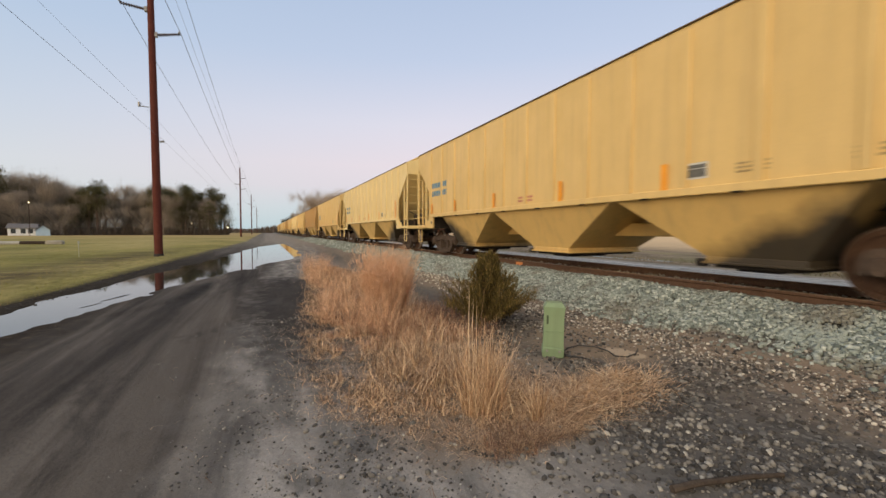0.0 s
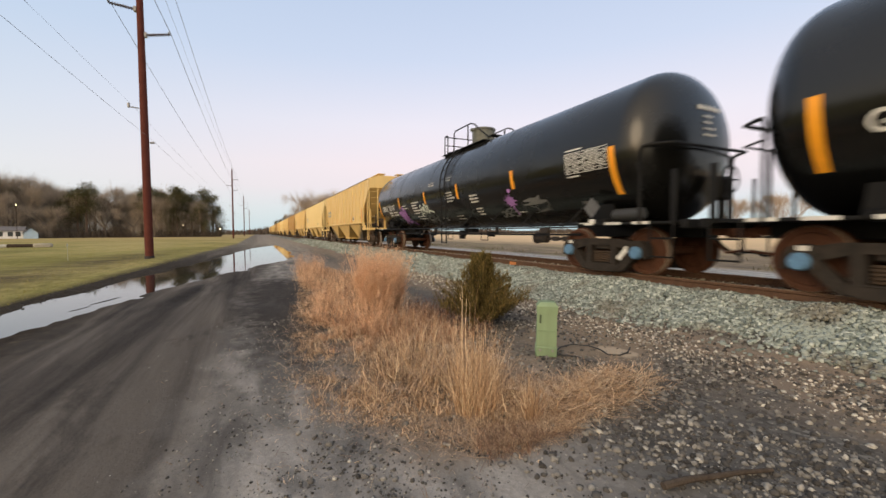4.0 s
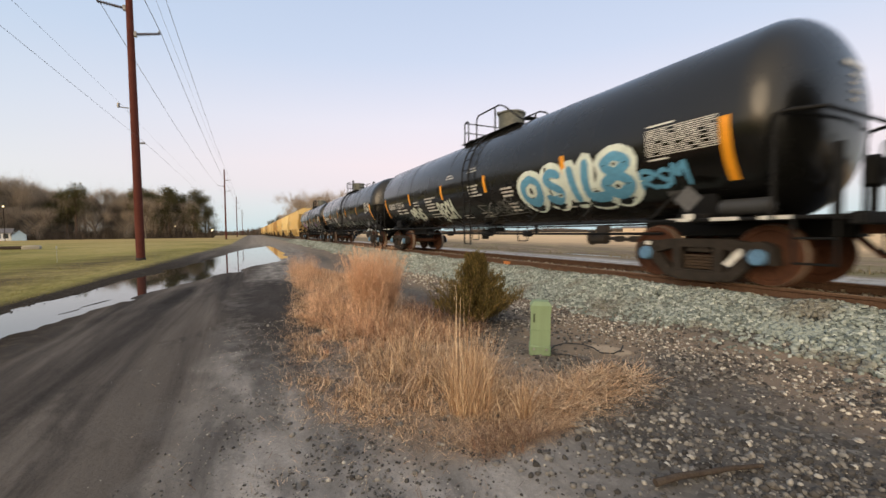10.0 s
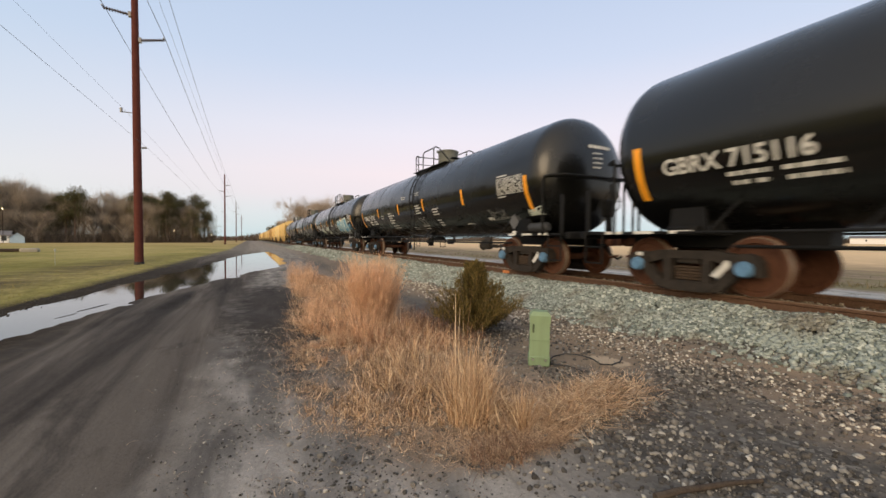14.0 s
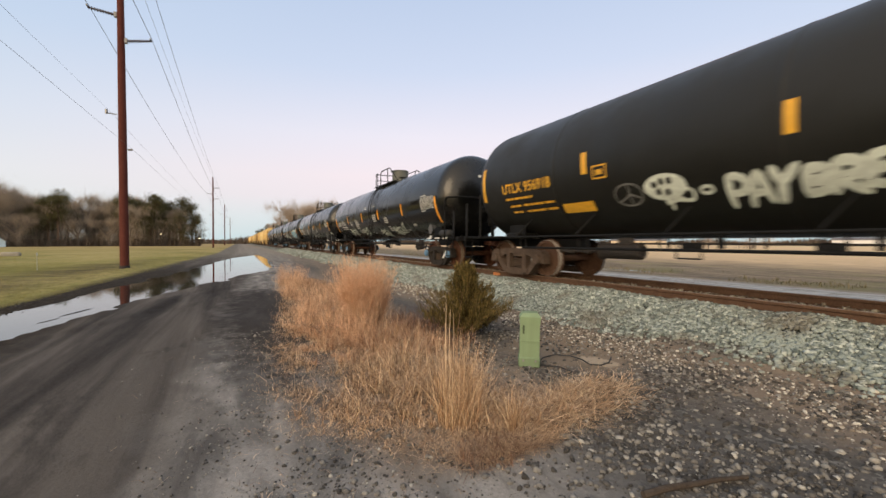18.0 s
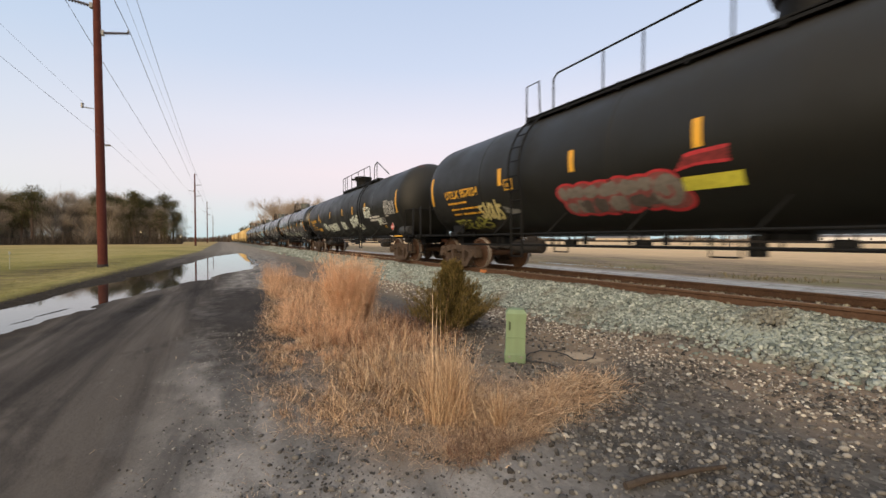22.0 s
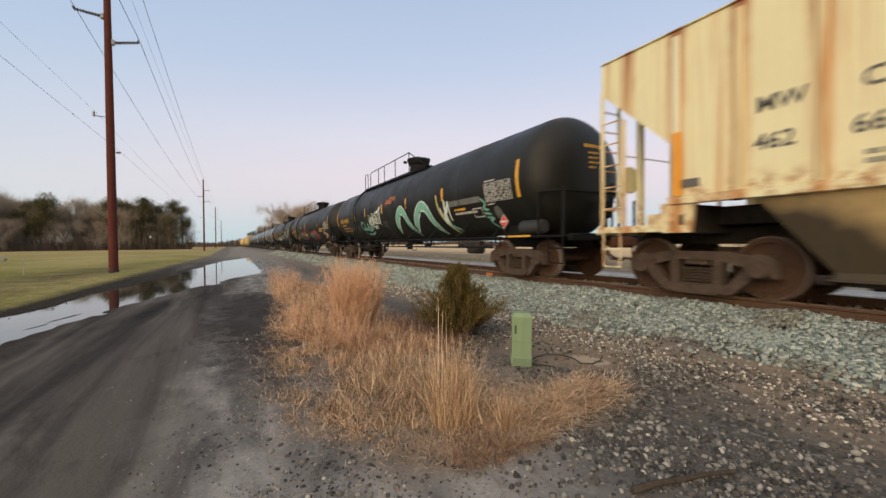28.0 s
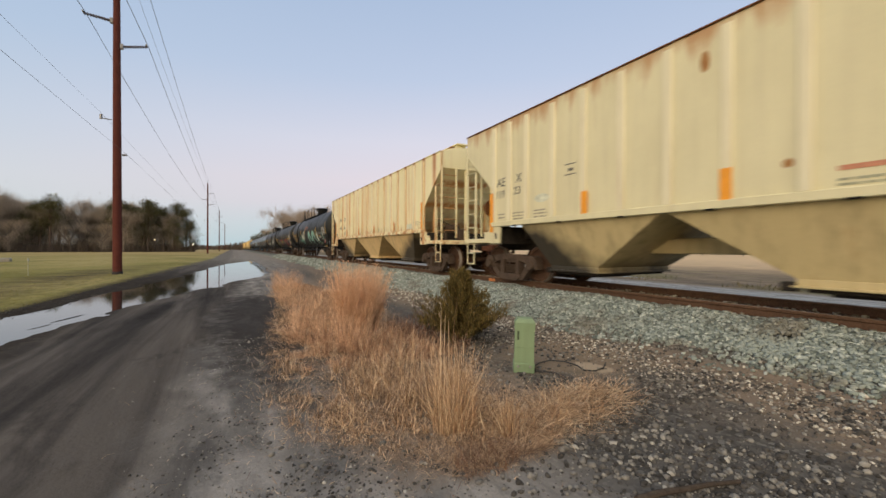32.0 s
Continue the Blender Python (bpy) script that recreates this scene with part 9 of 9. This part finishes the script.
def spread_trees():
    rng = random.Random(77)
    bare = [bare_tree(101, 15.5, 0.50, 0.13, BARK_GREY, TWIG, 9000, 0.24), bare_tree(102, 14.0, 0.60, 0.13, BARK_GREY, TWIG, 9000, 0.22), bare_tree(103, 12.0, 0.65, 0.12, BARK_GREY, TWIG, 8000, 0.20), bare_tree(104, 9.0, 0.9, 0.10, BARK_GREY, TWIG, 7000, 0.12)]
    pines = [pine_tree(111, 15.8, 0.46, 0.19), pine_tree(112, 14.4, 0.30, 0.22, 60), pine_tree(113, 16.2, 0.58, 0.16, 40), pine_tree(114, 11.0, 0.12, 0.26, 60)]
    used = set()

    def place(ob, x, y, turn, k=1.0):
        m = pose(x, y, ground_z(x, y), 0, 0, turn) @ Matrix.Diagonal((k, k, k, 1))
        if ob not in used:
            used.add(ob)
            ob.matrix_basis = m
        else:
            copy_thing(ob, m @ Matrix.Diagonal((1 / ob.scale.x, 1 / ob.scale.y, 1 / ob.scale.z, 1)))

    # wood across the field, seen between 24 and 4 degrees to the left
    for i in range(170):
        az = -33 + 27.8 * rng.random()
        d = rng.uniform(160, 205)
        if az > -18 and i % 5 < 3:
            continue
        place(rng.choice(bare[:3]), d * math.sin(radians(az)), d * math.cos(radians(az)), rng.uniform(0, 360), 1.22 if az < -23.5 else 1.08 if az < -20 else 1.0)
    for az, d, k in ((-18.9, 160, 3), (-24.5, 160, 2), (-16.2, 172, 0), (-11.2, 160, 0), (-10.3, 158, 1), (-8.6, 158, 0), (-7.3, 158, 1), (-16.9, 155, 0), (-17.6, 158, 1), (-11.6, 156, 0), (-8.8, 155, 2),
                     (-22.5, 163, 1), (-25.8, 165, 0), (-27.6, 164, 1), (-29.5, 160, 0), (-6.0, 160, 2), (-5.1, 160, 1), (-4.7, 158, 3), (-6.3, 154, 3), (-9.2, 155, 3), (-27, 160, 0)):
        place(pines[k], d * math.sin(radians(az)), d * math.cos(radians(az)), rng.uniform(0, 360), 1.12 if az < -23.5 else 1.0)
    for i in range(48):
        az = -33 + 28.6 * rng.random()
        d = rng.uniform(150, 190)
        place(bare[3 if i % 3 else 2], d * math.sin(radians(az)), d * math.cos(radians(az)), rng.uniform(0, 360))
    # behind the train, at the end of the straight and in the far field
    pale = [bare_tree(121, 15.5, 0.75, 0.10, BARK_PALE, TWIG_PALE, 8000, 0.24), bare_tree(122, 14.0, 0.80, 0.09, BARK_PALE, TWIG_PALE, 8000, 0.22), bare_tree(123, 9.0, 0.8, 0.05, BARK_GREY, TWIG_PALE, 7000, 0.18, 0.0026)]
    for k, az, d in ((0, 7.2, 150), (1, 9.2, 146), (0, 10.8, 152), (1, 5.6, 170), (1, 11.8, 160), (1, 8.2, 140), (0, 10.0, 143), (1, 6.4, 152), (0, 12.5, 150), (2, 4.9, 160), (2, 13.4, 140), (2, 61.0, 120), (2, 65.0, 112), (0, 66.5, 190), (2, 3.6, 190)):
        place(pale[k], d * math.sin(radians(az)), d * math.cos(radians(az)), rng.uniform(0, 360))
    for az, d, k in ((3.4, 230, 3), (4.2, 225, 3), (4.9, 215, 3), (2.7, 300, 3), (2.2, 330, 3), (5.6, 220, 3) ):
        place(pines[k], d * math.sin(radians(az)), d * math.cos(radians(az)), rng.uniform(0, 360))
    # thicket under the wood and a low far tree line round the horizon
    nr = np.random.default_rng(88)
    n = 40000
    az = np.radians(nr.uniform(-34, -4.2, n))
    d = nr.uniform(152, 186, n)
    b = np.stack([d * np.sin(az), d * np.cos(az), np.full(n, 0.05)], 1)
    tall = np.array([2.6 + 2.4 * noise.noise((a * 60, 0.5, 2)) for a in az])
    me = blades("thicket", b, tall * nr.uniform(0.3, 1.15, n), np.abs(nr.normal(0.25, 0.2, n)), nr.uniform(0, 6.28, n), nr.uniform(0.05, 0.16, n), THICKET, nr, 3, 1.0, 0.5)
    tagged(new("thicket", me), "dense leafless undergrowth below the trees", "thicket", kind="stuff")
    n = 26000
    az = np.radians(nr.uniform(-4.5, 95, n))
    d = np.where(az < 0.1, nr.uniform(330, 420, n), nr.uniform(520, 640, n))
    b = np.stack([d * np.sin(az), d * np.cos(az), np.zeros(n)], 1)
    me = blades("far_woods", b, nr.uniform(2, 8, n) * (0.75 + 0.25 * np.sin(az * 37)), np.abs(nr.normal(0.3, 0.25, n)), nr.uniform(0, 6.28, n), nr.uniform(0.4, 1.3, n), THICKET, nr, 2)
    tagged(new("far_woods", me), "low far line of leafless woods on the horizon", "woods", kind="stuff")


spread_trees()


# ---- motion ----
def motions():
    times = [0, 2, 4, 6, 8, 10, 12, 14, 16, 18, 20, 22, 24, 26, 28, 30, 32]
    for car, c in CARS:
        walk(car, [(t, pose(TRACK_X, c + travel(t), RAIL_Z)) for t in times])
    turn = [(0.1 * i, -math.degrees((travel(0.1 * i) + 98.23) / WHEEL_R)) for i in range(321)]
    for wheel, y in WHEELSETS:
        walk(wheel, [(t, pose(0, y, WHEEL_R, a)) for t, a in turn])


motions()
